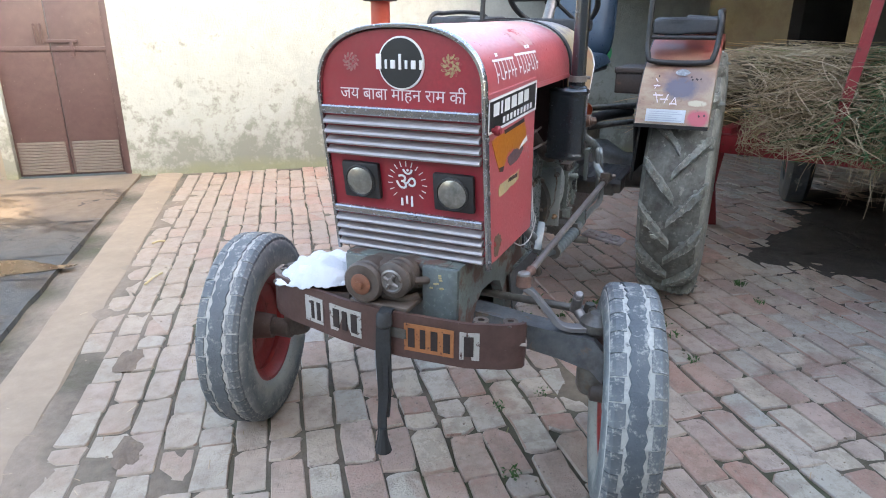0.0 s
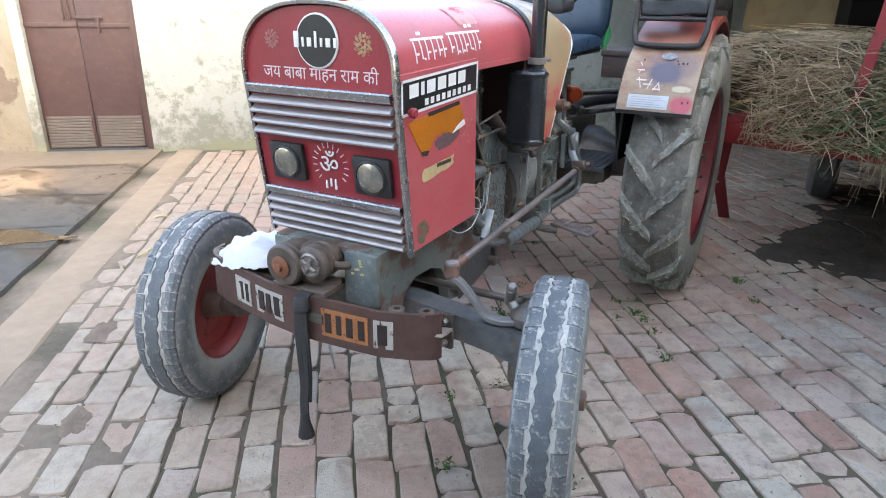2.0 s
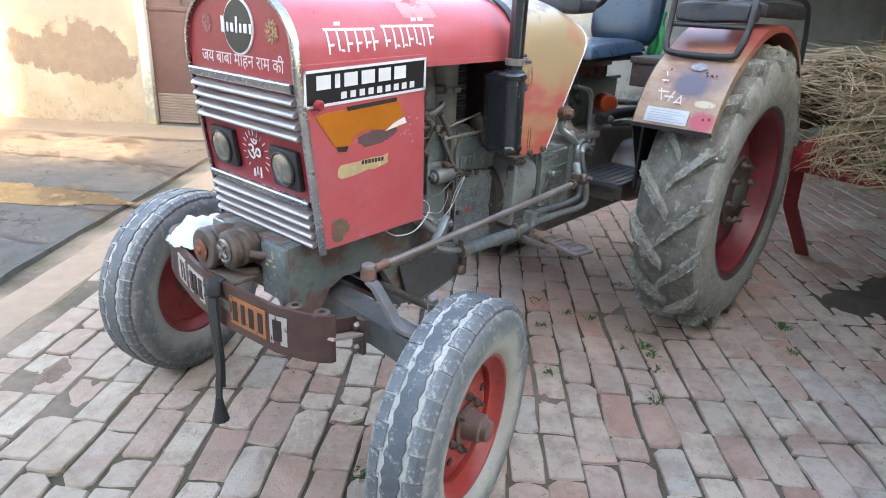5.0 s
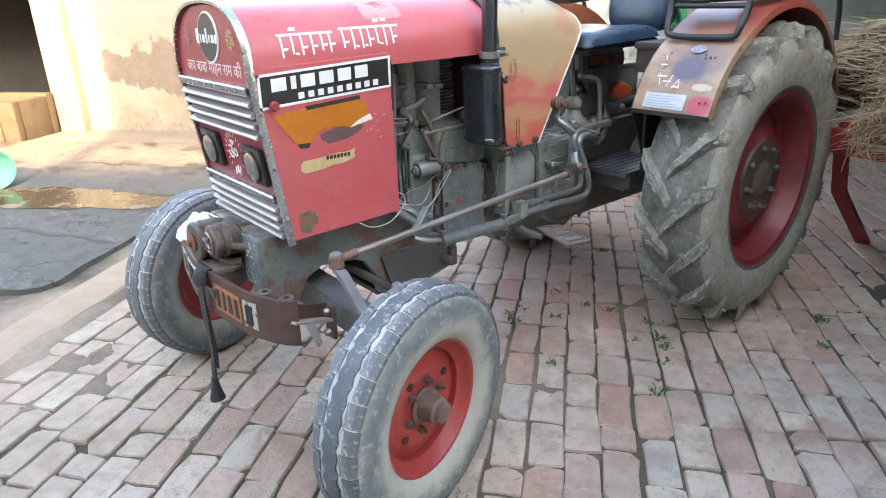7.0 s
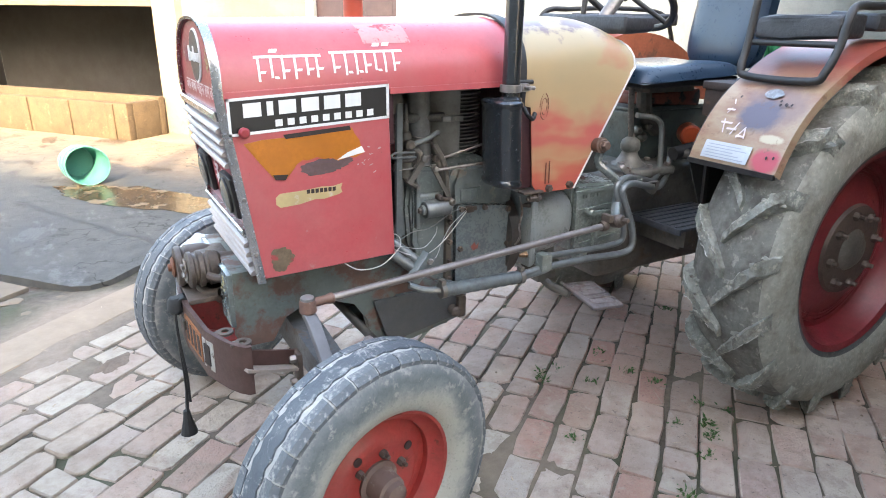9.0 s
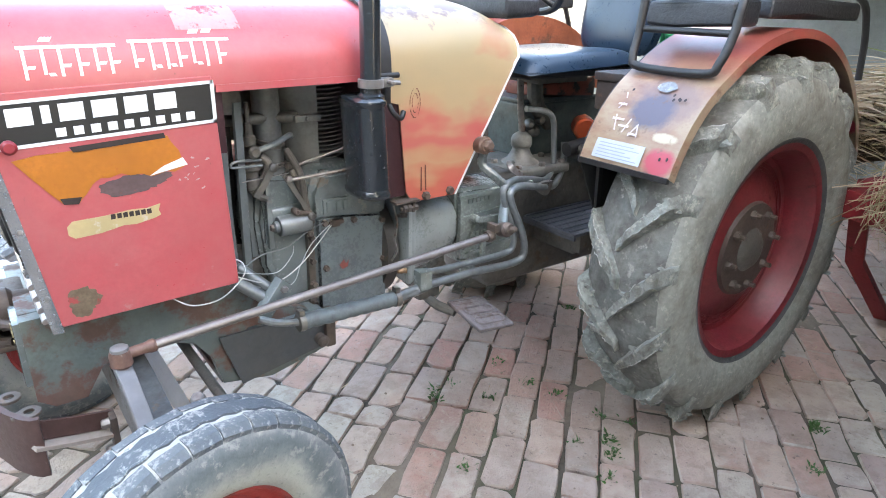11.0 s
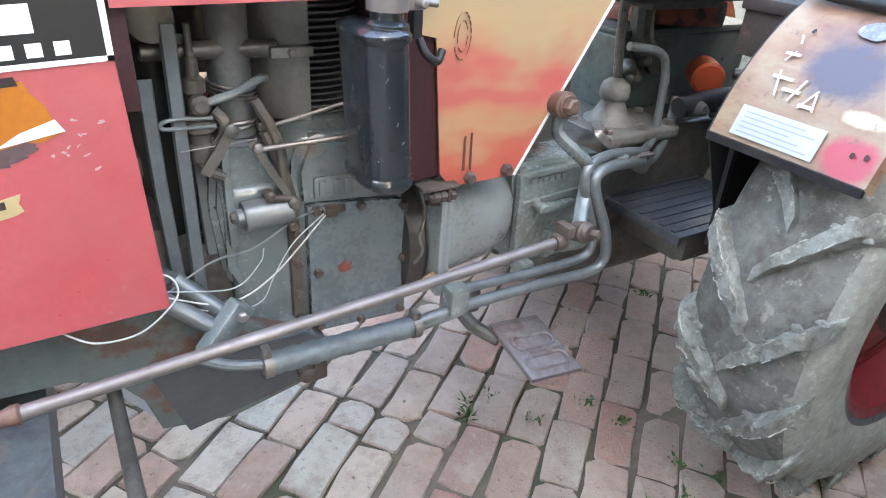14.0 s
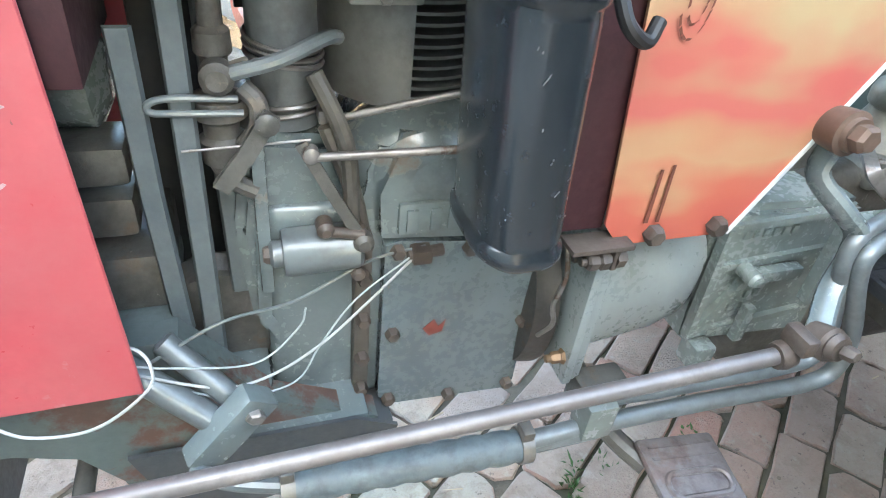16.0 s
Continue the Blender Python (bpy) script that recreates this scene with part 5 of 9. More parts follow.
def cowl():
    """Fuel-tank cowl behind the hood."""
    def prof_rear(z):
        # slanted rear edge
        if z < 0.885:
            return 1.145
        if z < 1.26:
            return 1.145 + (z - 0.885) / 0.375 * 0.215
        return 1.36 + 0.03 * math.sin(min(1, (z - 1.26) / 0.12) * math.pi / 2)

    def prof_front(z):
        if z > 1.17:
            return 0.905
        return 0.945 + max(0.0, (1.17 - z)) * 0.10 + max(0.0, 0.915 - z) * 0.7

    bm = bmesh.new()
    zs = [0.885, 0.915, 0.98, 1.08, 1.165, 1.175, 1.22, 1.25]

    def ring_point(k, t):
        # k: 0..n along outline from near foot over crown
        n1 = len(zs)
        if k < n1:
            z = zs[k]
            return Vector((prof_front(z) + (prof_rear(z) - prof_front(z)) * t, -W + 0.002, z))
        if k >= n1 + 21:
            z = zs[n1 - 1 - (k - n1 - 21)]
            return Vector((prof_front(z) + (prof_rear(z) - prof_front(z)) * t, W - 0.002, z))
        a = -1 + 2 * (k - n1 + 1) / 22
        top = 1.425 + 0.01 * math.sin(math.pi * t) - 0.055 * max(0, (t - 0.55) / 0.45) ** 2
        y, z = arch(a, W - 0.002 - 0.02 * max(0, t - 0.6), 1.25, top)
        xr = 1.375 + 0.03 * math.sin(math.pi * (1 - abs(a)) / 2)
        return Vector((0.905 + (xr - 0.905) * t, y, z))
    total = 2 * len(zs) + 21
    vs = [[bm.verts.new(ring_point(k, t / 12)) for k in range(total)] for t in range(13)]
    for i in range(12):
        for k in range(total - 1):
            bm.faces.new((vs[i][k], vs[i + 1][k], vs[i + 1][k + 1], vs[i][k + 1]))
    # rear closing face
    n1 = len(zs)
    rear = vs[12]
    bm.faces.new(rear[n1 - 1:n1 + 22])
    thick(bm, 0.004)
    c = part("tank_cowl", bm, COWL, tractor, "fuel tank cowl sprayed yellow and orange with worn primer")
    bm = bmesh.new()
    edge = [Vector((prof_rear(z) + 0.003, -W + 0.003, z)) for z in (0.885, 0.98, 1.08, 1.165, 1.22, 1.26)]
    edge += [ring_point(n1 + k, 1.0) + Vector((0.004, 0, 0.001)) for k in range(0, 21, 2)]
    sweep(bm, edge, [(-0.003, -0.003), (0.003, -0.003), (0.003, 0.003), (-0.003, 0.003)])
    part("edge_strip", bm, DECAL_WHITE, c, "pale edging strip")
    bm = bmesh.new()
    band_path = [Vector((0.895, *arch(-1 + 1.7 * k / 24, W + 0.009, 1.245, 1.438))) for k in range(22)]
    sweep(bm, band_path, [(-0.018, -0.003), (0.018, -0.003), (0.018, 0.003), (-0.018, 0.003)], up=Vector((0, -1, 0)))
    part("rubber_band", bm, BLACK, c, "black rubber strip over the joint")
    bm = bmesh.new()
    for x, z in ((1.037, 0.898), (1.125, 0.901)):
        bolt(bm, (x, -W + 0.001, z), (0, -1, 0), 0.013, 0.014)
    islands("cowl_bolt", bm, RUST, c)
    # catch between hood and cowl
    bm = bmesh.new()
    box(bm, (0.888, -W - 0.022, 1.17), (0.905, -W - 0.004, 1.24), 0.003)
    rod(bm, (0.86, -W - 0.02, 1.245), (0.93, -W - 0.02, 1.245), 0.007)
    tube(bm, [(0.90, -W - 0.02, 1.17), (0.905, -W - 0.035, 1.15), (0.93, -W - 0.03, 1.135), (0.945, -W - 0.02, 1.15)], 0.007)
    part("hood_catch", bm, BLACK, tractor, "black spring catch")
    bm = bmesh.new()
    y = -W - 0.0005
    for k in range(18):
        a = 2 * math.pi * k / 18 + 0.1
        for rx, rz in ((0.017, 0.040), (0.010, 0.026)):
            if (k * 7 + int(rx * 1000)) % 5 == 0:
                continue
            px, pz = 0.995 + rx * math.cos(a), 1.165 + rz * math.sin(a)
            qx, qz = 0.995 + rx * math.cos(a + 0.28), 1.165 + rz * math.sin(a + 0.28)
            prism(bm, [(px, pz), (qx, qz), (qx + 0.002, qz + 0.002), (px + 0.002, pz + 0.003)], y - 0.0003 * (k % 2), "xz", 0.0005)
    prism(bm, [(1.018, 0.915), (1.024, 0.915), (1.022, 0.985), (1.018, 0.985)], y, "xz", 0.0006)
    prism(bm, [(1.034, 0.915), (1.039, 0.915), (1.036, 0.99), (1.032, 0.99)], y, "xz", 0.0006)
    ob = part("rubbed_mark", bm, surface("rubbed_brown_mark", (0.22, 0.065, 0.04), 0.3, 40, 0.5), c)
    ob["kind"] = "stuff"


cowl()


def exhaust():
    # flat box muffler with rounded flanks and rolled end caps
    c, hx, hy = Vector((0.8345, -0.264, 0)), 0.0425, 0.0690
    pipe = Vector((0.825, -0.303, 0))
    bm = bmesh.new()
    ring = 48
    rings = []
    for z, off in ((0.936, -0.012), (0.940, 0.000), (0.947, 0.0035), (0.955, 0.0035), (0.961, -0.001), (0.970, 0.0), (1.170, 0.0), (1.178, -0.001), (1.184, 0.0035), (1.192, 0.0035), (1.198, -0.002), (1.202, -0.016)):
        row = []
        for k in range(ring):
            a = 2 * math.pi * k / ring
            e = 2 / 3.1
            x, y = abs(math.cos(a)) ** e * math.copysign(1, math.cos(a)), abs(math.sin(a)) ** e * math.copysign(1, math.sin(a))
            t = (z - 0.94) / 0.26
            row.append(bm.verts.new((c.x - 0.003 - 0.017 * t + (hx + off) * x, c.y - 0.006 - 0.006 * t + (hy + off) * y, z + 0.002 * noise.noise(Vector((x * 2, y * 2, z * 5))))))
        rings.append(row)
    for a, b in zip(rings, rings[1:]):
        for k in range(ring):
            bm.faces.new((a[k], a[(k + 1) % ring], b[(k + 1) % ring], b[k]))
    bm.faces.new(rings[0][::-1])
    bm.faces.new(rings[-1])
    m = part("muffler", bm, BLACK_PAINT, tractor, "chipped glossy black exhaust muffler", angle=45)
    bm = bmesh.new()
    random.seed(15)
    for k in range(9):
        dx, z = random.uniform(-0.034, 0.036), random.uniform(0.962, 1.165)
        t = (z - 0.94) / 0.26
        y = c.y - 0.0064 - 0.006 * t - hy * (1 - abs(dx / hx) ** 3.1) ** (1 / 3.1)
        x, a = c.x - 0.003 - 0.017 * t + dx, random.uniform(0.6, 1.8)
        L, w = random.uniform(0.001, 0.006 if k % 3 == 0 else 0.0022), random.uniform(0.0005, 0.0011)
        pts = []
        for j in range(7):
            b = 2 * math.pi * j / 7
            u, v = L * math.cos(b) * random.uniform(0.7, 1.2), w * math.sin(b) * random.uniform(0.7, 1.3)
            pts.append((x + u * math.cos(a) - v * math.sin(a), z + u * math.sin(a) + v * math.cos(a)))
        prism(bm, pts, y, "xz", 0.0003)
    islands("paint_chip", bm, STEEL, m, "pale chips in the black paint")
    bm = bmesh.new()
    lathe(bm, [(-0.01, 0.034), (0.004, 0.034), (0.010, 0.026), (0.6, 0.026), (0.601, 0.022)], (pipe.x, pipe.y, 1.20), (0, 0, 1), 28)
    part("stack_pipe", bm, BLACK_PAINT, m)
    bm = bmesh.new()
    lathe(bm, [(0, 0.026), (0.001, 0.032), (0.021, 0.032), (0.022, 0.026)], (pipe.x, pipe.y, 1.222), (0, 0, 1), 28)
    box(bm, (pipe.x + 0.026, pipe.y - 0.012, 1.222), (pipe.x + 0.062, pipe.y + 0.012, 1.245), 0.005)
    rod(bm, (pipe.x + 0.045, pipe.y - 0.035, 1.234), (pipe.x + 0.045, pipe.y + 0.03, 1.234), 0.006)
    rod(bm, (pipe.x + 0.05, pipe.y, 1.234), (pipe.x + 0.085, pipe.y - 0.004, 1.230), 0.006)
    part("pipe_clamp", bm, STEEL, m, "bare metal pipe clamp")
    bm = bmesh.new()
    tube(bm, [(c.x + 0.02, c.y + 0.03, 0.95), (c.x + 0.03, c.y + 0.06, 0.935), (0.88, -0.17, 0.95), (0.87, -0.12, 1.02)], 0.024, 12)
    part("exhaust_elbow", bm, RUST, m)


exhaust()


def front_frame():
    # bolster casting with an arch over the axle
    poly = [(0.012, 0.760), (0.012, 0.560), (0.045, 0.535), (0.110, 0.535), (0.150, 0.600), (0.200, 0.625), (0.300, 0.620), (0.365, 0.595), (0.405, 0.535), (0.425, 0.455), (0.560, 0.430), (0.735, 0.470), (0.735, 0.575), (0.600, 0.640), (0.520, 0.745), (0.500, 0.770)]
    bm = bmesh.new()
    box(bm, (0.012, -0.149, 0.735), (0.5, 0.149, 0.762), 0.004)
    bol = part("front_bolster", bm, BOLSTER, tractor, "grey front bolster casting patched with rust")
    for y0, y1 in ((-0.188, -0.150), (0.150, 0.188)):
        bm = bmesh.new()
        prism(bm, poly, y1, "xz", y1 - y0)
        bmesh.ops.bevel(bm, geom=[e for e in bm.edges if e.calc_face_angle(0) > 0.5], offset=0.004, segments=2, affect="EDGES")
        part("bolster_cheek", bm, BOLSTER, bol)
    bm = bmesh.new()
    box(bm, (0.43, -0.149, 0.432), (0.72, 0.149, 0.452), 0.004)
    part("belly_plate", bm, BOLSTER, bol)
    bm = bmesh.new()
    box(bm, (-0.002, -0.186, 0.600), (0.040, -0.075, 0.757), 0.005)
    b = part("bolster_face", bm, IRON, bol, "dark grey front face of the bolster")
    bm = bmesh.new()
    box(bm, (0.0, 0.05, 0.60), (0.040, 0.186, 0.757), 0.005)
    part("bolster_face", bm, IRON, bol)
    bm = bmesh.new()
    random.seed(8)
    for k in range(9):
        y, z = random.uniform(-0.145, -0.11), random.uniform(0.68, 0.735)
        box(bm, (-0.0045, y, z), (-0.001, y + 0.010, z + 0.005), 0.001)
    ob = part("paint_mark", bm, CREAM, bol)
    ob["kind"] = "stuff"
    # bumper: thick plate bent at the middle, its ends wrapped back
    bm = bmesh.new()
    pts = [Vector(p) for p in ((0.004, -0.388, 0), (-0.008, -0.386, 0), (-0.022, -0.372, 0), (-0.045, -0.335, 0), (-0.078, -0.25, 0), (-0.098, -0.06, 0), (-0.100, 0.035, 0), (-0.090, 0.14, 0), (-0.045, 0.36, 0), (-0.022, 0.43, 0), (0.01, 0.468, 0), (0.06, 0.478, 0))]
    for p in pts:
        p.z = 0.578 + 0.006 * p.y / 0.4
    sweep(bm, pts, [(-0.006, -0.068), (0.006, -0.068), (0.006, 0.068), (-0.006, 0.068)])
    bmesh.ops.bevel(bm, geom=[e for e in bm.edges if e.calc_face_angle(0) > 1.0], offset=0.003, segments=2, affect="EDGES")
    bump = part("bumper", bm, BUMPER, tractor, "bent brown steel front bumper plate with flaking paint", angle=50)
    # painted registration as plain patches
    def on_bumper(y):
        for a, b in zip(pts[3:], pts[4:]):
            if a.y <= y <= b.y:
                t = (y - a.y) / (b.y - a.y)
                return a.lerp(b, t)
        return pts[5]
    def plate(y0, y1, z0, z1, mt, name, off=0.0068):
        bm = bmesh.new()
        a, b = on_bumper(y0), on_bumper(y1)
        d = Vector((-1, 0, 0)) * off
        vs = [bm.verts.new(Vector((p.x, p.y, p.z + z)) + d) for p, z in ((a, z0), (b, z0), (b, z1), (a, z1))]
        bm.faces.new(vs)
        ext = bmesh.ops.extrude_face_region(bm, geom=list(bm.faces))
        for v in ext["geom"]:
            if isinstance(v, bmesh.types.BMVert):
                v.co.x += 0.004
        return part(name, bm, mt, bump)
    for y0, y1, mt in ((0.225, 0.300, PLATE_WHITE), (0.075, 0.195, PLATE_WHITE), (-0.215, -0.068, PLATE_ORANGE), (-0.285, -0.232, PLATE_WHITE)):
        plate(y0, y1, -0.042, 0.042, mt, "painted_patch", 0.0088)
    for y0, y1 in ((0.235, 0.250), (0.262, 0.275), (0.090, 0.112), (0.128, 0.145), (0.158, 0.182), (-0.100, -0.080), (-0.132, -0.116), (-0.168, -0.148), (-0.205, -0.185), (-0.270, -0.245)):
        plate(y0, y1, -0.030, 0.030, INK, "dark_bar", 0.0100)
    # eyes and lugs on the bumper ends
    bm = bmesh.new()
    for y, x in ((-0.352, -0.008), (-0.275, -0.036), (0.445, 0.022), (0.385, -0.004)):
        z = 0.642 + 0.006 * y / 0.4
        lathe(bm, [(0, 0.010), (0, 0.021), (0.001, 0.022), (0.006, 0.022), (0.007, 0.021), (0.007, 0.010)], (x, y, z - 0.004), (0, 0, 1), 20, loop=True)
        box(bm, (x - 0.032, y - 0.011, z - 0.0035), (x - 0.016, y + 0.011, z + 0.0025), 0.001)
    islands("mounting_eye", bm, RUST, bump)
    bm = bmesh.new()
    box(bm, (-0.1115, -0.075, 0.570), (-0.1045, -0.02, 0.600), 0.004)
    part("slot", bm, IRON_DARK, bump)
    # bumper arms
    bm = bmesh.new()
    web = [Vector((-0.008, -0.366, 0.600)), Vector((0.060, -0.345, 0.572)), Vector((0.132, -0.322, 0.545))]
    sweep(bm, web, [(-0.004, -0.020), (0.004, -0.020), (0.004, 0.020), (-0.004, 0.020)])
    box(bm, (0.05, 0.44, 0.57), (0.26, 0.46, 0.61), 0.004)
    islands("bumper_arm", bm, BUMPER, bump)
    bm = bmesh.new()
    sweep(bm, [p + Vector((-0.010, -0.016, -0.022)) for p in web], [(-0.022, -0.004), (0.022, -0.004), (0.022, 0.004), (-0.022, 0.004)])
    part("arm_flange", bm, surface("worn_tan_steel", (0.44, 0.36, 0.30), 0.2, 10, 0.5, wear=(0.22, 0.12, 0.085), wear_amount=0.3, wear_scale=12, bump=0.15), bump, "bare worn flange of the bumper arm")
    bm = bmesh.new()
    box(bm, (0.128, -0.358, 0.455), (0.142, -0.312, 0.565), 0.003)
    plate_ob = part("arm_plate", bm, RUST, bump)
    for z in (0.475, 0.545):
        bm = bmesh.new()
        bolt(bm, (0.127, -0.335, z), (-1, 0, 0), 0.012, 0.016)
        part("arm_bolt", bm, STEEL, plate_ob)


front_frame()


def front_pulley():
    bm = bmesh.new()
    # twin drum unit between bumper and grille
    lathe(bm, [(-0.055, 0.02), (-0.052, 0.056), (-0.047, 0.061), (-0.036, 0.062), (-0.032, 0.056), (-0.026, 0.056), (-0.022, 0.062), (0.03, 0.060), (0.06, 0.05), (0.10, 0.045)], (-0.045, 0.072, 0.712), (1, 0, 0), 32)
    lathe(bm, [(-0.035, 0.02), (-0.032, 0.048), (-0.028, 0.053), (-0.018, 0.053), (-0.014, 0.044), (-0.006, 0.044), (-0.002, 0.053), (0.010, 0.053), (0.014, 0.045), (0.022, 0.045), (0.026, 0.052), (0.05, 0.050), (0.06, 0.04), (0.14, 0.035)], (-0.045, -0.018, 0.728), (1, 0, 0), 32)
    box(bm, (-0.06, -0.05, 0.70), (0.05, 0.10, 0.765), 0.02)
    d = part("starter_drive", bm, RUST, tractor, "rusty twin drum unit below the grille", angle=40)
    bm = bmesh.new()
    lathe(bm, [(0, 0.030), (0.004, 0.032), (0.008, 0.026), (0.008, 0.012), (0.018, 0.011)], (-0.10, 0.072, 0.712), (-1, 0, 0), 24)
    part("drum_boss", bm, surface("orange_rust", (0.27, 0.10, 0.05), 0.3, 30, 0.7), d)
    bm = bmesh.new()
    lathe(bm, [(0, 0.034), (0.003, 0.036), (0.006, 0.030), (0.003, 0.026), (0.003, 0.012), (0.010, 0.010)], (-0.08, -0.018, 0.728), (-1, 0, 0), 24)
    for k in range(4):
        a = k * math.pi / 2 + 0.5
        rod(bm, (-0.088, -0.018 + 0.008 * math.cos(a), 0.728 + 0.008 * math.sin(a)), (-0.088, -0.018 + 0.026 * math.cos(a), 0.728 + 0.026 * math.sin(a)), 0.005, 8)
    part("drum_spider", bm, STEEL, d)
    bm = bmesh.new()
    tube(bm, [(-0.03, -0.06, 0.72), (0.0, -0.09, 0.715), (0.05, -0.1, 0.72)], 0.012)
    tube(bm, [(-0.05, 0.03, 0.67), (-0.03, -0.03, 0.655), (0.0, -0.06, 0.66)], 0.014)
    box(bm, (-0.09, -0.07, 0.640), (0.03, 0.12, 0.655), 0.004)
    part("drive_bracket", bm, RUST, d)


front_pulley()


def front_axle():
    bm = bmesh.new()
    for s in (-1, 1):
        path = [(0.215, 0.0, 0.515), (0.215, s * 0.20, 0.512), (0.215, s * 0.34, 0.505), (0.215, s * 0.45, 0.495), (0.215, s * 0.55, 0.480), (0.215, s * 0.585, 0.44)]
        hs = [(0.042, 0.050), (0.042, 0.046), (0.040, 0.040), (0.038, 0.044), (0.034, 0.052), (0.03, 0.05)]
        rings = []
        for (x, y, z), (w, h) in zip(path, hs):
            rings.append([bm.verts.new((x + a * w, y, z + b * h)) for a, b in ((-1, -1), (1, -1), (1, 1), (-1, 1))])
        for a, b in zip(rings, rings[1:]):
            for k in range(4):
                bm.faces.new((a[k], a[(k + 1) % 4], b[(k + 1) % 4], b[k]))
        bm.faces.new(rings[0])
        bm.faces.new(rings[-1][::-1])
    bmesh.ops.bevel(bm, geom=[e for e in bm.edges if e.calc_face_angle(0) > 0.8], offset=0.008, segments=2, affect="EDGES")
    axle = part("front_axle", bm, surface("blue_grey_axle", (0.125, 0.142, 0.155), 0.3, 8, 0.42, wear=(0.22, 0.165, 0.13), wear_amount=0.38, wear_scale=12, dust=(0.34, 0.33, 0.30), dust_amount=0.5, bump=0.3, grime=0.5), tractor, "dark steel front axle beam")
    for s in (-1, 1):
        bm = bmesh.new()
        c = Vector((0.245 if s < 0 else 0.200, s * 0.545, 0))
        lathe(bm, [(0.33, 0.042), (0.35, 0.050), (0.40, 0.050), (0.42, 0.040), (0.53, 0.038), (0.545, 0.052), (0.57, 0.052), (0.58, 0.04), (0.595, 0.022)], (c.x, c.y, 0), (0, 0, 1), 24)
        part("kingpin", bm, RUST if s > 0 else IRON_DARK, axle, "steering knuckle")
        bm = bmesh.new()
        rod(bm, (c.x - 0.03, c.y, 0.346), ((0.222, -0.60, 0.345) if s < 0 else (0.160, 0.64, 0.345)), 0.034)
        part("stub_axle", bm, RUST, axle)
    # near steering arm to the ball joint of the drag link
    bm = bmesh.new()
    arm = [Vector(p) for p in ((0.240, -0.555, 0.560), (0.208, -0.505, 0.552), (0.186, -0.448, 0.560), (0.179, -0.405, 0.606), (0.174, -0.362, 0.654), (0.172, -0.334, 0.668))]
    sweep(bm, curve_points(arm, 5), [(-0.018, -0.006), (-0.016, -0.008), (0.016, -0.008), (0.018, -0.006), (0.018, 0.006), (0.016, 0.008), (-0.016, 0.008), (-0.018, 0.006)])
    part("steering_arm", bm, PALE_STEEL, axle, "worn bare steering arm")
    bm = bmesh.new()
    rod(bm, (0.305, -0.462, 0.56), (0.285, -0.475, 0.62), 0.017)
    rod(bm, (0.245, -0.555, 0.50), (0.305, -0.462, 0.575), 0.016)
    bolt(bm, (0.285, -0.475, 0.62), (-0.3, -0.2, 1), 0.016, 0.014)
    part("damper_pin", bm, STEEL, axle)
    # track rod across
    bm = bmesh.new()
    rod(bm, (0.36, -0.50, 0.545), (0.36, 0.50, 0.545), 0.013)
    rod(bm, (0.25, -0.55, 0.57), (0.37, -0.50, 0.545), 0.015)
    rod(bm, (0.25, 0.55, 0.57), (0.37, 0.50, 0.545), 0.015)
    lathe(bm, [(0, 0.018), (0.02, 0.022), (0.04, 0.016)], (0.36, -0.50, 0.53), (0, 0, 1), 14)
    part("track_rod", bm, IRON_DARK, axle)
    # stay rods from the axle back to the frame
    bm = bmesh.new()
    rod(bm, (0.27, 0.25, 0.52), (0.64, 0.12, 0.50), 0.016)
    part("stay_rod", bm, IRON, axle)


front_axle()


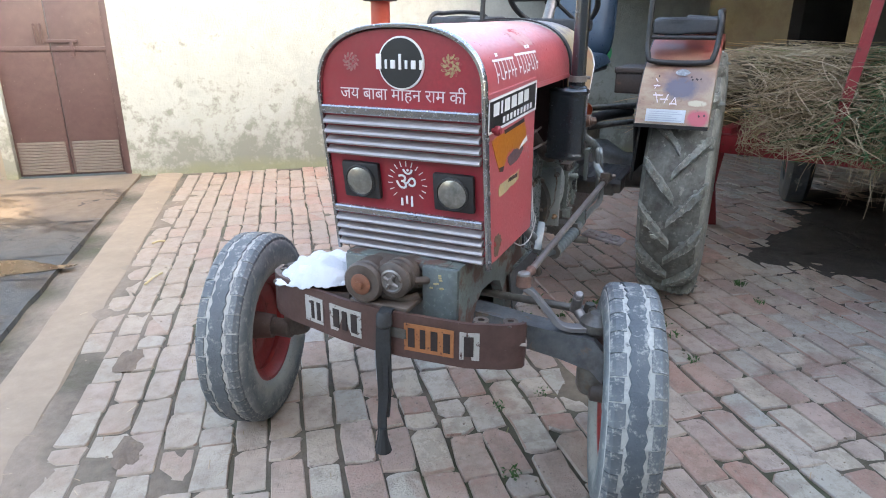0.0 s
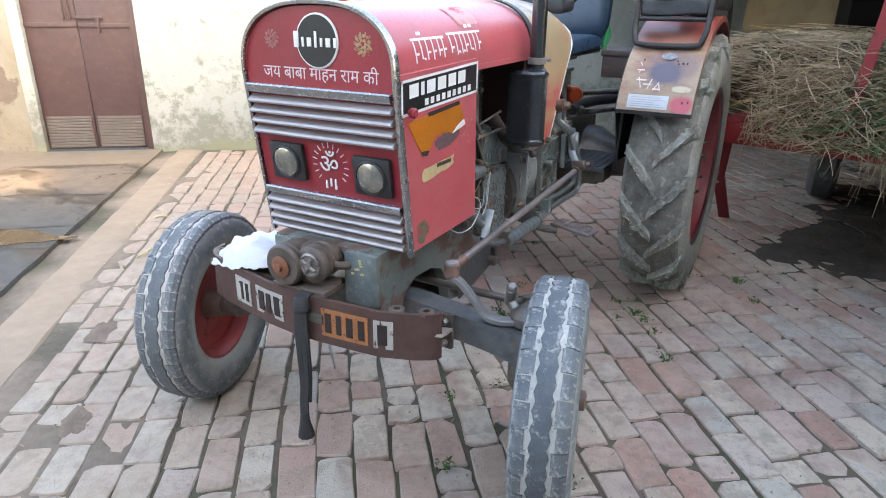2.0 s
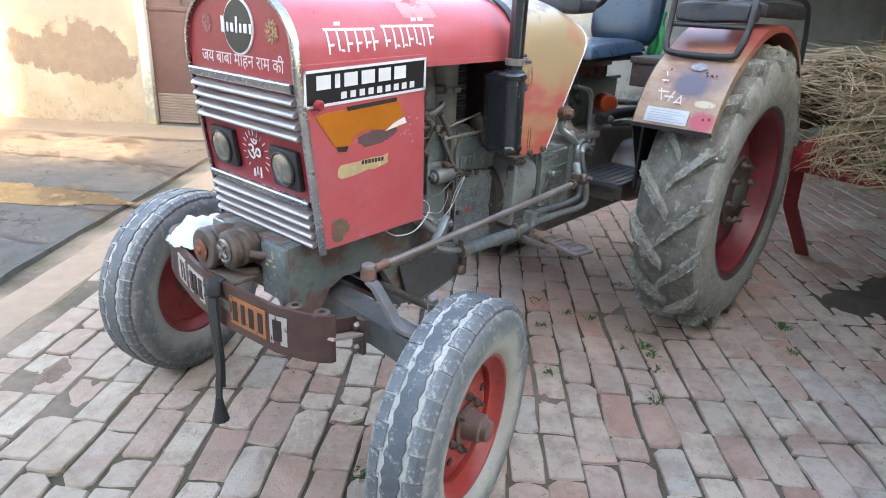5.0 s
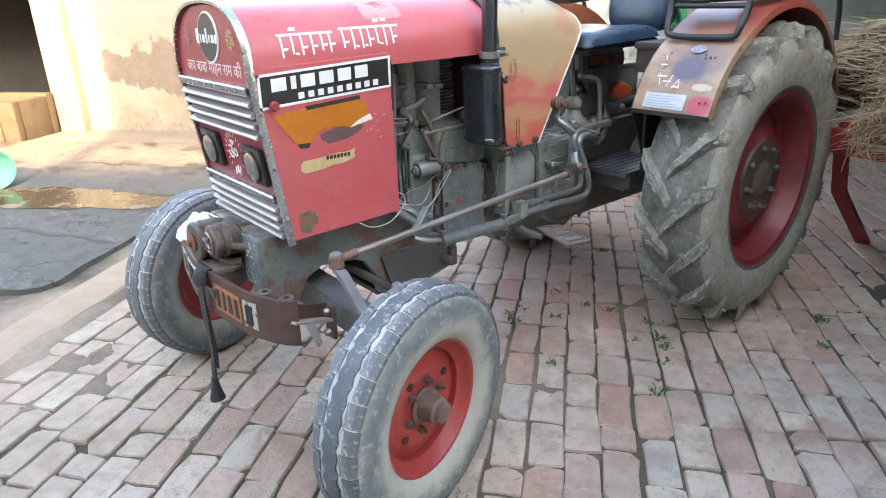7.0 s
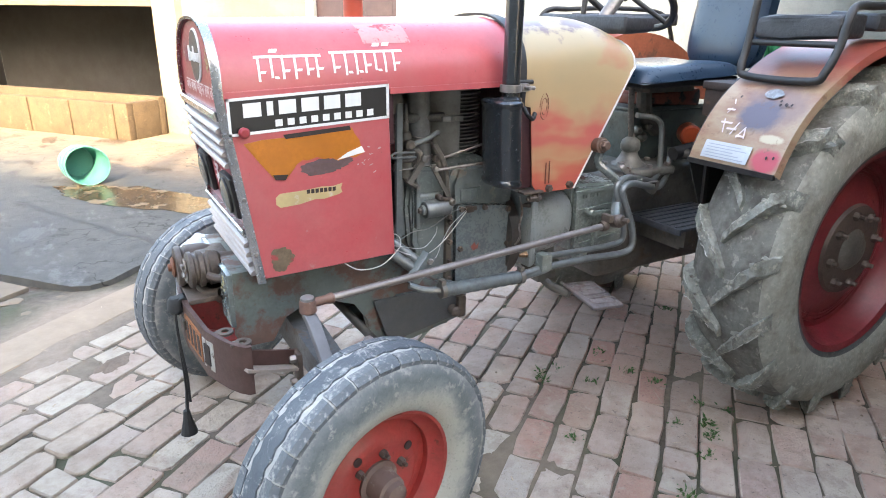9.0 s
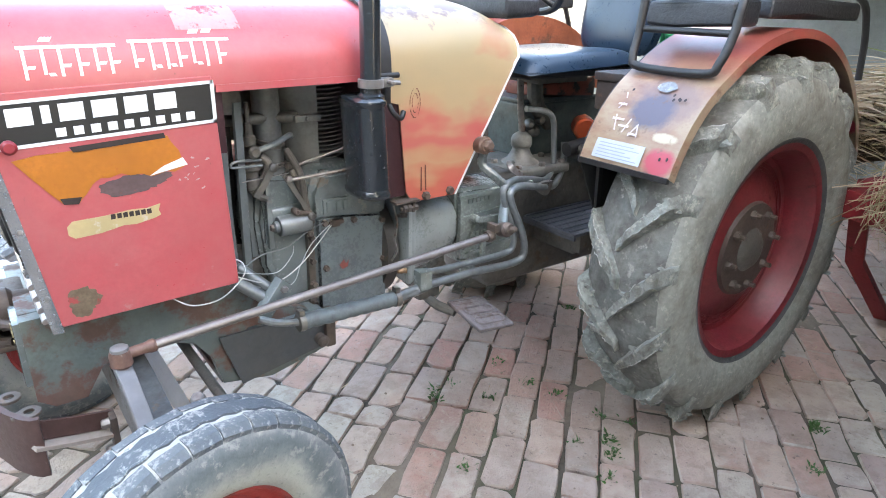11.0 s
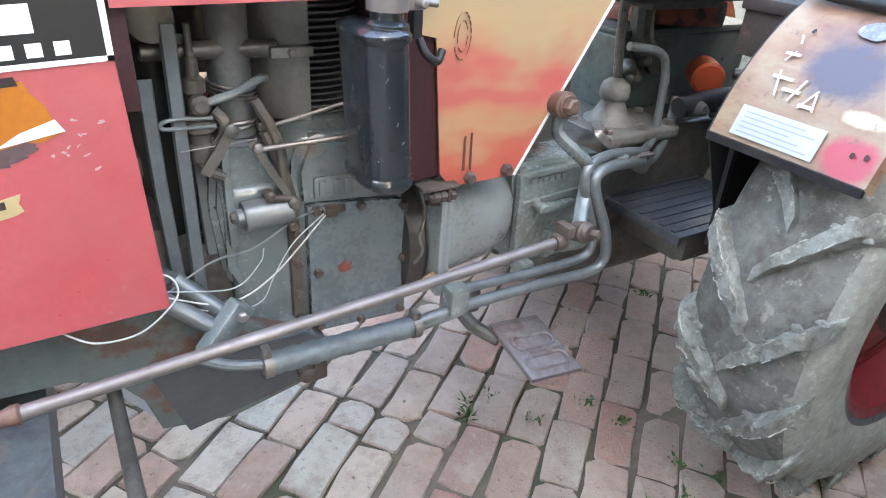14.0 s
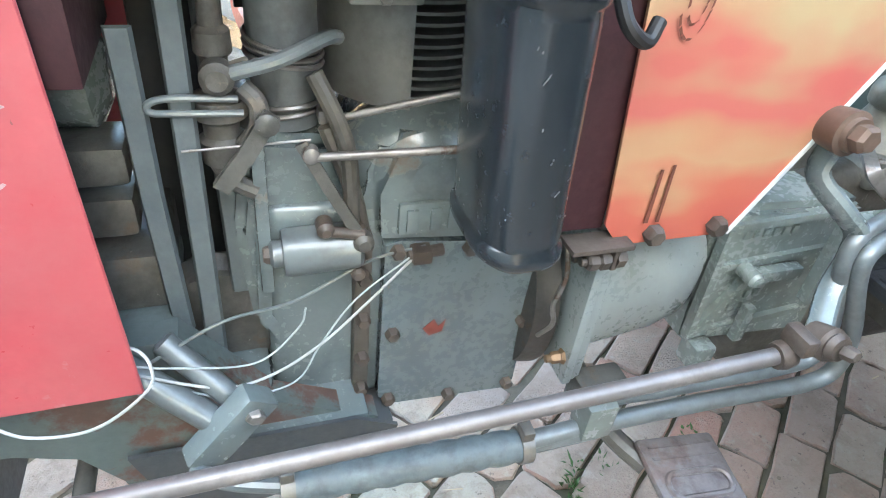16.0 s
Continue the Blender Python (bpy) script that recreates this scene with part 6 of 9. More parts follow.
def front_wheel(at, yaw, far):
    bm = bmesh.new()
    rim = [(-0.062, 0.222), (-0.060, 0.228), (-0.054, 0.226), (-0.050, 0.206), (-0.030, 0.196), (-0.018, 0.178), (0.018, 0.178), (0.030, 0.196), (0.050, 0.206), (0.054, 0.226), (0.060, 0.228), (0.062, 0.222), (0.056, 0.200), (0.034, 0.188), (0.022, 0.170), (-0.022, 0.170), (-0.034, 0.188), (-0.056, 0.200)]
    lathe(bm, rim, (0, 0, 0), (0, 1, 0), 64, loop=True)
    w = part("front_wheel", bm, RIM_RED, tractor, "front wheel with a scuffed red rim", angle=40)
    w.location = at
    w.rotation_euler = (0, 0, radians(yaw))
    w.scale = (0.972, 1.0, 0.972)
    o = -1 if not far else 1   # outward side along y
    R = 0.362
    bm = bmesh.new()
    # carcass: bead, sidewall, shoulder, tread floor
    half = [(0.052, 0.205), (0.066, 0.212), (0.078, 0.240), (0.083, 0.275), (0.081, 0.310), (0.074, 0.332), (0.066, 0.346), (0.060, 0.352), (0.040, 0.3575), (0.030, 0.3575), (0.012, 0.3575)]
    prof = [(-a, r) for a, r in half] + [(a, r) for a, r in half[::-1]]
    prof = prof + [(0.045, 0.200), (-0.045, 0.200)]
    mats = [0] * len(prof)
    for i, (a, r) in enumerate(prof):
        if r > 0.345:
            mats[i] = 1
        elif r < 0.236:
            mats[i] = 2
    lathe(bm, prof, (0, 0, 0), (0, 1, 0), 72, loop=True, mat=mats)
    tyre = part("tyre", bm, [SIDEWALL, MUD, SIDEWALL], w, "worn ribbed tyre with dried mud in its grooves", angle=60)
    # tread: centre rib and two rows of shoulder blocks
    bm = bmesh.new()
    n = 96
    rows = []
    for k in range(n):
        a = 2 * math.pi * k / n
        zig = 0.0035 * (1 if k % 2 else -1)
        e = 0.0246
        sect = [(-e + zig, 0.349), (-e + zig + 0.002, R), (0, R + 0.001), (e + zig - 0.002, R), (e + zig, 0.349)]
        rows.append([bm.verts.new((r * math.cos(a), y, r * math.sin(a))) for y, r in sect])
    for k in range(n):
        p, q = rows[k], rows[(k + 1) % n]
        for i in range(4):
            bm.faces.new((p[i], p[i + 1], q[i + 1], q[i]))
    part("centre_rib", bm, TREAD, w, angle=50)
    nb = 34
    step = 2 * math.pi / nb
    for s in (-1, 1):
        kinds = []
        for kind in range(4):
            bm = bmesh.new()
            a1 = step * random.uniform(0.91, 0.965)
            lo, hi = [], []
            for a in (0, a1):
                for y, r0, r1 in ((s * 0.0345, 0.345, R - 0.001), (s * 0.058, 0.345, R - 0.003), (s * 0.072, 0.332, 0.347)):
                    yj = y + (0.0035 * s * (1 if kind % 2 else -1) + random.uniform(-0.001, 0.001) if abs(y) < 0.04 else 0)
                    lo.append(bm.verts.new((r0 * math.cos(a), yj, r0 * math.sin(a))))
                    hi.append(bm.verts.new((r1 * math.cos(a), yj, r1 * math.sin(a))))
            for f in ((hi[0], hi[1], hi[4], hi[3]), (hi[1], hi[2], hi[5], hi[4]), (lo[0], hi[0], hi[3], lo[3]), (lo[2], lo[5], hi[5], hi[2]), (lo[0], lo[1], hi[1], hi[0]), (lo[1], lo[2], hi[2], hi[1]), (lo[3], hi[3], hi[4], lo[4]), (lo[4], hi[4], hi[5], lo[5])):
                bm.faces.new(f)
            kinds.append(part("tread_block", bm, TREAD, w, angle=30))
        for k in range(4, nb):
            kinds.append(new("tread_block", kinds[k % 4].data))
            kinds[-1].parent = w
        for k, ob in enumerate(kinds):
            ob.rotation_euler = (0, -(k + (0.25 if s > 0 else 0)) * step, 0)
    bm = bmesh.new()
    disc = [(o * 0.004, 0.172), (o * 0.006, 0.150), (o * 0.022, 0.128), (o * 0.026, 0.110), (o * 0.020, 0.095), (o * 0.018, 0.055), (o * 0.008, 0.055), (o * 0.006, 0.095), (o * 0.012, 0.110), (o * 0.010, 0.128), (o * -0.004, 0.150), (o * -0.006, 0.172)]
    lathe(bm, disc, (0, 0, 0), (0, 1, 0), 48, loop=True)
    part("disc", bm, RIM_RED, w, "dished red wheel disc", angle=50)
    bm = bmesh.new()
    hub = [(o * -0.06, 0.045), (o * 0.0, 0.052), (o * 0.022, 0.058), (o * 0.026, 0.058), (o * 0.030, 0.045), (o * 0.075, 0.040), (o * 0.080, 0.032), (o * 0.095, 0.030), (o * 0.100, 0.018)]
    lathe(bm, hub, (0, 0, 0), (0, 1, 0), 28)
    part("hub", bm, surface("dusty_rust_hub", (0.20, 0.13, 0.105), 0.25, 16, 0.6, wear=(0.35, 0.30, 0.26), wear_amount=0.4, wear_scale=25), w, "rusty wheel hub with a grease cap")
    for k in range(6):
        a = 2 * math.pi * k / 6 + 0.3
        bm = bmesh.new()
        bolt(bm, (0.078 * math.cos(a), o * 0.020, 0.078 * math.sin(a)), (0, o, 0), 0.012, 0.014)
        rod(bm, (0.078 * math.cos(a), o * 0.020, 0.078 * math.sin(a)), (0.078 * math.cos(a), o * 0.046, 0.078 * math.sin(a)), 0.006, 8)
        part("wheel_bolt", bm, RUST, w)
    bm = bmesh.new()
    for k in range(4):
        a = 2 * math.pi * k / 4 + 0.6
        lathe(bm, [(0, 0.012), (0.003, 0.0125)], (0.115 * math.cos(a), o * 0.0255, 0.115 * math.sin(a)), (0, o, 0), 14)
    islands("disc_hole", bm, INK, w)
    return w


front_wheel((0.213, -0.647, 0.344), 14.0, False)
front_wheel((0.146, 0.688, 0.344), 17.0, True)


def rear_wheel(at, o):
    bm = bmesh.new()
    rim = [(-0.150, 0.388), (-0.146, 0.396), (-0.138, 0.392), (-0.132, 0.368), (-0.09, 0.352), (-0.06, 0.335), (0.06, 0.335), (0.09, 0.352), (0.132, 0.368), (0.138, 0.392), (0.146, 0.396), (0.150, 0.388), (0.140, 0.360), (0.095, 0.344), (0.062, 0.327), (-0.062, 0.327), (-0.095, 0.344), (-0.140, 0.360)]
    lathe(bm, rim, (0, 0, 0), (0, 1, 0), 80, loop=True)
    w = part("rear_wheel", bm, RIM_MAROON, tractor, "large rear wheel with a deep maroon rim", angle=40)
    w.location = at
    w.scale = (1.0, 0.92, 1.0)
    R = 0.618
    bm = bmesh.new()
    half = [(0.135, 0.372), (0.150, 0.385), (0.157, 0.402), (0.166, 0.430), (0.172, 0.480), (0.168, 0.530), (0.156, 0.568), (0.142, 0.588), (0.10, 0.606), (0.05, 0.615)]
    prof = [(-a, r) for a, r in half] + [(0, R)] + [(a, r) for a, r in half[::-1]] + [(0.12, 0.365), (-0.12, 0.365)]
    wall = [1 if min(p[1], q[1]) < 0.40 else 2 if min(p[1], q[1]) > 0.58 else 0 for p, q in zip(prof, prof[1:] + prof[:1])]
    lathe(bm, prof, (0, 0, 0), (0, 1, 0), 96, loop=True, mat=wall)
    tyre = part("tyre", bm, [REAR_TYRE, DARK_WALL, TREAD_FLOOR], w, "large tractor tyre caked with dried grey mud", angle=60)
    # worn bar lugs, torn towards the shoulder
    n = 17
    random.seed(21)
    for s in (-1, 1):
        for k in range(n):
            a0 = 2 * math.pi * (k + (0.5 if s > 0 else 0)) / n
            bm = bmesh.new()
            rows = []
            for i in range(15):
                q = i / 14
                y = s * (-0.012 + 0.176 * q)
                ay = abs(y) if q > 0.07 else 0.0
                base = R - 0.006 - 0.9 * max(0, ay - 0.02) ** 2 - 5.5 * max(0, ay - 0.12) ** 2 * 4
                h = (0.032 + 0.024 * q) * (0.95 + 0.3 * noise.noise(Vector((k * 3.1, q * 9, s)))) if q < 0.97 else 0.012
                adv = -0.30 * q ** 0.9
                wd = (0.024 + 0.014 * q) * (1 + 0.35 * noise.noise(Vector((k * 1.7, q * 7, s * 3))))
                row = []
                for c, (dx, dr) in enumerate(((-wd * 0.98, -0.012), (-wd * 0.80, h * 0.5), (-wd * 0.70, h), (0.0, h * 0.96), (wd * 0.62, h * 0.92), (wd * 0.78, h * 0.45), (wd * 1.0, -0.012))):
                    rag = Vector((k * 2.3 + c * 1.9, q * 17, s * 2 + c))
                    r = base + dr + ((0.002 + 0.009 * q) * noise.noise(rag) if 0 < c < 6 else 0)
                    a = a0 + adv + (dx + (0.002 + 0.008 * q) * noise.noise(rag + Vector((7, 0, 0)))) / R
                    row.append(bm.verts.new((r * math.cos(a), y, r * math.sin(a))))
                rows.append(row)
            for p, q in zip(rows, rows[1:]):
                for i in range(6):
                    bm.faces.new((p[i], p[i + 1], q[i + 1], q[i]))
            bm.faces.new(rows[0])
            bm.faces.new(rows[-1][::-1])
            part("lug", bm, LUG, w, angle=30)
    # torn scraps and mud along the lug shoulders
    bm = bmesh.new()
    for k in range(340):
        q = random.uniform(0.35, 0.98)
        s = random.choice((-1, 1))
        a = 2 * math.pi * (random.randrange(n) + (0.5 if s > 0 else 0)) / n - 0.30 * q ** 0.9 + random.choice((-1, 1)) * random.uniform(0.2, 1.0) * (0.024 + 0.014 * q) / R
        y = s * (-0.012 + 0.176 * q)
        r = R - 0.006 - 0.9 * max(0, abs(y) - 0.02) ** 2 - 22 * max(0, abs(y) - 0.12) ** 2 + random.uniform(0.004, 0.04)
        size = random.uniform(0.004, 0.012)
        vs = bmesh.ops.create_icosphere(bm, subdivisions=1, radius=1)["verts"]
        for v in vs:
            c = Vector((v.co.x * size * 0.8, v.co.y * size * random.uniform(1.0, 2.6), v.co.z * size * random.uniform(0.6, 1.4)))
            v.co = Matrix.Rotation(-a, 3, "Y") @ (c + Vector((r, 0, 0))) + Vector((0, y, 0))
    part("rubber_scrap", bm, LUG, w, "torn scraps of rubber and mud")["kind"] = "stuff"
    bm = bmesh.new()
    # pale mud lines along the lugs' top edges
    for s in (-1, 1):
        for k in range(n):
            for c in (-0.70, 0.62):
                pts = []
                for i in range(8, 55):
                    q = i / 56
                    ay = abs(-0.012 + 0.176 * q)
                    base = R - 0.006 - 0.9 * max(0, ay - 0.02) ** 2 - 22 * max(0, ay - 0.12) ** 2
                    j = noise.noise(Vector((k * 2.3 + c * 5, q * 46, s)))
                    if j < -0.22 or noise.noise(Vector((k * 1.1, q * 7 + c, s))) < -0.15:
                        if len(pts) > 3:
                            tube(bm, pts, 0.0015, 5, 1)
                        pts = []
                        continue
                    a = 2 * math.pi * (k + (0.5 if s > 0 else 0)) / n - 0.30 * q ** 0.9 + ((0.024 + 0.014 * q) * (1 + 0.35 * noise.noise(Vector((k * 1.7, q * 7, s * 3)))) * c + 0.006 * j) / R
                    r = base + (0.032 + 0.024 * q) * (0.95 + 0.3 * noise.noise(Vector((k * 3.1, q * 9, s)))) * 0.95 + 0.004 * j
                    pts.append((r * math.cos(a), s * (-0.012 + 0.176 * q), r * math.sin(a)))
                if len(pts) > 3:
                    tube(bm, pts, 0.0015, 5, 1)
    ob = part("caked_mud", bm, MUD, w, "flaking dried mud")
    ob["kind"] = "stuff"
    bm = bmesh.new()
    disc = [(o * 0.040, 0.336), (o * 0.030, 0.325), (o * 0.026, 0.295), (o * 0.040, 0.245), (o * 0.066, 0.190), (o * 0.078, 0.150), (o * 0.080, 0.05), (o * 0.070, 0.05), (o * 0.068, 0.152), (o * 0.056, 0.193), (o * 0.030, 0.250), (o * 0.016, 0.302), (o * 0.020, 0.335)]
    lathe(bm, disc, (0, 0, 0), (0, 1, 0), 64, loop=True)
    dsc = part("disc", bm, RIM_MAROON, w, "dished maroon wheel disc", angle=40)
    for r, y in ((0.272, 0.032), (0.288, 0.028), (0.304, 0.028)):
        bm = bmesh.new()
        lathe(bm, [(o * (y - 0.006), r - 0.004), (o * (y + 0.005), r - 0.002), (o * (y + 0.005), r + 0.002), (o * (y - 0.004), r + 0.004)], (0, 0, 0), (0, 1, 0), 64, loop=True)
        part("ridge", bm, RIM_MAROON, dsc)
    bm = bmesh.new()
    lathe(bm, [(o * -0.2, 0.10), (o * 0.07, 0.10), (o * 0.095, 0.075), (o * 0.112, 0.055), (o * 0.118, 0.03)], (0, 0, 0), (0, 1, 0), 32)
    part("hub", bm, IRON_DARK, w, "greasy dark hub")
    bm = bmesh.new()
    lathe(bm, [(o * 0.074, 0.172), (o * 0.088, 0.166), (o * 0.092, 0.10), (o * 0.090, 0.06)], (0, 0, 0), (0, 1, 0), 40)
    part("hub_flange", bm, surface("dusty_brown_flange", (0.12, 0.085, 0.07), 0.3, 9, 0.6, wear=(0.2, 0.13, 0.10), wear_amount=0.4, grime=0.5) if "dusty_brown_flange" not in bpy.data.materials else bpy.data.materials["dusty_brown_flange"], w, "dusty brown hub flange")
    for k in range(8):
        a = 2 * math.pi * k / 8 + 0.2
        bm = bmesh.new()
        bolt(bm, (0.135 * math.cos(a), o * 0.088, 0.135 * math.sin(a)), (0, o, 0), 0.017, 0.02)
        rod(bm, (0.135 * math.cos(a), o * 0.088, 0.135 * math.sin(a)), (0.135 * math.cos(a), o * 0.128, 0.135 * math.sin(a)), 0.009, 8)
        part("wheel_bolt", bm, RUST, w)
    return w


rear_wheel((2.10, -0.625, 0.65), -1)
rear_wheel((2.10, 0.625, 0.65), 1)

# ---- tractor: rear ----
FC = Vector((2.10, 0, 0.65))


def fenders():
    for s in (-1, 1):
        y0, y1 = s * 0.425, s * 0.738
        bm = bmesh.new()

        def top(i, j):
            a = radians(150.5 - 128 * i)
            r = 0.700 + 0.03 * math.sin(math.pi * min(1, i * 1.2))
            # the front face is nearly flat
            if i < 0.22:
                r += 0.012 * math.sin(math.pi * i / 0.22)
            return Vector((FC.x + r * math.cos(a), y0 + (y1 - y0) * j, FC.z + r * math.sin(a)))
        grid_sheet(bm, top, 40, 8)
        # turned-down outer lip
        def lip(i, j):
            p = top(i, 1.0)
            c = Vector((FC.x, p.y, FC.z))
            return p + (c - p).normalized() * 0.028 * j + Vector((0, s * 0.004, 0)) * math.sin(j * 1.57)
        grid_sheet(bm, lip, 40, 2)
        bmesh.ops.remove_doubles(bm, verts=bm.verts, dist=0.0005)
        thick(bm, 0.004)
        f = part("fender", bm, FENDER, tractor, "rear fender with weathered orange and rusty paint", angle=50)
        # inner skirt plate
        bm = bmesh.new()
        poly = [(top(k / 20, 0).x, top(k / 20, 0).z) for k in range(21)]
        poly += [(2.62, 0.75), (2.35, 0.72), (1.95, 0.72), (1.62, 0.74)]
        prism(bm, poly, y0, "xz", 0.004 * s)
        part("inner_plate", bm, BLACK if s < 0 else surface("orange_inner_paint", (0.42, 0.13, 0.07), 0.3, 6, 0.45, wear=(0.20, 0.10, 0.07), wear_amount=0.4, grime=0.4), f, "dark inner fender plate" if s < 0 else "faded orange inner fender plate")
        # front lip edge
        bm = bmesh.new()
        sweep(bm, [top(0, 0) + Vector((0, 0, -0.006)), top(0, 1) + Vector((0, 0, -0.006))], [(-0.006, -0.008), (0.006, -0.008), (0.006, 0.008), (-0.006, 0.008)])
        part("front_edge", bm, BLACK, f)
        # tube guard standing off the fender face
        bm = bmesh.new()
        bx, bz = 1.675, 1.258
        ya, yb = s * 0.420, s * 0.725
        path = [(bx + 0.085, ya, 1.85), (bx + 0.055, ya, 1.55), (bx + 0.035, ya, 1.36), (bx + 0.006, ya + s * 0.010, bz + 0.03), (bx, ya + s * 0.045, bz), (bx, yb - s * 0.045, bz), (bx + 0.006, yb - s * 0.010, bz + 0.03), (bx + 0.035, yb, 1.36), (bx + 0.055, yb, 1.44), (bx + 0.10, yb - s * 0.01, 1.475), (bx + 0.2, yb - s * 0.01, 1.478)]
        tube(bm, path, 0.0125, 12, 5)
        g = part("tube_guard", bm, BLACK, tractor, "black bent tube guard on the fender")
        bm = bmesh.new()
        rod(bm, (bx + 0.045, ya, 1.365), (bx + 0.045, yb, 1.365), 0.010)
        part("guard_bar", bm, BLACK, g)
        bm = bmesh.new()
        tube(bm, [(bx + 0.2, yb - s * 0.01, 1.478), (2.2, yb - s * 0.01, 1.49), (2.52, yb - s * 0.02, 1.47), (2.62, yb - s * 0.02, 1.36), (2.66, yb - s * 0.02, 1.20)], 0.012)
        part("guard_rail", bm, BLACK, g)
        # padded cushions carried by the guard
        for lo, hi in (((1.715, s * 0.432, 1.378), (1.855, s * 0.715, 1.452)), ((1.90, s * 0.56, 1.405), (2.50, s * 0.72, 1.462))):
            bm = bmesh.new()
            lo, hi = (lo[0], min(lo[1], hi[1]), lo[2]), (hi[0], max(s * 0.432 if lo[0] < 1.8 else s * 0.56, s * 0.715), hi[2])
            box(bm, lo, hi, 0.018, seg=3)
            bmesh.ops.subdivide_edges(bm, edges=bm.edges[:], cuts=2)
            for v in bm.verts:
                v.co.z += 0.012 * noise.noise(v.co * 9)
                v.co.x += 0.008 * noise.noise(v.co * 14 + Vector((5, 0, 0)))
            part("fender_cushion", bm, DARK_VINYL, tractor, "torn dark blue fender cushion")
        if s < 0:
            # paper notice and hand-painted bars on the front face
            def on(i, j, off):
                p = top(i, j)
                return p + (p - Vector((FC.x, p.y, FC.z))).normalized() * off

            def patch(i0, i1, j0, j1, mt, name, off=0.0052, lab="", shear=0.0):
                bm = bmesh.new()
                grid_sheet(bm, lambda a, b: on(i0 + (i1 - i0) * a, j0 + (j1 - j0) * b + shear * a, off), 4, 8)
                return part(name, bm, mt, f, lab)

            def blob(ci, cj, ri, rj, mt, name, off):
                bm = bmesh.new()
                mid, ring = bm.verts.new(on(ci, cj, off)), []
                for k in range(28):
                    a = 2 * math.pi * k / 28
                    e = 1 + 0.12 * noise.noise(Vector((math.cos(a) * 2 + ci * 50, math.sin(a) * 2, cj * 30)))
                    ring.append(bm.verts.new(on(ci + ri * e * math.cos(a), cj + rj * e * math.sin(a), off)))
                for k in range(28):
                    bm.faces.new((mid, ring[k], ring[(k + 1) % 28]))
                return part(name, bm, mt, f)
            patch(0.007, 0.043, 0.14, 0.68, PAPER, "paper_notice", 0.0052, "white paper notice with unreadable lines")
            grey = surface("grey_print", (0.42, 0.47, 0.54), 0.1, 30, 0.6)
            for k in range(5):
                patch(0.011 + 0.006 * k, 0.0128 + 0.006 * k, 0.18, 0.64 - 0.07 * (k % 3), grey, "print_bar", 0.0058)
            blob(0.165, 0.55, 0.013, 0.10, surface("grey_rubbed_sticker", (0.30, 0.33, 0.36), 0.5, 60, 0.5, wear=(0.42, 0.43, 0.44), wear_amount=0.35, wear_scale=45), "rubbed_sticker", 0.0054)
            for i0, i1, j0, j1, sh in ((0.062, 0.092, 0.27, 0.29, -0.05), (0.082, 0.086, 0.20, 0.34, 0), (0.060, 0.088, 0.36, 0.38, 0.04), (0.070, 0.074, 0.30, 0.42, 0), (0.056, 0.080, 0.44, 0.46, 0.06), (0.058, 0.062, 0.44, 0.54, 0), (0.056, 0.076, 0.53, 0.55, -0.03), (0.104, 0.118, 0.20, 0.215, 0.03), (0.112, 0.116, 0.18, 0.28, 0), (0.128, 0.140, 0.22, 0.24, -0.03)):
                patch(i0, i1, j0, j1 - 0.006, FADED_WHITE, "paint_stroke", 0.0058, shear=sh)
            for i0, j0 in ((0.138, 0.70), (0.141, 0.75), (0.139, 0.765), (0.141, 0.81), (0.148, 0.68), (0.148, 0.235), (0.028, 0.86), (0.03, 0.93)):
                blob(i0, j0, 0.0035, 0.012, INK, "hole_mark", 0.0058)
            bm = bmesh.new()
            sweep(bm, [Vector((1.575, -0.437, 0.985)), Vector((1.622, -0.415, 0.705))], [(-0.016, -0.005), (0.016, -0.005), (0.016, 0.005), (-0.016, 0.005)], up=Vector((0.3, -1, 0)))
            box(bm, (1.54, -0.46, 0.985), (1.66, -0.43, 1.0), 0.004)
            part("fender_strut", bm, BLACK, f)


fenders()


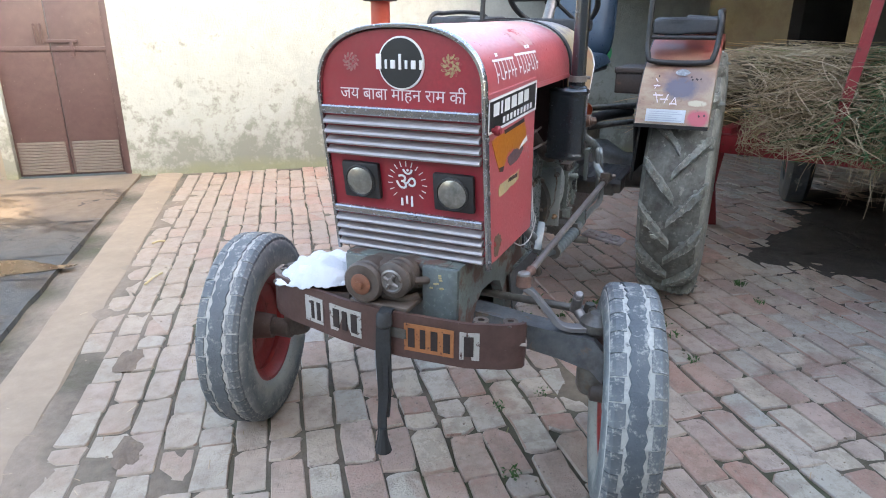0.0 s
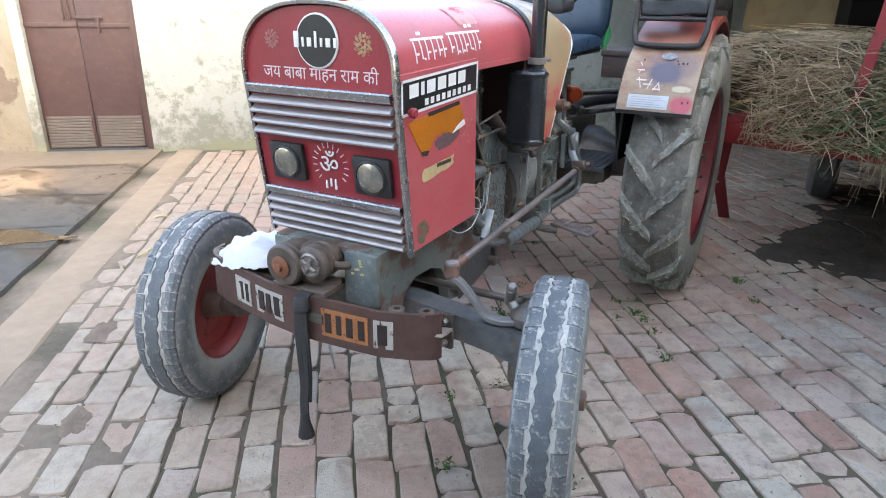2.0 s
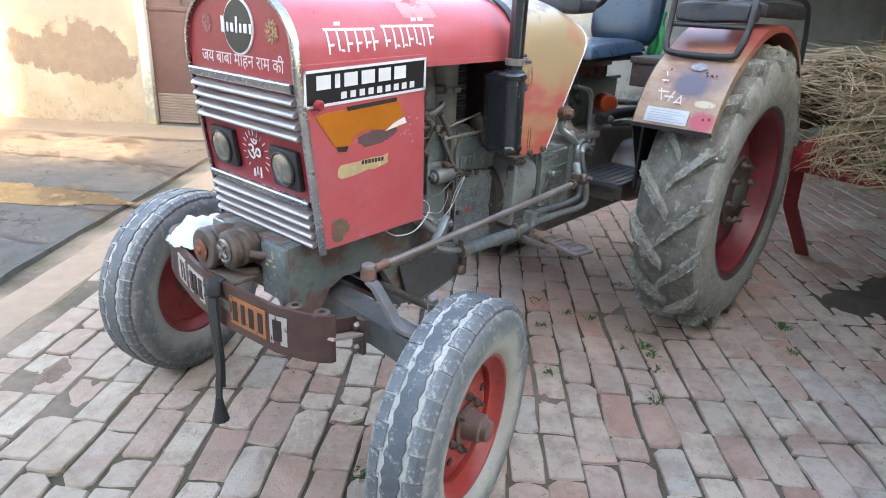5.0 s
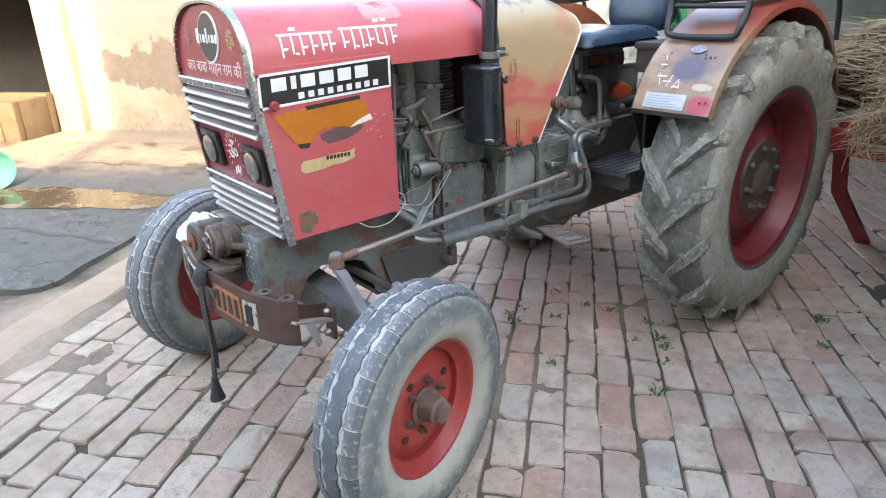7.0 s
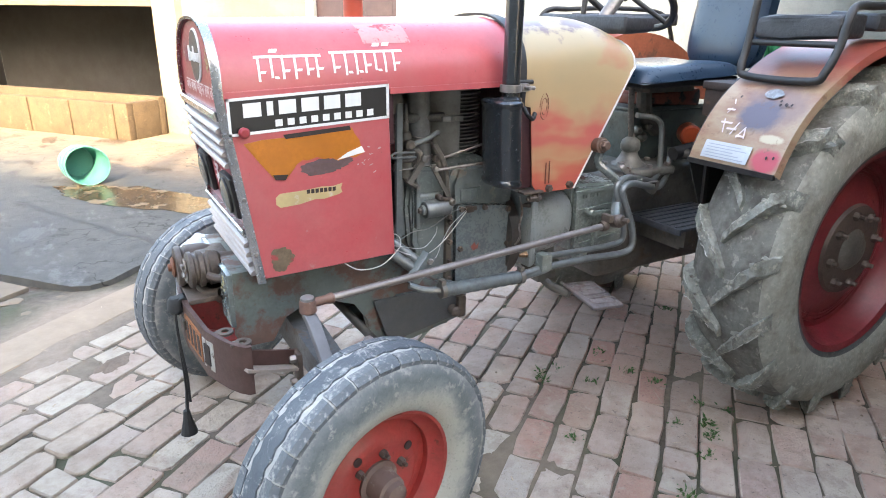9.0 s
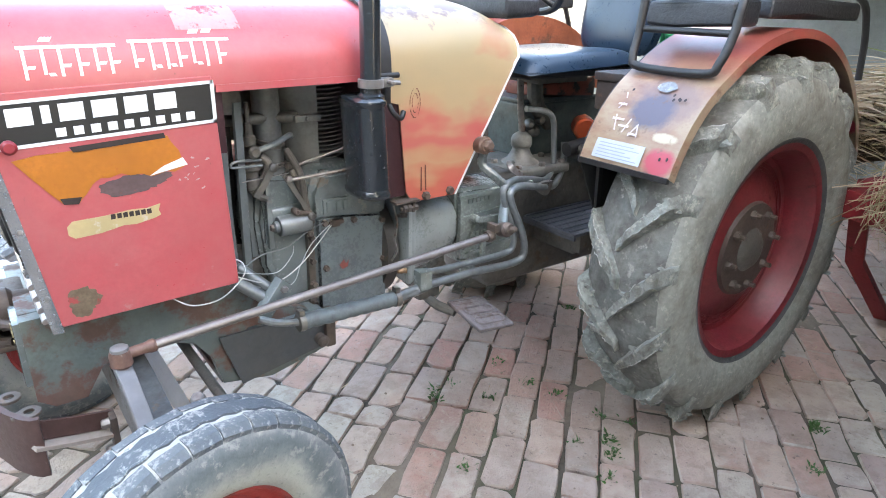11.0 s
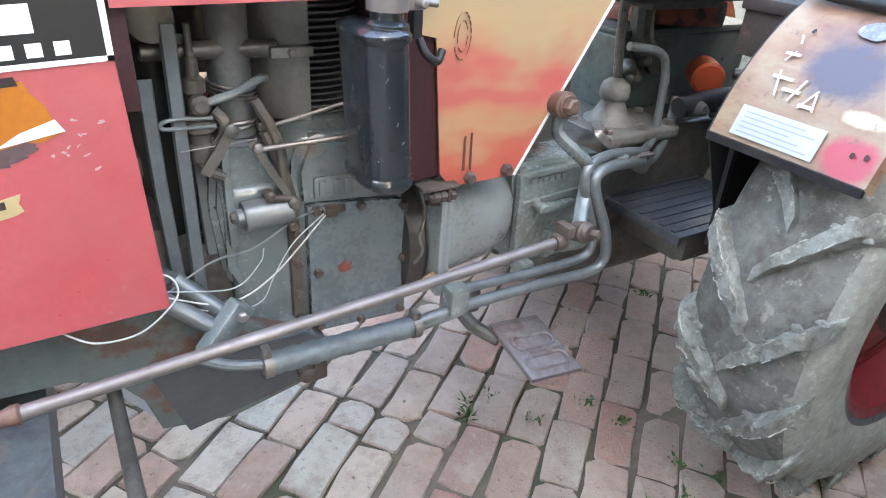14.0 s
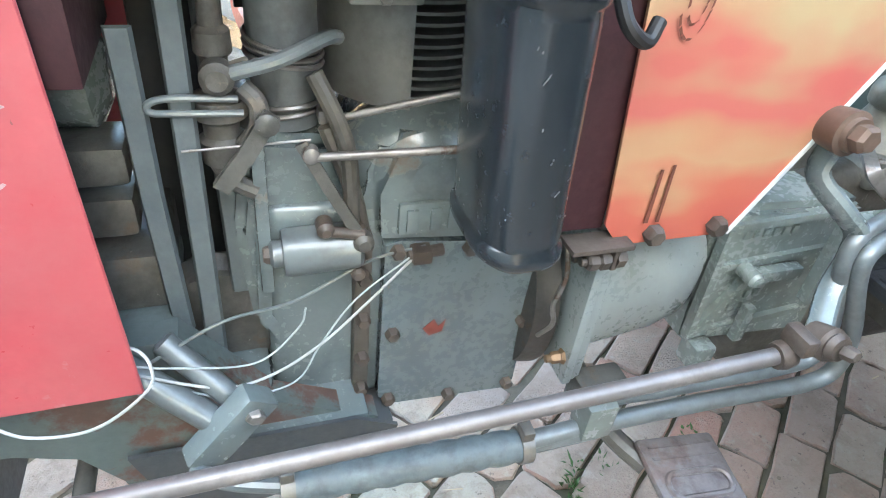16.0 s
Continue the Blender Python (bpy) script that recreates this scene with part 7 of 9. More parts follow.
def seat():
    bm = bmesh.new()

    def cush(i, j):
        u, v = i * 2 - 1, j * 2 - 1
        e = max(0.0, 1 - abs(u) ** 6) * max(0.0, 1 - abs(v) ** 6)
        return Vector((1.745 + 0.285 * u * (1 - 0.05 * v * v), 0.0 + 0.205 * v, 1.224 + 0.058 * e ** 0.35 + 0.012 * u * abs(v)))
    grid_sheet(bm, cush, 24, 20)
    grid_sheet(bm, lambda i, j: Vector((cush(i, j).x, cush(i, j).y, 1.224 - 0.004)), 1, 1)
    st = part("driver_seat", bm, BLUE_VINYL, tractor, "blue vinyl driver seat", angle=50)
    bm = bmesh.new()
    box(bm, (1.485, -0.185, 1.195), (2.02, 0.185, 1.228), 0.014, seg=3)
    part("seat_pan", bm, BLACK, st, "black seat pan")
    bm = bmesh.new()

    def back(i, j):
        u, v = i * 2 - 1, j * 2 - 1
        e = (max(0.0, 1 - abs(u) ** 5) * max(0.0, 1 - abs(v) ** 5)) ** 0.5
        return Vector((2.12 - 0.045 * e + 0.06 * j, 0.175 * u * (1 - 0.22 * abs(2 * j - 1) ** 5), 1.25 + 0.40 * j))
    grid_sheet(bm, back, 20, 20)
    grid_sheet(bm, lambda i, j: back(i, j) * 1.0 + Vector((0.05 + 0.045 * ((max(0.0, 1 - abs(i * 2 - 1) ** 5) * max(0.0, 1 - abs(j * 2 - 1) ** 5)) ** 0.5), 0, 0)), 20, 20)
    part("backrest", bm, BLUE_VINYL, st)
    bm = bmesh.new()
    tube(bm, [(1.70, 0, 1.20), (1.72, 0, 1.08), (1.80, 0, 1.0)], 0.03)
    box(bm, (1.60, -0.12, 1.17), (1.85, 0.12, 1.20), 0.006)
    part("seat_post", bm, IRON_DARK, st)
    # steering wheel and column
    bm = bmesh.new()
    rod(bm, (1.30, 0, 1.25), (1.52, 0, 1.52), 0.025)
    part("steering_column", bm, STEEL, tractor, "bare steering column")
    bm = bmesh.new()
    c = Vector((1.53, 0, 1.53))
    n = Vector((0.63, 0, 0.776)).normalized()
    a, b = Vector((0, 1, 0)), n.cross(Vector((0, 1, 0)))
    tube(bm, [c + (a * math.cos(2 * math.pi * k / 40) + b * math.sin(2 * math.pi * k / 40)) * 0.205 for k in range(40)], 0.013, 10, closed=True)
    for k in range(3):
        d = a * math.cos(2.1 * k) + b * math.sin(2.1 * k)
        rod(bm, c, c + d * 0.205, 0.009)
    lathe(bm, [(-0.02, 0.035), (0.015, 0.035), (0.022, 0.02)], c, n, 20)
    part("steering_wheel", bm, BLACK, tractor, "black steering wheel")
    # instrument console with a torn cover
    bm = bmesh.new()
    box(bm, (1.36, -0.20, 1.38), (1.50, 0.20, 1.44), 0.02, seg=3)
    for v in bm.verts:
        v.co.z += 0.02 * noise.noise(v.co * 9)
        v.co.x += 0.012 * noise.noise(v.co * 11 + Vector((3, 0, 0)))
    part("console_cover", bm, DARK_VINYL, tractor, "crumpled dark cover over the dashboard")


seat()


def rear_body():
    # transmission housing, final drives, hitch
    bm = bmesh.new()
    box(bm, (1.40, -0.135, 0.46), (2.25, 0.135, 0.88), 0.03, seg=3)
    box(bm, (1.80, 0.05, 0.86), (2.15, 0.13, 1.03), 0.02, seg=3)
    part("gearbox_housing", bm, IRON_DARK, tractor, "oily dark gearbox housing", angle=40)
    bm = bmesh.new()
    lathe(bm, [(-0.52, 0.09), (-0.30, 0.10), (-0.20, 0.16), (0.20, 0.16), (0.30, 0.10), (0.52, 0.09)], (2.10, 0, 0.65), (0, 1, 0), 32)
    part("rear_axle", bm, IRON_DARK, tractor, "greasy rear axle trumpet")
    # top plate with dome and gear lever
    bm = bmesh.new()
    box(bm, (1.505, -0.150, 0.850), (1.77, 0.140, 0.884), 0.012, seg=3)
    plate = part("gearbox_top", bm, SOOTY, tractor, "oily gearbox top plate", angle=45)
    bm = bmesh.new()
    lathe(bm, [(0, 0.070), (0.006, 0.068), (0.016, 0.050), (0.040, 0.036), (0.052, 0.031), (0.057, 0.031), (0.060, 0.036), (0.066, 0.038), (0.082, 0.039), (0.098, 0.034), (0.108, 0.022), (0.113, 0.012)], (1.617, -0.040, 0.882), (0, 0, 1), 32)
    dome = part("gear_lever_dome", bm, SOOTY, tractor, "bare metal gear lever turret", angle=50)
    bm = bmesh.new()
    tube(bm, [(1.617, -0.040, 0.99), (1.606, -0.032, 1.10), (1.598, -0.03, 1.215)], 0.012)
    lathe(bm, [(0, 0.012), (0.008, 0.022), (0.03, 0.024), (0.04, 0.012)], (1.598, -0.03, 1.205), (0, 0, 1), 16)
    part("gear_lever", bm, STEEL, dome)
    for x, y in ((1.53, -0.125), (1.745, -0.125), (1.53, 0.115), (1.745, 0.115), (1.64, -0.13), (1.745, -0.02), (1.525, 0.0)):
        bm = bmesh.new()
        bolt(bm, (x, y, 0.884), (0, 0, 1), 0.014, 0.013)
        part("turret_bolt", bm, STEEL, plate)
    # higher lift housing behind it
    bm = bmesh.new()
    box(bm, (1.665, 0.015, 0.875), (2.20, 0.24, 1.085), 0.015, seg=3)
    box(bm, (1.655, 0.005, 1.080), (2.21, 0.25, 1.098), 0.006)
    part("lift_housing", bm, surface("teal_oily_casting", (0.085, 0.125, 0.125), 0.3, 6, 0.32, wear=(0.13, 0.11, 0.09), wear_amount=0.3, wear_scale=9, dust=(0.22, 0.22, 0.20), dust_amount=0.45, bump=0.2, grime=0.6), tractor, "oily green-grey lift housing", angle=45)
    bm = bmesh.new()
    tube(bm, [(1.74, -0.15, 0.935), (1.85, -0.16, 0.95), (2.0, -0.19, 0.955), (2.2, -0.30, 0.96)], 0.026, 14)
    part("brake_shaft_tube", bm, BLACK, tractor, "thick dark cross tube")
    # control valves beside the turret
    bm = bmesh.new()
    for k, (x, z) in enumerate(((1.80, 0.93),)):
        lathe(bm, [(0, 0.018), (0.03, 0.026), (0.06, 0.020), (0.08, 0.012)], (x, -0.12, z), (-0.2, -1, 0.1), 14)
    for y, z in ((0.02, 1.0), (-0.02, 1.03), (0.05, 1.04)):
        lathe(bm, [(0, 0.018), (0.02, 0.022), (0.04, 0.016), (0.05, 0.009)], (1.70 + y, y * 0.2 + 0.005, z - 0.02), (-0.5, -1, 0.1), 12)
    islands("hydraulic_valve", bm, IRON_DARK, tractor, "greasy hydraulic valve block")
    bm = bmesh.new()
    lathe(bm, [(0, 0.036), (0.006, 0.044), (0.090, 0.044), (0.098, 0.036)], (1.930, -0.02, 0.990), (-0.75, -0.9, 0.0), 28)
    for v in bm.verts:
        v.co += Vector((0, -0.03, 0))
    part("indicator_lamp", bm, ORANGE_LENS, tractor, "faded orange indicator lamp")
    bm = bmesh.new()
    rod(bm, (2.0, -0.10, 0.99), (2.2, -0.36, 1.0), 0.016)
    rod(bm, (1.90, -0.13, 0.90), (2.05, -0.36, 0.93), 0.014)
    part("lamp_stalk", bm, IRON_DARK, tractor)
    # battery / tool box beside the seat
    bm = bmesh.new()
    box(bm, (1.70, -0.412, 1.105), (1.98, -0.285, 1.205), 0.008)
    box(bm, (1.69, -0.418, 1.20), (1.99, -0.280, 1.228), 0.006)
    part("tool_box", bm, surface("dark_brown_tin", (0.075, 0.055, 0.048), 0.3, 9, 0.5, wear=(0.2, 0.12, 0.08), wear_amount=0.3), tractor, "dark brown tool box beside the seat")
    # red shape of linkage cover under the seat
    bm = bmesh.new()
    box(bm, (1.74, 0.0, 1.10), (2.05, 0.2, 1.165), 0.02, seg=3)
    for v in bm.verts:
        v.co.z += 0.03 * noise.noise(v.co * 6)
    part("lift_cover", bm, surface("oily_orange_red", (0.33, 0.075, 0.04), 0.4, 9, 0.55, wear=(0.06, 0.05, 0.045), wear_amount=0.55, wear_scale=11), tractor, "oily orange-red hydraulic lift cover")
    # footplates
    for s in (-1, 1):
        bm = bmesh.new()
        box(bm, (1.560, min(s * 0.11, s * 0.38), 0.698), (1.93, max(s * 0.11, s * 0.38), 0.710), 0.003)
        for k in range(7):
            y = s * (0.14 + 0.035 * k)
            box(bm, (1.570, y - 0.007, 0.7095), (1.92, y + 0.007, 0.7135), 0.0015)
        box(bm, (1.560, min(s * 0.11, s * 0.38), 0.686), (1.572, max(s * 0.11, s * 0.38), 0.6995), 0.003)
        ribs = islands("footplate", bm, CHEQUER, tractor, "worn black ribbed footplate")
        big = max(ribs, key=lambda ob: ob.dimensions.x * ob.dimensions.y)
        for ob in ribs:
            if ob is not big:
                ob.parent, ob.name = big, "rib"
                del ob["label"]
    bm = bmesh.new()
    box(bm, (1.62, -0.34, 0.61), (1.68, -0.13, 0.697), 0.008)
    box(bm, (1.60, -0.375, 0.63), (1.75, -0.335, 0.697), 0.008)
    part("foot_bracket", bm, IRON_DARK, tractor)
    # clutch pedal pad with cast slots, on its arm
    bm = bmesh.new()
    m = pose(1.148, -0.392, 0.545, 8, 6, -2)
    box(bm, (-0.068, -0.088, -0.008), (0.066, 0.086, 0.006), 0.008, m)
    pedal = part("clutch_pedal", bm, surface("worn_cast_pedal", (0.26, 0.225, 0.22), 0.3, 14, 0.40, metal=0.3, wear=(0.27, 0.20, 0.18), wear_amount=0.45, wear_scale=12, dust=(0.3, 0.26, 0.25), dust_amount=0.4, grime=0.6, bump=0.5), tractor, "worn cast clutch pedal pad with slots")
    for y in (-0.048, 0.010):
        bm = bmesh.new()
        pts = [m @ Vector(((0.034 if math.cos(a) > 0 else -0.034) + 0.018 * math.cos(a), y + 0.018 * math.sin(a), 0.007)) for a in [2 * math.pi * (k + 0.5) / 20 for k in range(20)]]
        tube(bm, pts, 0.0048, 7, closed=True)
        part("pedal_rib", bm, bpy.data.materials["worn_cast_pedal"], pedal)
    bm = bmesh.new()
    for y in (-0.019, 0.052, 0.070):
        sweep(bm, [m @ Vector((-0.055, y, 0.006)), m @ Vector((0.055, y, 0.006))], [(-0.003, -0.002), (0.003, -0.002), (0.002, 0.002), (-0.002, 0.002)])
    islands("pedal_ridge", bm, bpy.data.materials["worn_cast_pedal"], pedal)
    bm = bmesh.new()
    tube(bm, [(1.10, -0.33, 0.535), (1.07, -0.27, 0.545), (1.06, -0.20, 0.57), (1.06, -0.12, 0.58)], 0.016)
    box(bm, (1.02, -0.25, 0.56), (1.10, -0.20, 0.62), 0.008)
    part("pedal_arm", bm, IRON_DARK, pedal)


rear_body()


def engine():
    # crankcase block with side cover
    bm = bmesh.new()
    box(bm, (0.60, -0.135, 0.56), (0.96, 0.135, 0.90), 0.02, seg=3)
    blk = part("crankcase", bm, IRON, tractor, "grey engine crankcase with oil stains", angle=40)
    bm = bmesh.new()
    # sloping shoulder above the side cover
    prism(bm, [(0.72, 0.84), (0.965, 0.82), (0.975, 0.90), (0.94, 0.955), (0.86, 0.985), (0.74, 0.985), (0.715, 0.92)], 0.13, "xz", 0.282)
    bmesh.ops.bevel(bm, geom=bm.edges[:], offset=0.018, segments=3, affect="EDGES")
    part("crankcase_shoulder", bm, IRON, blk, angle=50)
    bm = bmesh.new()
    bmesh.ops.create_uvsphere(bm, u_segments=32, v_segments=20, radius=1, matrix=Matrix.LocRotScale((0.815, -0.080, 0.930), Euler((0, 0.10, 0)), (0.122, 0.078, 0.078)))
    part("barrel_foot", bm, IRON, blk, "rounded glossy grey casting", angle=60)
    bm = bmesh.new()
    prism(bm, [(0.742, 0.845), (0.76, 0.852), (0.94, 0.828), (0.957, 0.81), (0.957, 0.56), (0.94, 0.545), (0.76, 0.555), (0.742, 0.575)], -0.134, "xz", 0.020)
    bmesh.ops.bevel(bm, geom=[e for e in bm.edges if e.calc_face_angle(0) > 0.9], offset=0.005, segments=2, affect="EDGES")
    cov = part("side_cover", bm, COVER, blk, "flat grey engine side cover", angle=50)
    for x, z in ((0.757, 0.838), (0.85, 0.832), (0.945, 0.815), (0.757, 0.70), (0.948, 0.69), (0.757, 0.57), (0.85, 0.558), (0.945, 0.56)):
        bm = bmesh.new()
        bolt(bm, (x, -0.154, z), (0, -1, 0), 0.010, 0.012)
        part("cover_bolt", bm, RUST, cov)
    bm = bmesh.new()
    prism(bm, [(0.80, 0.70), (0.815, 0.715), (0.822, 0.700), (0.832, 0.712), (0.828, 0.690), (0.81, 0.685)], -0.1545, "xz", 0.0006)
    part("red_paint_mark", bm, surface("rust_red_mark", (0.32, 0.07, 0.05), 0.3, 50, 0.6), cov)
    bm = bmesh.new()
    box(bm, (0.755, -0.158, 0.862), (0.835, -0.140, 0.905), 0.004)
    for x in (0.764, 0.793, 0.815):
        box(bm, (x, -0.162, 0.868), (x + 0.014, -0.157, 0.898), 0.002)
    part("name_boss", bm, IRON, blk, "raised cast plate without readable letters")
    # timing cover in front
    bm = bmesh.new()
    prism(bm, [(0.590, 0.985), (0.700, 0.975), (0.735, 0.90), (0.742, 0.66), (0.70, 0.62), (0.62, 0.66), (0.585, 0.72), (0.572, 0.86)], 0.10, "xz", 0.225)
    bmesh.ops.bevel(bm, geom=bm.edges[:], offset=0.012, segments=2, affect="EDGES")
    part("timing_cover", bm, IRON, blk, "grey timing case", angle=50)
    bm = bmesh.new()
    pts = [(0.592, 0.975), (0.602, 0.86), (0.598, 0.74), (0.63, 0.675), (0.70, 0.64)]
    sweep(bm, [Vector((x, -0.128, z)) for x, z in pts], [(-0.006, -0.008), (0.006, -0.008), (0.006, 0.008), (-0.006, 0.008)])
    box(bm, (0.615, -0.133, 0.685), (0.70, -0.12, 0.75), 0.006)
    part("casing_rib", bm, IRON, blk)
    bm = bmesh.new()
    # joint flange between timing case and block
    box(bm, (0.706, -0.150, 0.58), (0.728, -0.10, 0.86), 0.004)
    tube(bm, [(0.715, -0.148, 0.86), (0.70, -0.15, 0.93), (0.675, -0.14, 1.0)], 0.010)
    part("joint_flange", bm, surface("oily_brown_casting", (0.14, 0.118, 0.095), 0.35, 14, 0.5, wear=(0.25, 0.18, 0.12), wear_amount=0.4), blk)
    for z in (0.60, 0.66, 0.73, 0.80, 0.85):
        bm = bmesh.new()
        bolt(bm, (0.717, -0.150, z), (0, -1, 0), 0.010, 0.014)
        part("flange_bolt", bm, RUST, blk)
    # horizontal pump cylinder
    bm = bmesh.new()
    lathe(bm, [(-0.014, 0.012), (-0.010, 0.016), (0.0, 0.016), (0.001, 0.026), (0.006, 0.028), (0.085, 0.028), (0.090, 0.024)], (0.621, -0.155, 0.852), (1, 0, 0.03), 28)
    pump = part("fuel_pump", bm, PIPE, tractor, "small grey cylindrical fuel pump")
    bm = bmesh.new()
    bolt(bm, (0.612, -0.155, 0.852), (-1, 0, 0), 0.011, 0.012)
    box(bm, (0.701, -0.168, 0.82), (0.715, -0.135, 0.885), 0.004)
    for z in (0.822, 0.880):
        lathe(bm, [(0, 0.009), (0.018, 0.009), (0.022, 0.006)], (0.706, -0.155, z), (0, -1, 0), 10)
    islands("pump_fitting", bm, RUST, pump)
    # governor lever, shut-off lever and throttle rods
    bm = bmesh.new()
    sweep(bm, curve_points([(0.646, -0.160, 0.992), (0.681, -0.168, 0.925), (0.710, -0.172, 0.872)], 4), [(-0.0065, -0.003), (0.0065, -0.003), (0.0065, 0.003), (-0.0065, 0.003)], up=Vector((0, -1, 0)))
    lathe(bm, [(-0.010, 0.007), (-0.006, 0.011), (0.008, 0.012), (0.014, 0.007)], (0.710, -0.172, 0.872), (0, -1, 0), 16)
    gov = part("governor_lever", bm, IRON_DARK, tractor, "oily governor lever with throttle rods")
    bm = bmesh.new()
    lathe(bm, [(-0.012, 0.007), (-0.008, 0.010), (0.010, 0.010), (0.016, 0.005)], (0.668, -0.165, 0.891), (0, -1, 0), 14)
    rod(bm, (0.668, -0.170, 0.888), (0.712, -0.174, 0.880), 0.0065)
    part("lever_pivot", bm, RUST, gov)
    bm = bmesh.new()
    lathe(bm, [(-0.008, 0.005), (-0.006, 0.009), (0.006, 0.009), (0.008, 0.005)], (0.655, -0.166, 0.982), (0, -1, 0), 14)
    rod(bm, (0.655, -0.168, 0.979), (0.86, -0.200, 0.996), 0.0048)
    part("throttle_rod", bm, STEEL, gov)
    bm = bmesh.new()
    rod(bm, (0.694, -0.140, 1.009), (0.825, -0.175, 1.050), 0.0042)
    part("throttle_rod", bm, STEEL, gov)
    bm = bmesh.new()
    rod(bm, (0.533, -0.158, 0.988), (0.656, -0.164, 0.997), 0.0014, 6)
    part("pull_wire", bm, STEEL, gov)
    bm = bmesh.new()
    sweep(bm, [Vector((0.620, -0.158, 1.024)), Vector((0.590, -0.164, 0.980)), Vector((0.565, -0.160, 0.945))], [(-0.009, -0.004), (0.009, -0.004), (0.009, 0.004), (-0.009, 0.004)], up=Vector((0, -1, 0)))
    lathe(bm, [(0, 0.010), (0.010, 0.012), (0.014, 0.006)], (0.614, -0.162, 1.018), (0, -1, 0), 12)
    part("shut_off_lever", bm, IRON_DARK, tractor, "black oily shut-off lever")
    bm = bmesh.new()
    tube(bm, [(0.664, -0.135, 1.055), (0.684, -0.150, 1.012), (0.695, -0.156, 0.975), (0.699, -0.158, 0.92), (0.700, -0.156, 0.862)], 0.0095)
    part("drain_tube", bm, surface("oily_tube", (0.13, 0.115, 0.095), 0.3, 14, 0.45, grime=0.5), tractor, "oily bent drain tube")
    bm = bmesh.new()
    box(bm, (0.596, -0.150, 0.79), (0.611, -0.128, 0.990), 0.004)
    part("case_edge", bm, IRON, blk)
    # cylinder with shroud and cooling fins
    bm = bmesh.new()
    lathe(bm, [(0.985, 0.082), (1.0, 0.074), (1.22, 0.074), (1.225, 0.06)], (0.80, 0.0, 0), (0, 0, 1), 40)
    cyl = part("cylinder", bm, IRON_DARK, tractor, "finned air-cooled cylinder")
    for k in range(18):
        z = 1.005 + 0.0118 * k
        bm = bmesh.new()
        lathe(bm, [(0, 0.072), (0.0006, 0.100), (0.0042, 0.100), (0.0048, 0.072)], (0.80, 0.0, z), (0, 0, 1), 48)
        part("fin", bm, SOOTY, cyl, angle=30)
    bm = bmesh.new()
    # curved sheet shroud covering the front half of the fins
    def sh(i, j):
        a = radians(150 + 106 * i)
        return Vector((0.80 + 0.112 * math.cos(a), 0.112 * math.sin(a), 1.0 + 0.24 * j))
    grid_sheet(bm, sh, 14, 2)
    thick(bm, 0.003)
    part("shroud", bm, SOOTY, cyl, "sooty sheet metal shroud")
    bm = bmesh.new()
    box(bm, (0.70, -0.128, 1.118), (0.775, -0.108, 1.136), 0.004)
    bolt(bm, (0.735, -0.128, 1.127), (0, -1, 0), 0.008, 0.008)
    part("shroud_clip", bm, SOOTY, cyl)
    # second cylinder stack and head further back
    bm = bmesh.new()
    box(bm, (0.68, -0.10, 1.225), (0.92, 0.12, 1.30), 0.015, seg=3)
    box(bm, (0.50, -0.20, 1.26), (0.90, 0.20, 1.29), 0.01)
    part("cylinder_head", bm, IRON_DARK, tractor, "sooty cylinder head below the hood")
    # intake hose with wire clamps
    bm = bmesh.new()
    tube(bm, [(0.642, -0.085, 0.985), (0.640, -0.085, 1.06), (0.640, -0.08, 1.14), (0.648, -0.06, 1.25)], 0.036, 20)
    hose = part("intake_hose", bm, surface("dusty_grey_hose", (0.15, 0.16, 0.16), 0.3, 12, 0.5, dust=(0.28, 0.27, 0.24), dust_amount=0.5, grime=0.4), tractor, "dusty rubber intake hose held by wire")
    for z, r in ((1.000, 0.040), (1.008, 0.040), (1.055, 0.039), (1.065, 0.039), (1.074, 0.039)):
        bm = bmesh.new()
        tube(bm, [(0.6405 + r * math.cos(a), -0.085 + r * math.sin(a), z + 0.006 * math.sin(a * 1 + z * 40)) for a in [2 * math.pi * k / 28 for k in range(28)]], 0.0028, 6, closed=True)
        part("wire_clamp", bm, STEEL, hose)
    bm = bmesh.new()
    rod(bm, (0.595, -0.125, 1.005), (0.60, -0.12, 1.0), 0.01)
    box(bm, (0.668, -0.135, 0.998), (0.688, -0.115, 1.014), 0.003)
    islands("clamp_screw", bm, STEEL, hose)
    # injector line, banjo and oily taps
    bm = bmesh.new()
    tube(bm, [(0.692, -0.110, 1.082), (0.674, -0.138, 1.090), (0.63, -0.155, 1.076), (0.585, -0.155, 1.064)], 0.0075)
    part("fuel_pipe", bm, PIPE, tractor, "grey fuel pipe")
    union = surface("oily_brown_union", (0.12, 0.108, 0.092), 0.35, 14, 0.45, wear=(0.24, 0.20, 0.16), wear_amount=0.4, wear_scale=22, dust=(0.26, 0.23, 0.20), dust_amount=0.5, bump=0.4, grime=0.6)
    bm = bmesh.new()
    lathe(bm, [(0.955, 0.012), (0.96, 0.022), (0.985, 0.024), (0.99, 0.018), (1.005, 0.018), (1.012, 0.028), (1.030, 0.027), (1.036, 0.014), (1.07, 0.013), (1.075, 0.018), (1.095, 0.017), (1.10, 0.011), (1.128, 0.010), (1.132, 0.006), (1.18, 0.0055)], (0.572, -0.125, 0), (0, 0, 1), 16)
    tap = part("injection_tap", bm, union, tractor, "oily brown taps and unions")
    bm = bmesh.new()
    lathe(bm, [(-0.02, 0.012), (0.0, 0.016), (0.014, 0.016), (0.020, 0.010)], (0.573, -0.145, 1.060), (0, -1, 0), 16)
    part("banjo_bolt", bm, union, tap)
    bm = bmesh.new()
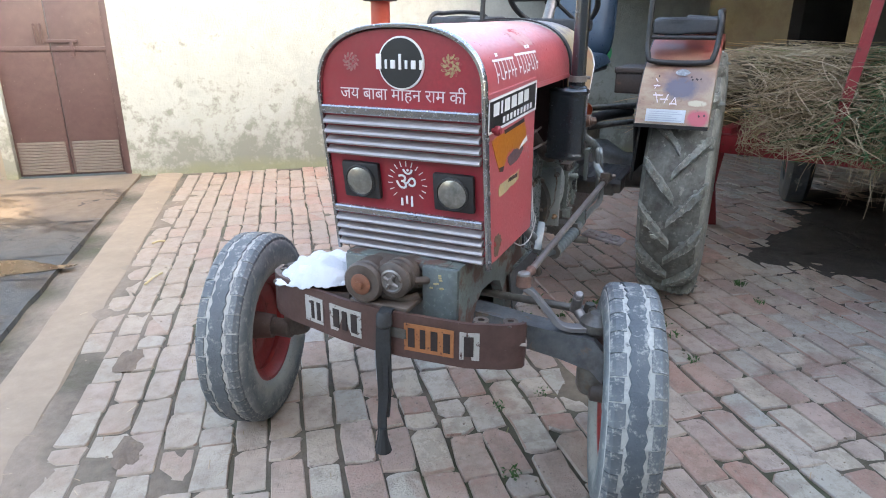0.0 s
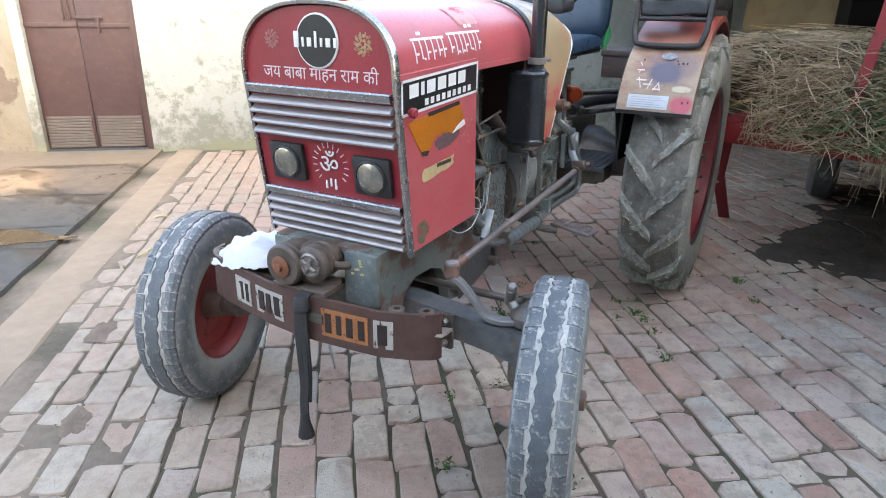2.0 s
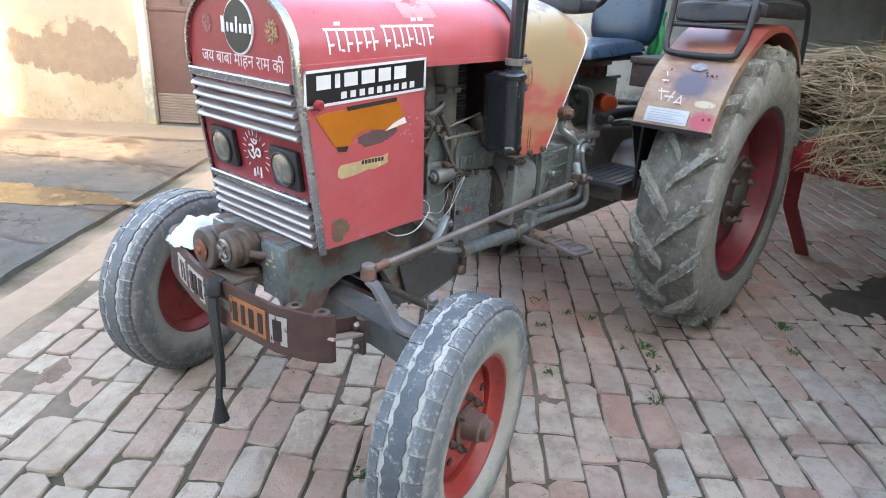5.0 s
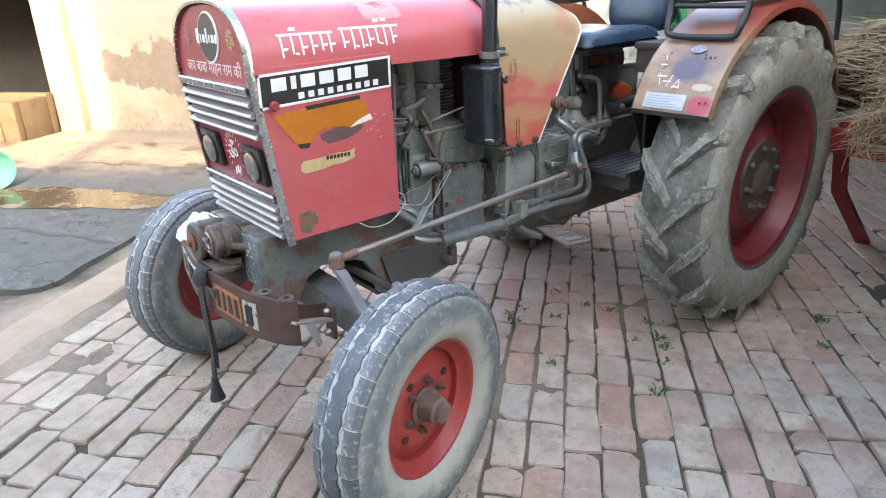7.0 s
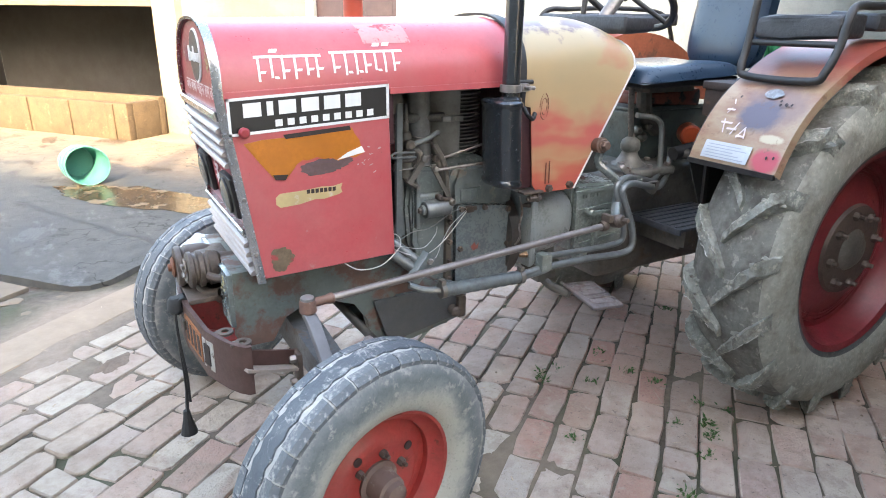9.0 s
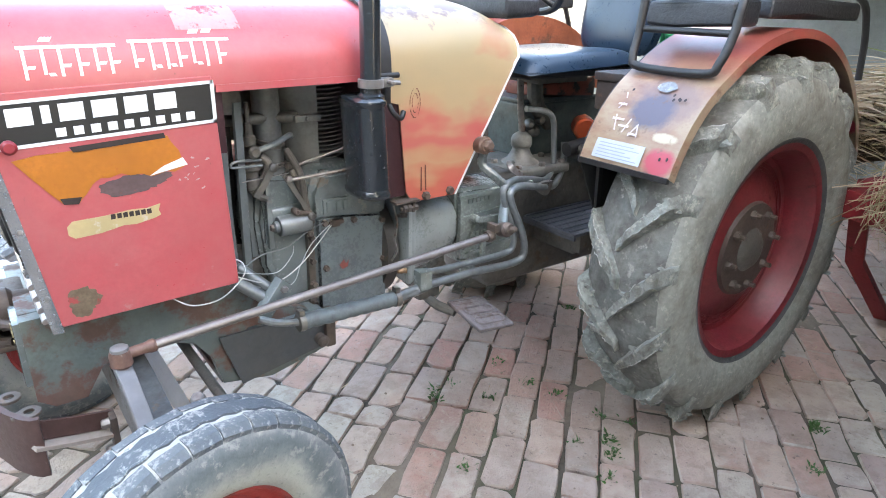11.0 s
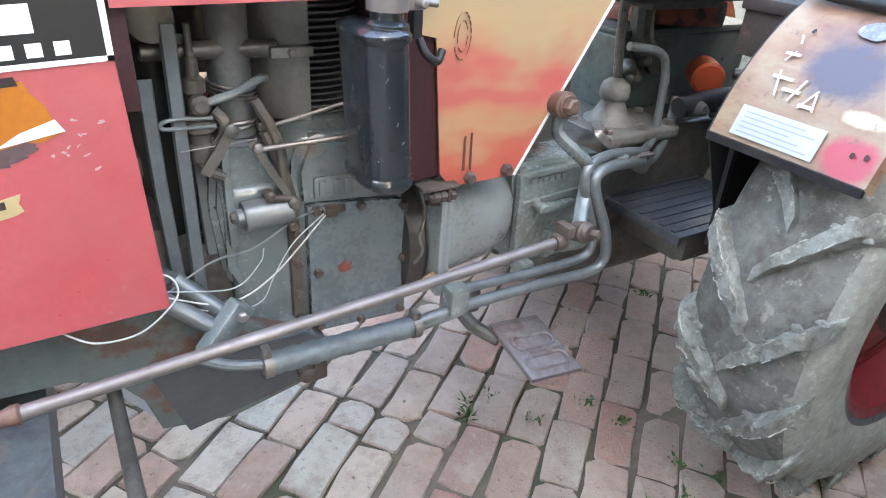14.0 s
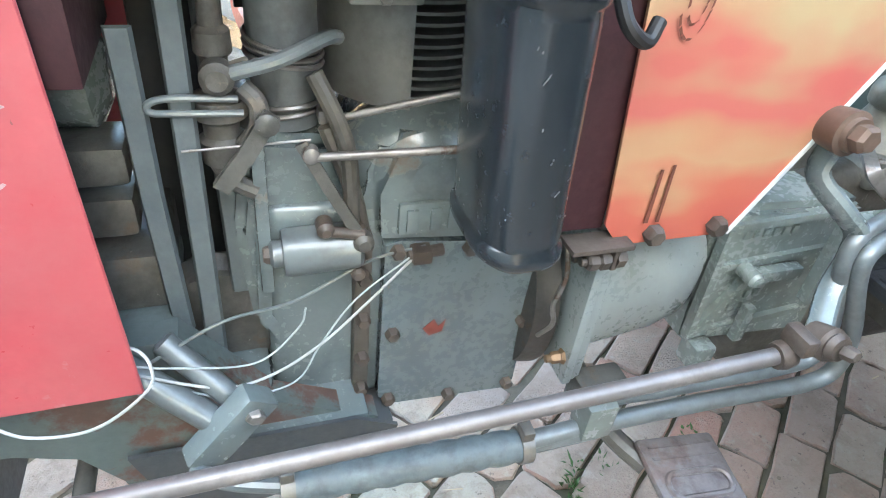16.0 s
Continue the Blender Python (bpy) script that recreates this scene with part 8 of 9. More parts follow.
    tube(bm, [(0.590, -0.150, 1.037), (0.53, -0.154, 1.041), (0.511, -0.154, 1.036), (0.512, -0.154, 1.028), (0.53, -0.154, 1.026), (0.594, -0.150, 1.022)], 0.0036)
    part("tap_handle", bm, PIPE, tap)
    bm = bmesh.new()
    tube(bm, [(0.595, -0.140, 1.045), (0.608, -0.148, 1.03), (0.606, -0.150, 1.005), (0.592, -0.148, 0.985)], 0.010)
    part("tap_elbow", bm, union, tap)
    bm = bmesh.new()
    tube(bm, [(0.560, -0.120, 0.968), (0.575, -0.140, 0.945), (0.60, -0.145, 0.930)], 0.010)
    part("tap_elbow", bm, union, tap)
    # front pulleys and two flat belts
    bm = bmesh.new()
    lathe(bm, [(-0.03, 0.012), (-0.026, 0.034), (-0.018, 0.035), (0.0, 0.028), (0.018, 0.035), (0.026, 0.034), (0.03, 0.012)], (0.52, -0.12, 1.19), (0, 1, 0), 30)
    rod(bm, (0.50, -0.10, 1.135), (0.72, -0.10, 1.13), 0.015)
    part("upper_pulley", bm, IRON_DARK, tractor, "dark upper belt pulley")
    bm = bmesh.new()
    lathe(bm, [(-0.03, 0.03), (-0.026, 0.082), (-0.018, 0.085), (0.0, 0.07), (0.018, 0.085), (0.026, 0.082), (0.03, 0.03)], (0.545, -0.07, 0.70), (0, 1, 0), 32)
    part("lower_pulley", bm, IRON_DARK, tractor, "dark lower belt pulley")
    bm = bmesh.new()
    sweep(bm, [Vector(p) for p in ((0.497, -0.150, 1.105), (0.497, -0.142, 0.93), (0.503, -0.134, 0.735))], [(-0.012, -0.004), (0.012, -0.004), (0.009, 0.004), (-0.009, 0.004)], up=Vector((0, -1, 0.2)))
    part("belt", bm, surface("grey_belt", (0.14, 0.165, 0.17), 0.2, 20, 0.6, dust=(0.25, 0.25, 0.23), dust_amount=0.4), tractor, "slack grey drive belt")
    bm = bmesh.new()
    sweep(bm, [Vector(p) for p in ((0.540, -0.150, 1.185), (0.538, -0.145, 0.95), (0.536, -0.140, 0.672))], [(-0.012, -0.004), (0.012, -0.004), (0.009, 0.004), (-0.009, 0.004)], up=Vector((0, -1, 0.2)))
    part("belt", bm, bpy.data.materials["grey_belt"], tractor, "slack grey drive belt")
    bm = bmesh.new()
    sweep(bm, [Vector(p) for p in ((0.565, -0.10, 1.16), (0.568, -0.10, 0.95), (0.572, -0.10, 0.76))], [(-0.011, -0.004), (0.011, -0.004), (0.008, 0.004), (-0.008, 0.004)], up=Vector((0, -1, 0.2)))
    part("belt", bm, bpy.data.materials["grey_belt"], tractor, "slack grey drive belt")
    # black box added to close the space behind the belts and keep it dark
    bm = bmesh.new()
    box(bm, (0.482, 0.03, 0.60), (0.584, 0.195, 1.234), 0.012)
    part("belt_backing", bm, BLACK, tractor, "black box added to keep the space behind the belts dark")
    # dynamo and blower parts behind the side panel
    bm = bmesh.new()
    lathe(bm, [(-0.08, 0.02), (-0.075, 0.055), (0.05, 0.06), (0.065, 0.03)], (0.40, -0.03, 1.02), (1, 0, 0), 28)
    dyn = part("dynamo", bm, GREEN_IRON, tractor, "dusty green dynamo inside the hood")
    bm = bmesh.new()
    box(bm, (0.40, -0.12, 0.93), (0.478, -0.05, 0.975), 0.01)
    part("dynamo_foot", bm, IRON_DARK, dyn)
    bm = bmesh.new()
    box(bm, (0.40, -0.11, 0.86), (0.475, -0.04, 0.91), 0.01)
    part("dynamo_clamp", bm, IRON_DARK, dyn)
    bm = bmesh.new()
    box(bm, (0.38, -0.12, 0.76), (0.50, 0.10, 0.84), 0.015)
    part("engine_mount", bm, IRON_DARK, tractor, "oily engine mount")
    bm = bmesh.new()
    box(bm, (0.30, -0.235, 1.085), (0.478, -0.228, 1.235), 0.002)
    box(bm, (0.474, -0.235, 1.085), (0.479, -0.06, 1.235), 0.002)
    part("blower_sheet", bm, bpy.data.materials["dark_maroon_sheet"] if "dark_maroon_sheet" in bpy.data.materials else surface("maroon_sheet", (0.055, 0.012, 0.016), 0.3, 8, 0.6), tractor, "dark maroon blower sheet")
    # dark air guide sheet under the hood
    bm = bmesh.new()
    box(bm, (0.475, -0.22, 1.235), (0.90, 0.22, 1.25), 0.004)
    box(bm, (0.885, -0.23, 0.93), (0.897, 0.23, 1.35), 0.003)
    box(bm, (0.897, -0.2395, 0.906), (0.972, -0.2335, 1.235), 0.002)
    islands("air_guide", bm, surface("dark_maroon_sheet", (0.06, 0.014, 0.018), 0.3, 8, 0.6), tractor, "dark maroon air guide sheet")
    # added dark backing that stops light from the engine's far side
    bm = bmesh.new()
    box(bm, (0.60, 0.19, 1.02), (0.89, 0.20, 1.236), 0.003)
    part("dark_backing", bm, IRON_DARK, tractor, "dark backing sheet added to block light behind the cylinder")
    # sump plate and drain
    bm = bmesh.new()
    prism(bm, [(0.42, 0.60), (0.47, 0.445), (0.73, 0.49), (0.76, 0.57), (0.70, 0.60)], -0.20, "xz", 0.006)
    box(bm, (0.60, -0.19, 0.50), (0.76, 0.13, 0.56), 0.01)
    part("sump_plate", bm, surface("dark_blue_grey_sheet", (0.075, 0.085, 0.095), 0.25, 8, 0.5, wear=(0.15, 0.09, 0.06), wear_amount=0.2, dust=(0.18, 0.17, 0.15), dust_amount=0.4), tractor, "dark sheet guard below the engine")
    bm = bmesh.new()
    lathe(bm, [(0, 0.016), (0.03, 0.018), (0.036, 0.01)], (0.70, -0.205, 0.515), (0, -1, 0), 12)
    box(bm, (0.715, -0.225, 0.485), (0.745, -0.20, 0.56), 0.006)
    part("drain_plug", bm, RUST, tractor)


engine()


def bell_housing():
    bm = bmesh.new()
    rings = []
    for x, hy, zc, hz in ((1.030, 0.206, 0.735, 0.128), (1.060, 0.205, 0.736, 0.127), (1.150, 0.200, 0.742, 0.121), (1.196, 0.192, 0.748, 0.110), (1.214, 0.180, 0.752, 0.098)):
        row = []
        for k in range(40):
            a = 2 * math.pi * k / 40
            cx, sx = math.cos(a), math.sin(a)
            row.append(bm.verts.new((x, math.copysign(abs(cx) ** 0.62, cx) * hy, zc + math.copysign(abs(sx) ** 0.62, sx) * hz)))
        rings.append(row)
    for p, q in zip(rings, rings[1:]):
        for k in range(40):
            bm.faces.new((p[k], p[(k + 1) % 40], q[(k + 1) % 40], q[k]))
    bm.faces.new(rings[0][::-1])
    bm.faces.new(rings[-1])
    bh = part("bell_housing", bm, PALE_CASTING, tractor, "smooth grey-green clutch housing", angle=50)
    for x0, x1, hy in ((0.998, 1.012, 0.222), (1.0135, 1.029, 0.216)):
        bm = bmesh.new()
        box(bm, (x0, -hy, 0.612), (x1, hy, 0.862), 0.004)
        part("flange_plate", bm, PALE_CASTING, bh)
    bm = bmesh.new()
    tube(bm, [(0.955, -0.205, 0.868), (0.962, -0.214, 0.815), (0.955, -0.212, 0.768), (0.966, -0.206, 0.725), (0.958, -0.19, 0.690)], 0.0035, 8)
    part("bowden_wire", bm, STEEL, bh, "thin wavy control wire")
    bm = bmesh.new()
    lathe(bm, [(-0.02, 0.12), (-0.015, 0.165), (0.02, 0.17), (0.03, 0.12)], (0.965, -0.02, 0.70), (1, 0, 0), 40)
    part("flywheel", bm, surface("oily_flywheel", (0.07, 0.062, 0.055), 0.4, 12, 0.4, wear=(0.16, 0.11, 0.07), wear_amount=0.4), tractor, "oily flywheel rim in the open gap")
    for z, mt in ((0.835, RUST), (0.655, surface("brass_bolt", (0.36, 0.22, 0.12), 0.2, 30, 0.45, metal=0.4))):
        bm = bmesh.new()
        rod(bm, (0.970, -0.205, z), (1.005, -0.205, z), 0.006, 10)
        bolt(bm, (1.005, -0.205, z), (-1, 0, 0), 0.012, 0.012)
        bolt(bm, (0.988, -0.205, z), (-1, 0, 0), 0.009, 0.010)
        part("housing_bolt", bm, mt, bh)
    # muffler bracket
    bm = bmesh.new()
    box(bm, (0.925, -0.268, 0.890), (1.005, -0.232, 0.897), 0.002)
    box(bm, (0.985, -0.262, 0.858), (0.993, -0.232, 0.895), 0.002)
    rod(bm, (0.945, -0.255, 0.872), (1.004, -0.255, 0.872), 0.006, 10)
    bolt(bm, (0.962, -0.255, 0.872), (-1, 0, 0), 0.012, 0.010)
    bolt(bm, (0.976, -0.255, 0.872), (-1, 0, 0), 0.013, 0.009)
    bolt(bm, (0.994, -0.255, 0.872), (1, 0, 0), 0.012, 0.010)
    part("muffler_bracket", bm, RUST, tractor, "rusty muffler bracket with nuts")
    # ribbed gearbox front casting
    bm = bmesh.new()
    prism(bm, [(1.20, 0.875), (1.46, 0.865), (1.48, 0.60), (1.225, 0.615)], 0.16, "xz", 0.35)
    bmesh.ops.bevel(bm, geom=bm.edges[:], offset=0.012, segments=2, affect="EDGES")
    gb = part("gearbox_casting", bm, GREEN_IRON, tractor, "grey-green ribbed gearbox casting", angle=50)
    for k, (a, b) in enumerate((((1.21, 0.845), (1.44, 0.855)), ((1.215, 0.775), (1.44, 0.79)), ((1.22, 0.645), (1.43, 0.665)), ((1.217, 0.845), (1.224, 0.64)), ((1.225, 0.65), (1.30, 0.77)))):
        bm = bmesh.new()
        sweep(bm, [Vector((a[0], -0.190 - 0.0009 * k, a[1])), Vector((b[0], -0.190 - 0.0009 * k, b[1]))], [(-0.006, -0.008), (0.006, -0.008), (0.006, 0.008), (-0.006, 0.008)], up=Vector((0, -1, 0)))
        part("rib", bm, GREEN_IRON, gb)
    bm = bmesh.new()
    random.seed(4)
    for x0, z0, n in ((1.25, 0.822, 6), (1.27, 0.735, 5), (1.27, 0.705, 4), (1.265, 0.68, 3)):
        for k in range(n):
            box(bm, (x0 + 0.017 * k, -0.1935, z0), (x0 + 0.010 + 0.017 * k, -0.188, z0 + 0.014), 0.001)
    islands("cast_bar", bm, GREEN_IRON, gb, "raised cast bar")
    bm = bmesh.new()
    box(bm, (1.27, -0.215, 0.752), (1.37, -0.195, 0.772), 0.004, None)
    lathe(bm, [(0, 0.012), (0.03, 0.013), (0.035, 0.009)], (1.265, -0.20, 0.775), (0, -1, 0), 12)
    box(bm, (1.35, -0.26, 0.86), (1.47, -0.235, 0.885), 0.004)
    box(bm, (1.345, -0.2575, 0.74), (1.368, -0.2385, 0.882), 0.004)
    box(bm, (1.23, -0.22, 0.585), (1.27, -0.18, 0.63), 0.006)
    box(bm, (1.30, -0.215, 0.63), (1.318, -0.197, 0.70), 0.005)
    islands("lever_bracket", bm, GREEN_IRON, gb, "small levers and brackets")


bell_housing()


def linkage():
    ball, rear = Vector((0.173, -0.330, 0.695)), Vector((1.245, -0.362, 0.778))
    d = (rear - ball).normalized()
    bm = bmesh.new()
    rod(bm, ball + d * 0.05, rear - d * 0.03, 0.0112, 16)
    dl = part("drag_link", bm, surface("pinkish_worn_steel", (0.31, 0.275, 0.26), 0.3, 9, 0.34, metal=0.4, wear=(0.40, 0.37, 0.35), wear_amount=0.25, wear_scale=40, dust=(0.24, 0.19, 0.17), dust_amount=0.4, bump=0.04, grime=0.25), tractor, "worn bare steering drag link")
    bm = bmesh.new()
    lathe(bm, [(-0.028, 0.016), (-0.023, 0.022), (-0.019, 0.0245), (-0.014, 0.0225), (0.004, 0.0235), (0.012, 0.021), (0.016, 0.012)], ball, (0, 0, 1), 22)
    rod(bm, ball, ball + d * 0.062, 0.0125, 14)
    lathe(bm, [(0, 0.0125), (0.010, 0.0155), (0.018, 0.0155), (0.022, 0.012)], ball + d * 0.052, d, 14)
    part("ball_joint", bm, surface("brown_rust_joint", (0.22, 0.12, 0.09), 0.25, 22, 0.55, wear=(0.36, 0.28, 0.24), wear_amount=0.25, wear_scale=30, grime=0.3), dl)
    bm = bmesh.new()
    lathe(bm, [(0.011, 0.018), (0.014, 0.0195), (0.020, 0.0185), (0.024, 0.012), (0.025, 0.004)], ball, (0, 0, 1), 20)
    part("joint_cap", bm, PALE_STEEL, dl, "bare steel cap of the ball joint")
    bm = bmesh.new()
    lathe(bm, [(-0.026, 0.013), (-0.02, 0.022), (0.006, 0.024), (0.010, 0.019), (0.013, 0.021), (0.020, 0.016)], rear + Vector((0.015, 0.0, 0.005)), (0.2, -1, 0.25), 20)
    lathe(bm, [(-0.005, 0.0165), (0.005, 0.019), (0.018, 0.0165)], rear - d * 0.055, d, 16)
    bolt(bm, rear + Vector((0.02, -0.026, 0.012)), (0.2, -1, 0.25), 0.010, 0.012)
    box(bm, (1.195, -0.385, 0.79), (1.215, -0.345, 0.815), 0.004)
    part("rear_joint", bm, RUST, dl)
    # drop arm, cranked, from its pivot down to the joint
    bm = bmesh.new()
    arm = curve_points([(1.262, -0.248, 1.018), (1.248, -0.250, 0.965), (1.270, -0.285, 0.932), (1.305, -0.295, 0.900), (1.316, -0.297, 0.860), (1.295, -0.310, 0.82), (1.262, -0.345, 0.785)], 5)
    sweep(bm, arm, [(0.016 * math.cos(2 * math.pi * k / 10), 0.012 * math.sin(2 * math.pi * k / 10)) for k in range(10)])
    da = part("drop_arm", bm, IRON, tractor, "cranked grey steering drop arm")
    bm = bmesh.new()
    lathe(bm, [(-0.04, 0.022), (-0.01, 0.026), (0.006, 0.027), (0.008, 0.021), (0.014, 0.020)], (1.236, -0.270, 1.028), (0.1, -1, 0.1), 24)
    bolt(bm, (1.237, -0.284, 1.029), (0.1, -1, 0.1), 0.017, 0.016)
    rod(bm, (1.246, -0.266, 1.022), (1.25, 0.0, 1.02), 0.024)
    part("pivot_nut", bm, surface("brown_nut", (0.21, 0.135, 0.10), 0.3, 30, 0.5, metal=0.3), da)
    # steering box behind the cowl
    bm = bmesh.new()
    box(bm, (1.18, -0.16, 0.90), (1.36, 0.12, 1.10), 0.025, seg=3)
    part("steering_box", bm, IRON_DARK, tractor, "dark steering box")
    # hydraulic pipes
    bm = bmesh.new()
    tube(bm, [(0.97, -0.310, 0.684), (1.16, -0.310, 0.677), (1.30, -0.310, 0.676), (1.345, -0.310, 0.692), (1.338, -0.310, 0.755), (1.296, -0.308, 0.855), (1.300, -0.303, 0.897), (1.36, -0.285, 0.908), (1.50, -0.22, 0.875), (1.62, -0.17, 0.845), (1.69, -0.135, 0.865), (1.704, -0.122, 0.92), (1.695, -0.12, 1.02), (1.675, -0.118, 1.062), (1.63, -0.115, 1.080), (1.56, -0.11, 1.090)], 0.0105, 12, 6)
    hp = part("hydraulic_pipe", bm, PIPE, tractor, "bent grey hydraulic pipe")
    bm = bmesh.new()
    tube(bm, [(0.90, -0.318, 0.640), (1.0, -0.320, 0.648), (1.18, -0.320, 0.647), (1.34, -0.320, 0.640), (1.388, -0.320, 0.664), (1.372, -0.320, 0.74), (1.318, -0.318, 0.845), (1.320, -0.313, 0.882), (1.38, -0.295, 0.886), (1.52, -0.23, 0.848), (1.66, -0.17, 0.815), (1.74, -0.13, 0.84), (1.775, -0.11, 0.90), (1.78, -0.10, 0.95)], 0.0125, 12, 6)
    part("hydraulic_pipe", bm, PIPE, tractor, "bent grey hydraulic pipe")
    bm = bmesh.new()
    sweep(bm, curve_points([(1.52, -0.10, 0.905), (1.46, -0.15, 0.925), (1.425, -0.185, 0.93), (1.425, -0.205, 0.915), (1.50, -0.21, 0.865), (1.575, -0.21, 0.815), (1.600, -0.208, 0.822), (1.612, -0.205, 0.850)], 5), [(-0.010, -0.003), (0.010, -0.003), (0.010, 0.003), (-0.010, 0.003)])
    sweep(bm, [Vector((1.52, -0.21, 0.852)), Vector((1.612, -0.205, 0.850))], [(-0.010, -0.002), (0.010, -0.002), (0.010, 0.002), (-0.010, 0.002)])
    part("pipe_tray", bm, STEEL, tractor, "bent bare metal strap tray")
    bm = bmesh.new()
    box(bm, (0.962, -0.338, 0.640), (1.005, -0.300, 0.700), 0.006)
    part("pipe_clamp", bm, GREEN_IRON, hp)
    # wrapped hose of the steering ram
    bm = bmesh.new()
    a, b = Vector((0.594, -0.312, 0.641)), Vector((0.900, -0.318, 0.633))
    prof = []
    n = 26
    L = (b - a).length
    for k in range(n + 1):
        prof.append((L * k / n, 0.0205 + (0.0016 if k % 3 else -0.0006)))
    lathe(bm, prof, a, b - a, 20)
    ram = part("wrapped_hose", bm, surface("grey_taped_hose", (0.155, 0.195, 0.21), 0.3, 16, 0.4, wear=(0.28, 0.29, 0.28), wear_amount=0.12, wear_scale=14, dust=(0.26, 0.25, 0.22), dust_amount=0.4, grime=0.5), tractor, "hose wrapped in grey tape")
    for t in (0.02, 0.97):
        bm = bmesh.new()
        p = a.lerp(b, t)
        lathe(bm, [(-0.008, 0.024), (0.008, 0.024)], p, b - a, 18)
        box(bm, (p.x - 0.008, p.y - 0.012, p.z + 0.02), (p.x + 0.008, p.y + 0.012, p.z + 0.036), 0.003)
        part("hose_clip", bm, surface("tarnished_clip", (0.27, 0.245, 0.215), 0.2, 30, 0.4, metal=0.5), ram)
    bm = bmesh.new()
    tube(bm, [(0.905, -0.318, 0.632), (0.97, -0.322, 0.640), (1.0, -0.325, 0.648)], 0.013)
    part("hose_end", bm, PIPE, ram)
    bm = bmesh.new()
    tube(bm, [(0.500, -0.285, 0.668), (0.540, -0.300, 0.652), (0.600, -0.312, 0.641)], 0.010)
    part("hose_end", bm, PIPE, ram)
    # stays below the side panel and their bracket
    bm = bmesh.new()
    rod(bm, (0.43, -0.215, 0.790), (0.555, -0.265, 0.685), 0.016)
    part("stay", bm, PIPE, tractor, "grey stay tube")
    bm = bmesh.new()
    rod(bm, (0.485, -0.20, 0.785), (0.575, -0.255, 0.70), 0.014)
    part("stay", bm, PIPE, tractor, "grey stay tube")
    bm = bmesh.new()
    m = pose(0.545, -0.275, 0.700, 10, -48, 8)
    box(bm, (-0.05, -0.006, -0.022), (0.06, 0.022, 0.022), 0.005, m)
    br = part("stay_bracket", bm, IRON, tractor, "grey folded bracket with a bolt")
    bm = bmesh.new()
    bolt(bm, m @ Vector((0.04, -0.006, 0.0)), m.to_3x3() @ Vector((0, -1, 0)), 0.011, 0.008)
    part("bracket_bolt", bm, STEEL, br)
    # low shelf behind the bracket
    bm = bmesh.new()
    box(bm, (0.50, -0.20, 0.575), (0.72, 0.0, 0.60), 0.006)
    box(bm, (0.52, -0.17, 0.60), (0.60, -0.08, 0.65), 0.012)
    part("engine_shelf", bm, IRON, tractor, "grey engine mount shelf")
    # loose cables
    for mt, pts in ((CABLE_WHITE, [(0.30, -0.240, 0.775), (0.325, -0.250, 0.750), (0.36, -0.262, 0.735), (0.42, -0.270, 0.742), (0.475, -0.270, 0.785), (0.482, -0.262, 0.812), (0.468, -0.248, 0.824), (0.44, -0.238, 0.818)]),
                    (CABLE_WHITE, [(0.45, -0.24, 0.785), (0.537, -0.240, 0.741), (0.592, -0.228, 0.733), (0.652, -0.212, 0.754), (0.710, -0.190, 0.788), (0.775, -0.166, 0.834)]),
                    (CABLE_TEAL, [(0.45, -0.24, 0.78), (0.52, -0.240, 0.735), (0.565, -0.237, 0.715), (0.624, -0.222, 0.712), (0.655, -0.208, 0.752), (0.700, -0.190, 0.800), (0.775, -0.165, 0.838)]),
                    (CABLE_TEAL, [(0.45, -0.235, 0.79), (0.50, -0.235, 0.775), (0.58, -0.225, 0.755), (0.63, -0.21, 0.785), (0.64, -0.205, 0.81)]),
                    (PIPE, [(0.46, -0.22, 0.765), (0.55, -0.20, 0.80), (0.63, -0.18, 0.80), (0.72, -0.165, 0.835), (0.79, -0.16, 0.845)])):
        bm = bmesh.new()
        tube(bm, pts, {CABLE_WHITE: 0.0017, CABLE_TEAL: 0.0012}.get(mt, 0.002), 8, 8)
        part("cable", bm, mt, tractor, "loose thin cable")
    bm = bmesh.new()
    lathe(bm, [(0, 0.007), (0.045, 0.008)], (0.768, -0.163, 0.836), (1, 0.1, 0), 10)
    box(bm, (0.772, -0.174, 0.826), (0.797, -0.150, 0.846), 0.004)
    part("cable_lug", bm, RUST, tractor)
    # air pre-cleaner on the far side
    bm = bmesh.new()
    lathe(bm, [(1.0, 0.035), (1.50, 0.035)], (0.63, 0.40, 0), (0, 0, 1), 24)
    tube(bm, [(0.63, 0.40, 1.02), (0.63, 0.36, 0.97), (0.64, 0.2, 0.98), (0.66, 0.08, 1.0)], 0.03)
    ac = part("air_intake_pipe", bm, surface("orange_red_stack", (0.55, 0.085, 0.04), 0.15, 6, 0.45), tractor, "orange-red air intake stack")
    bm = bmesh.new()
    lathe(bm, [(1.495, 0.03), (1.497, 0.062), (1.505, 0.064), (1.55, 0.06), (1.57, 0.03)], (0.63, 0.40, 0), (0, 0, 1), 28)
    part("stack_cap", bm, BLACK, ac)


linkage()

# ---- loose things ----


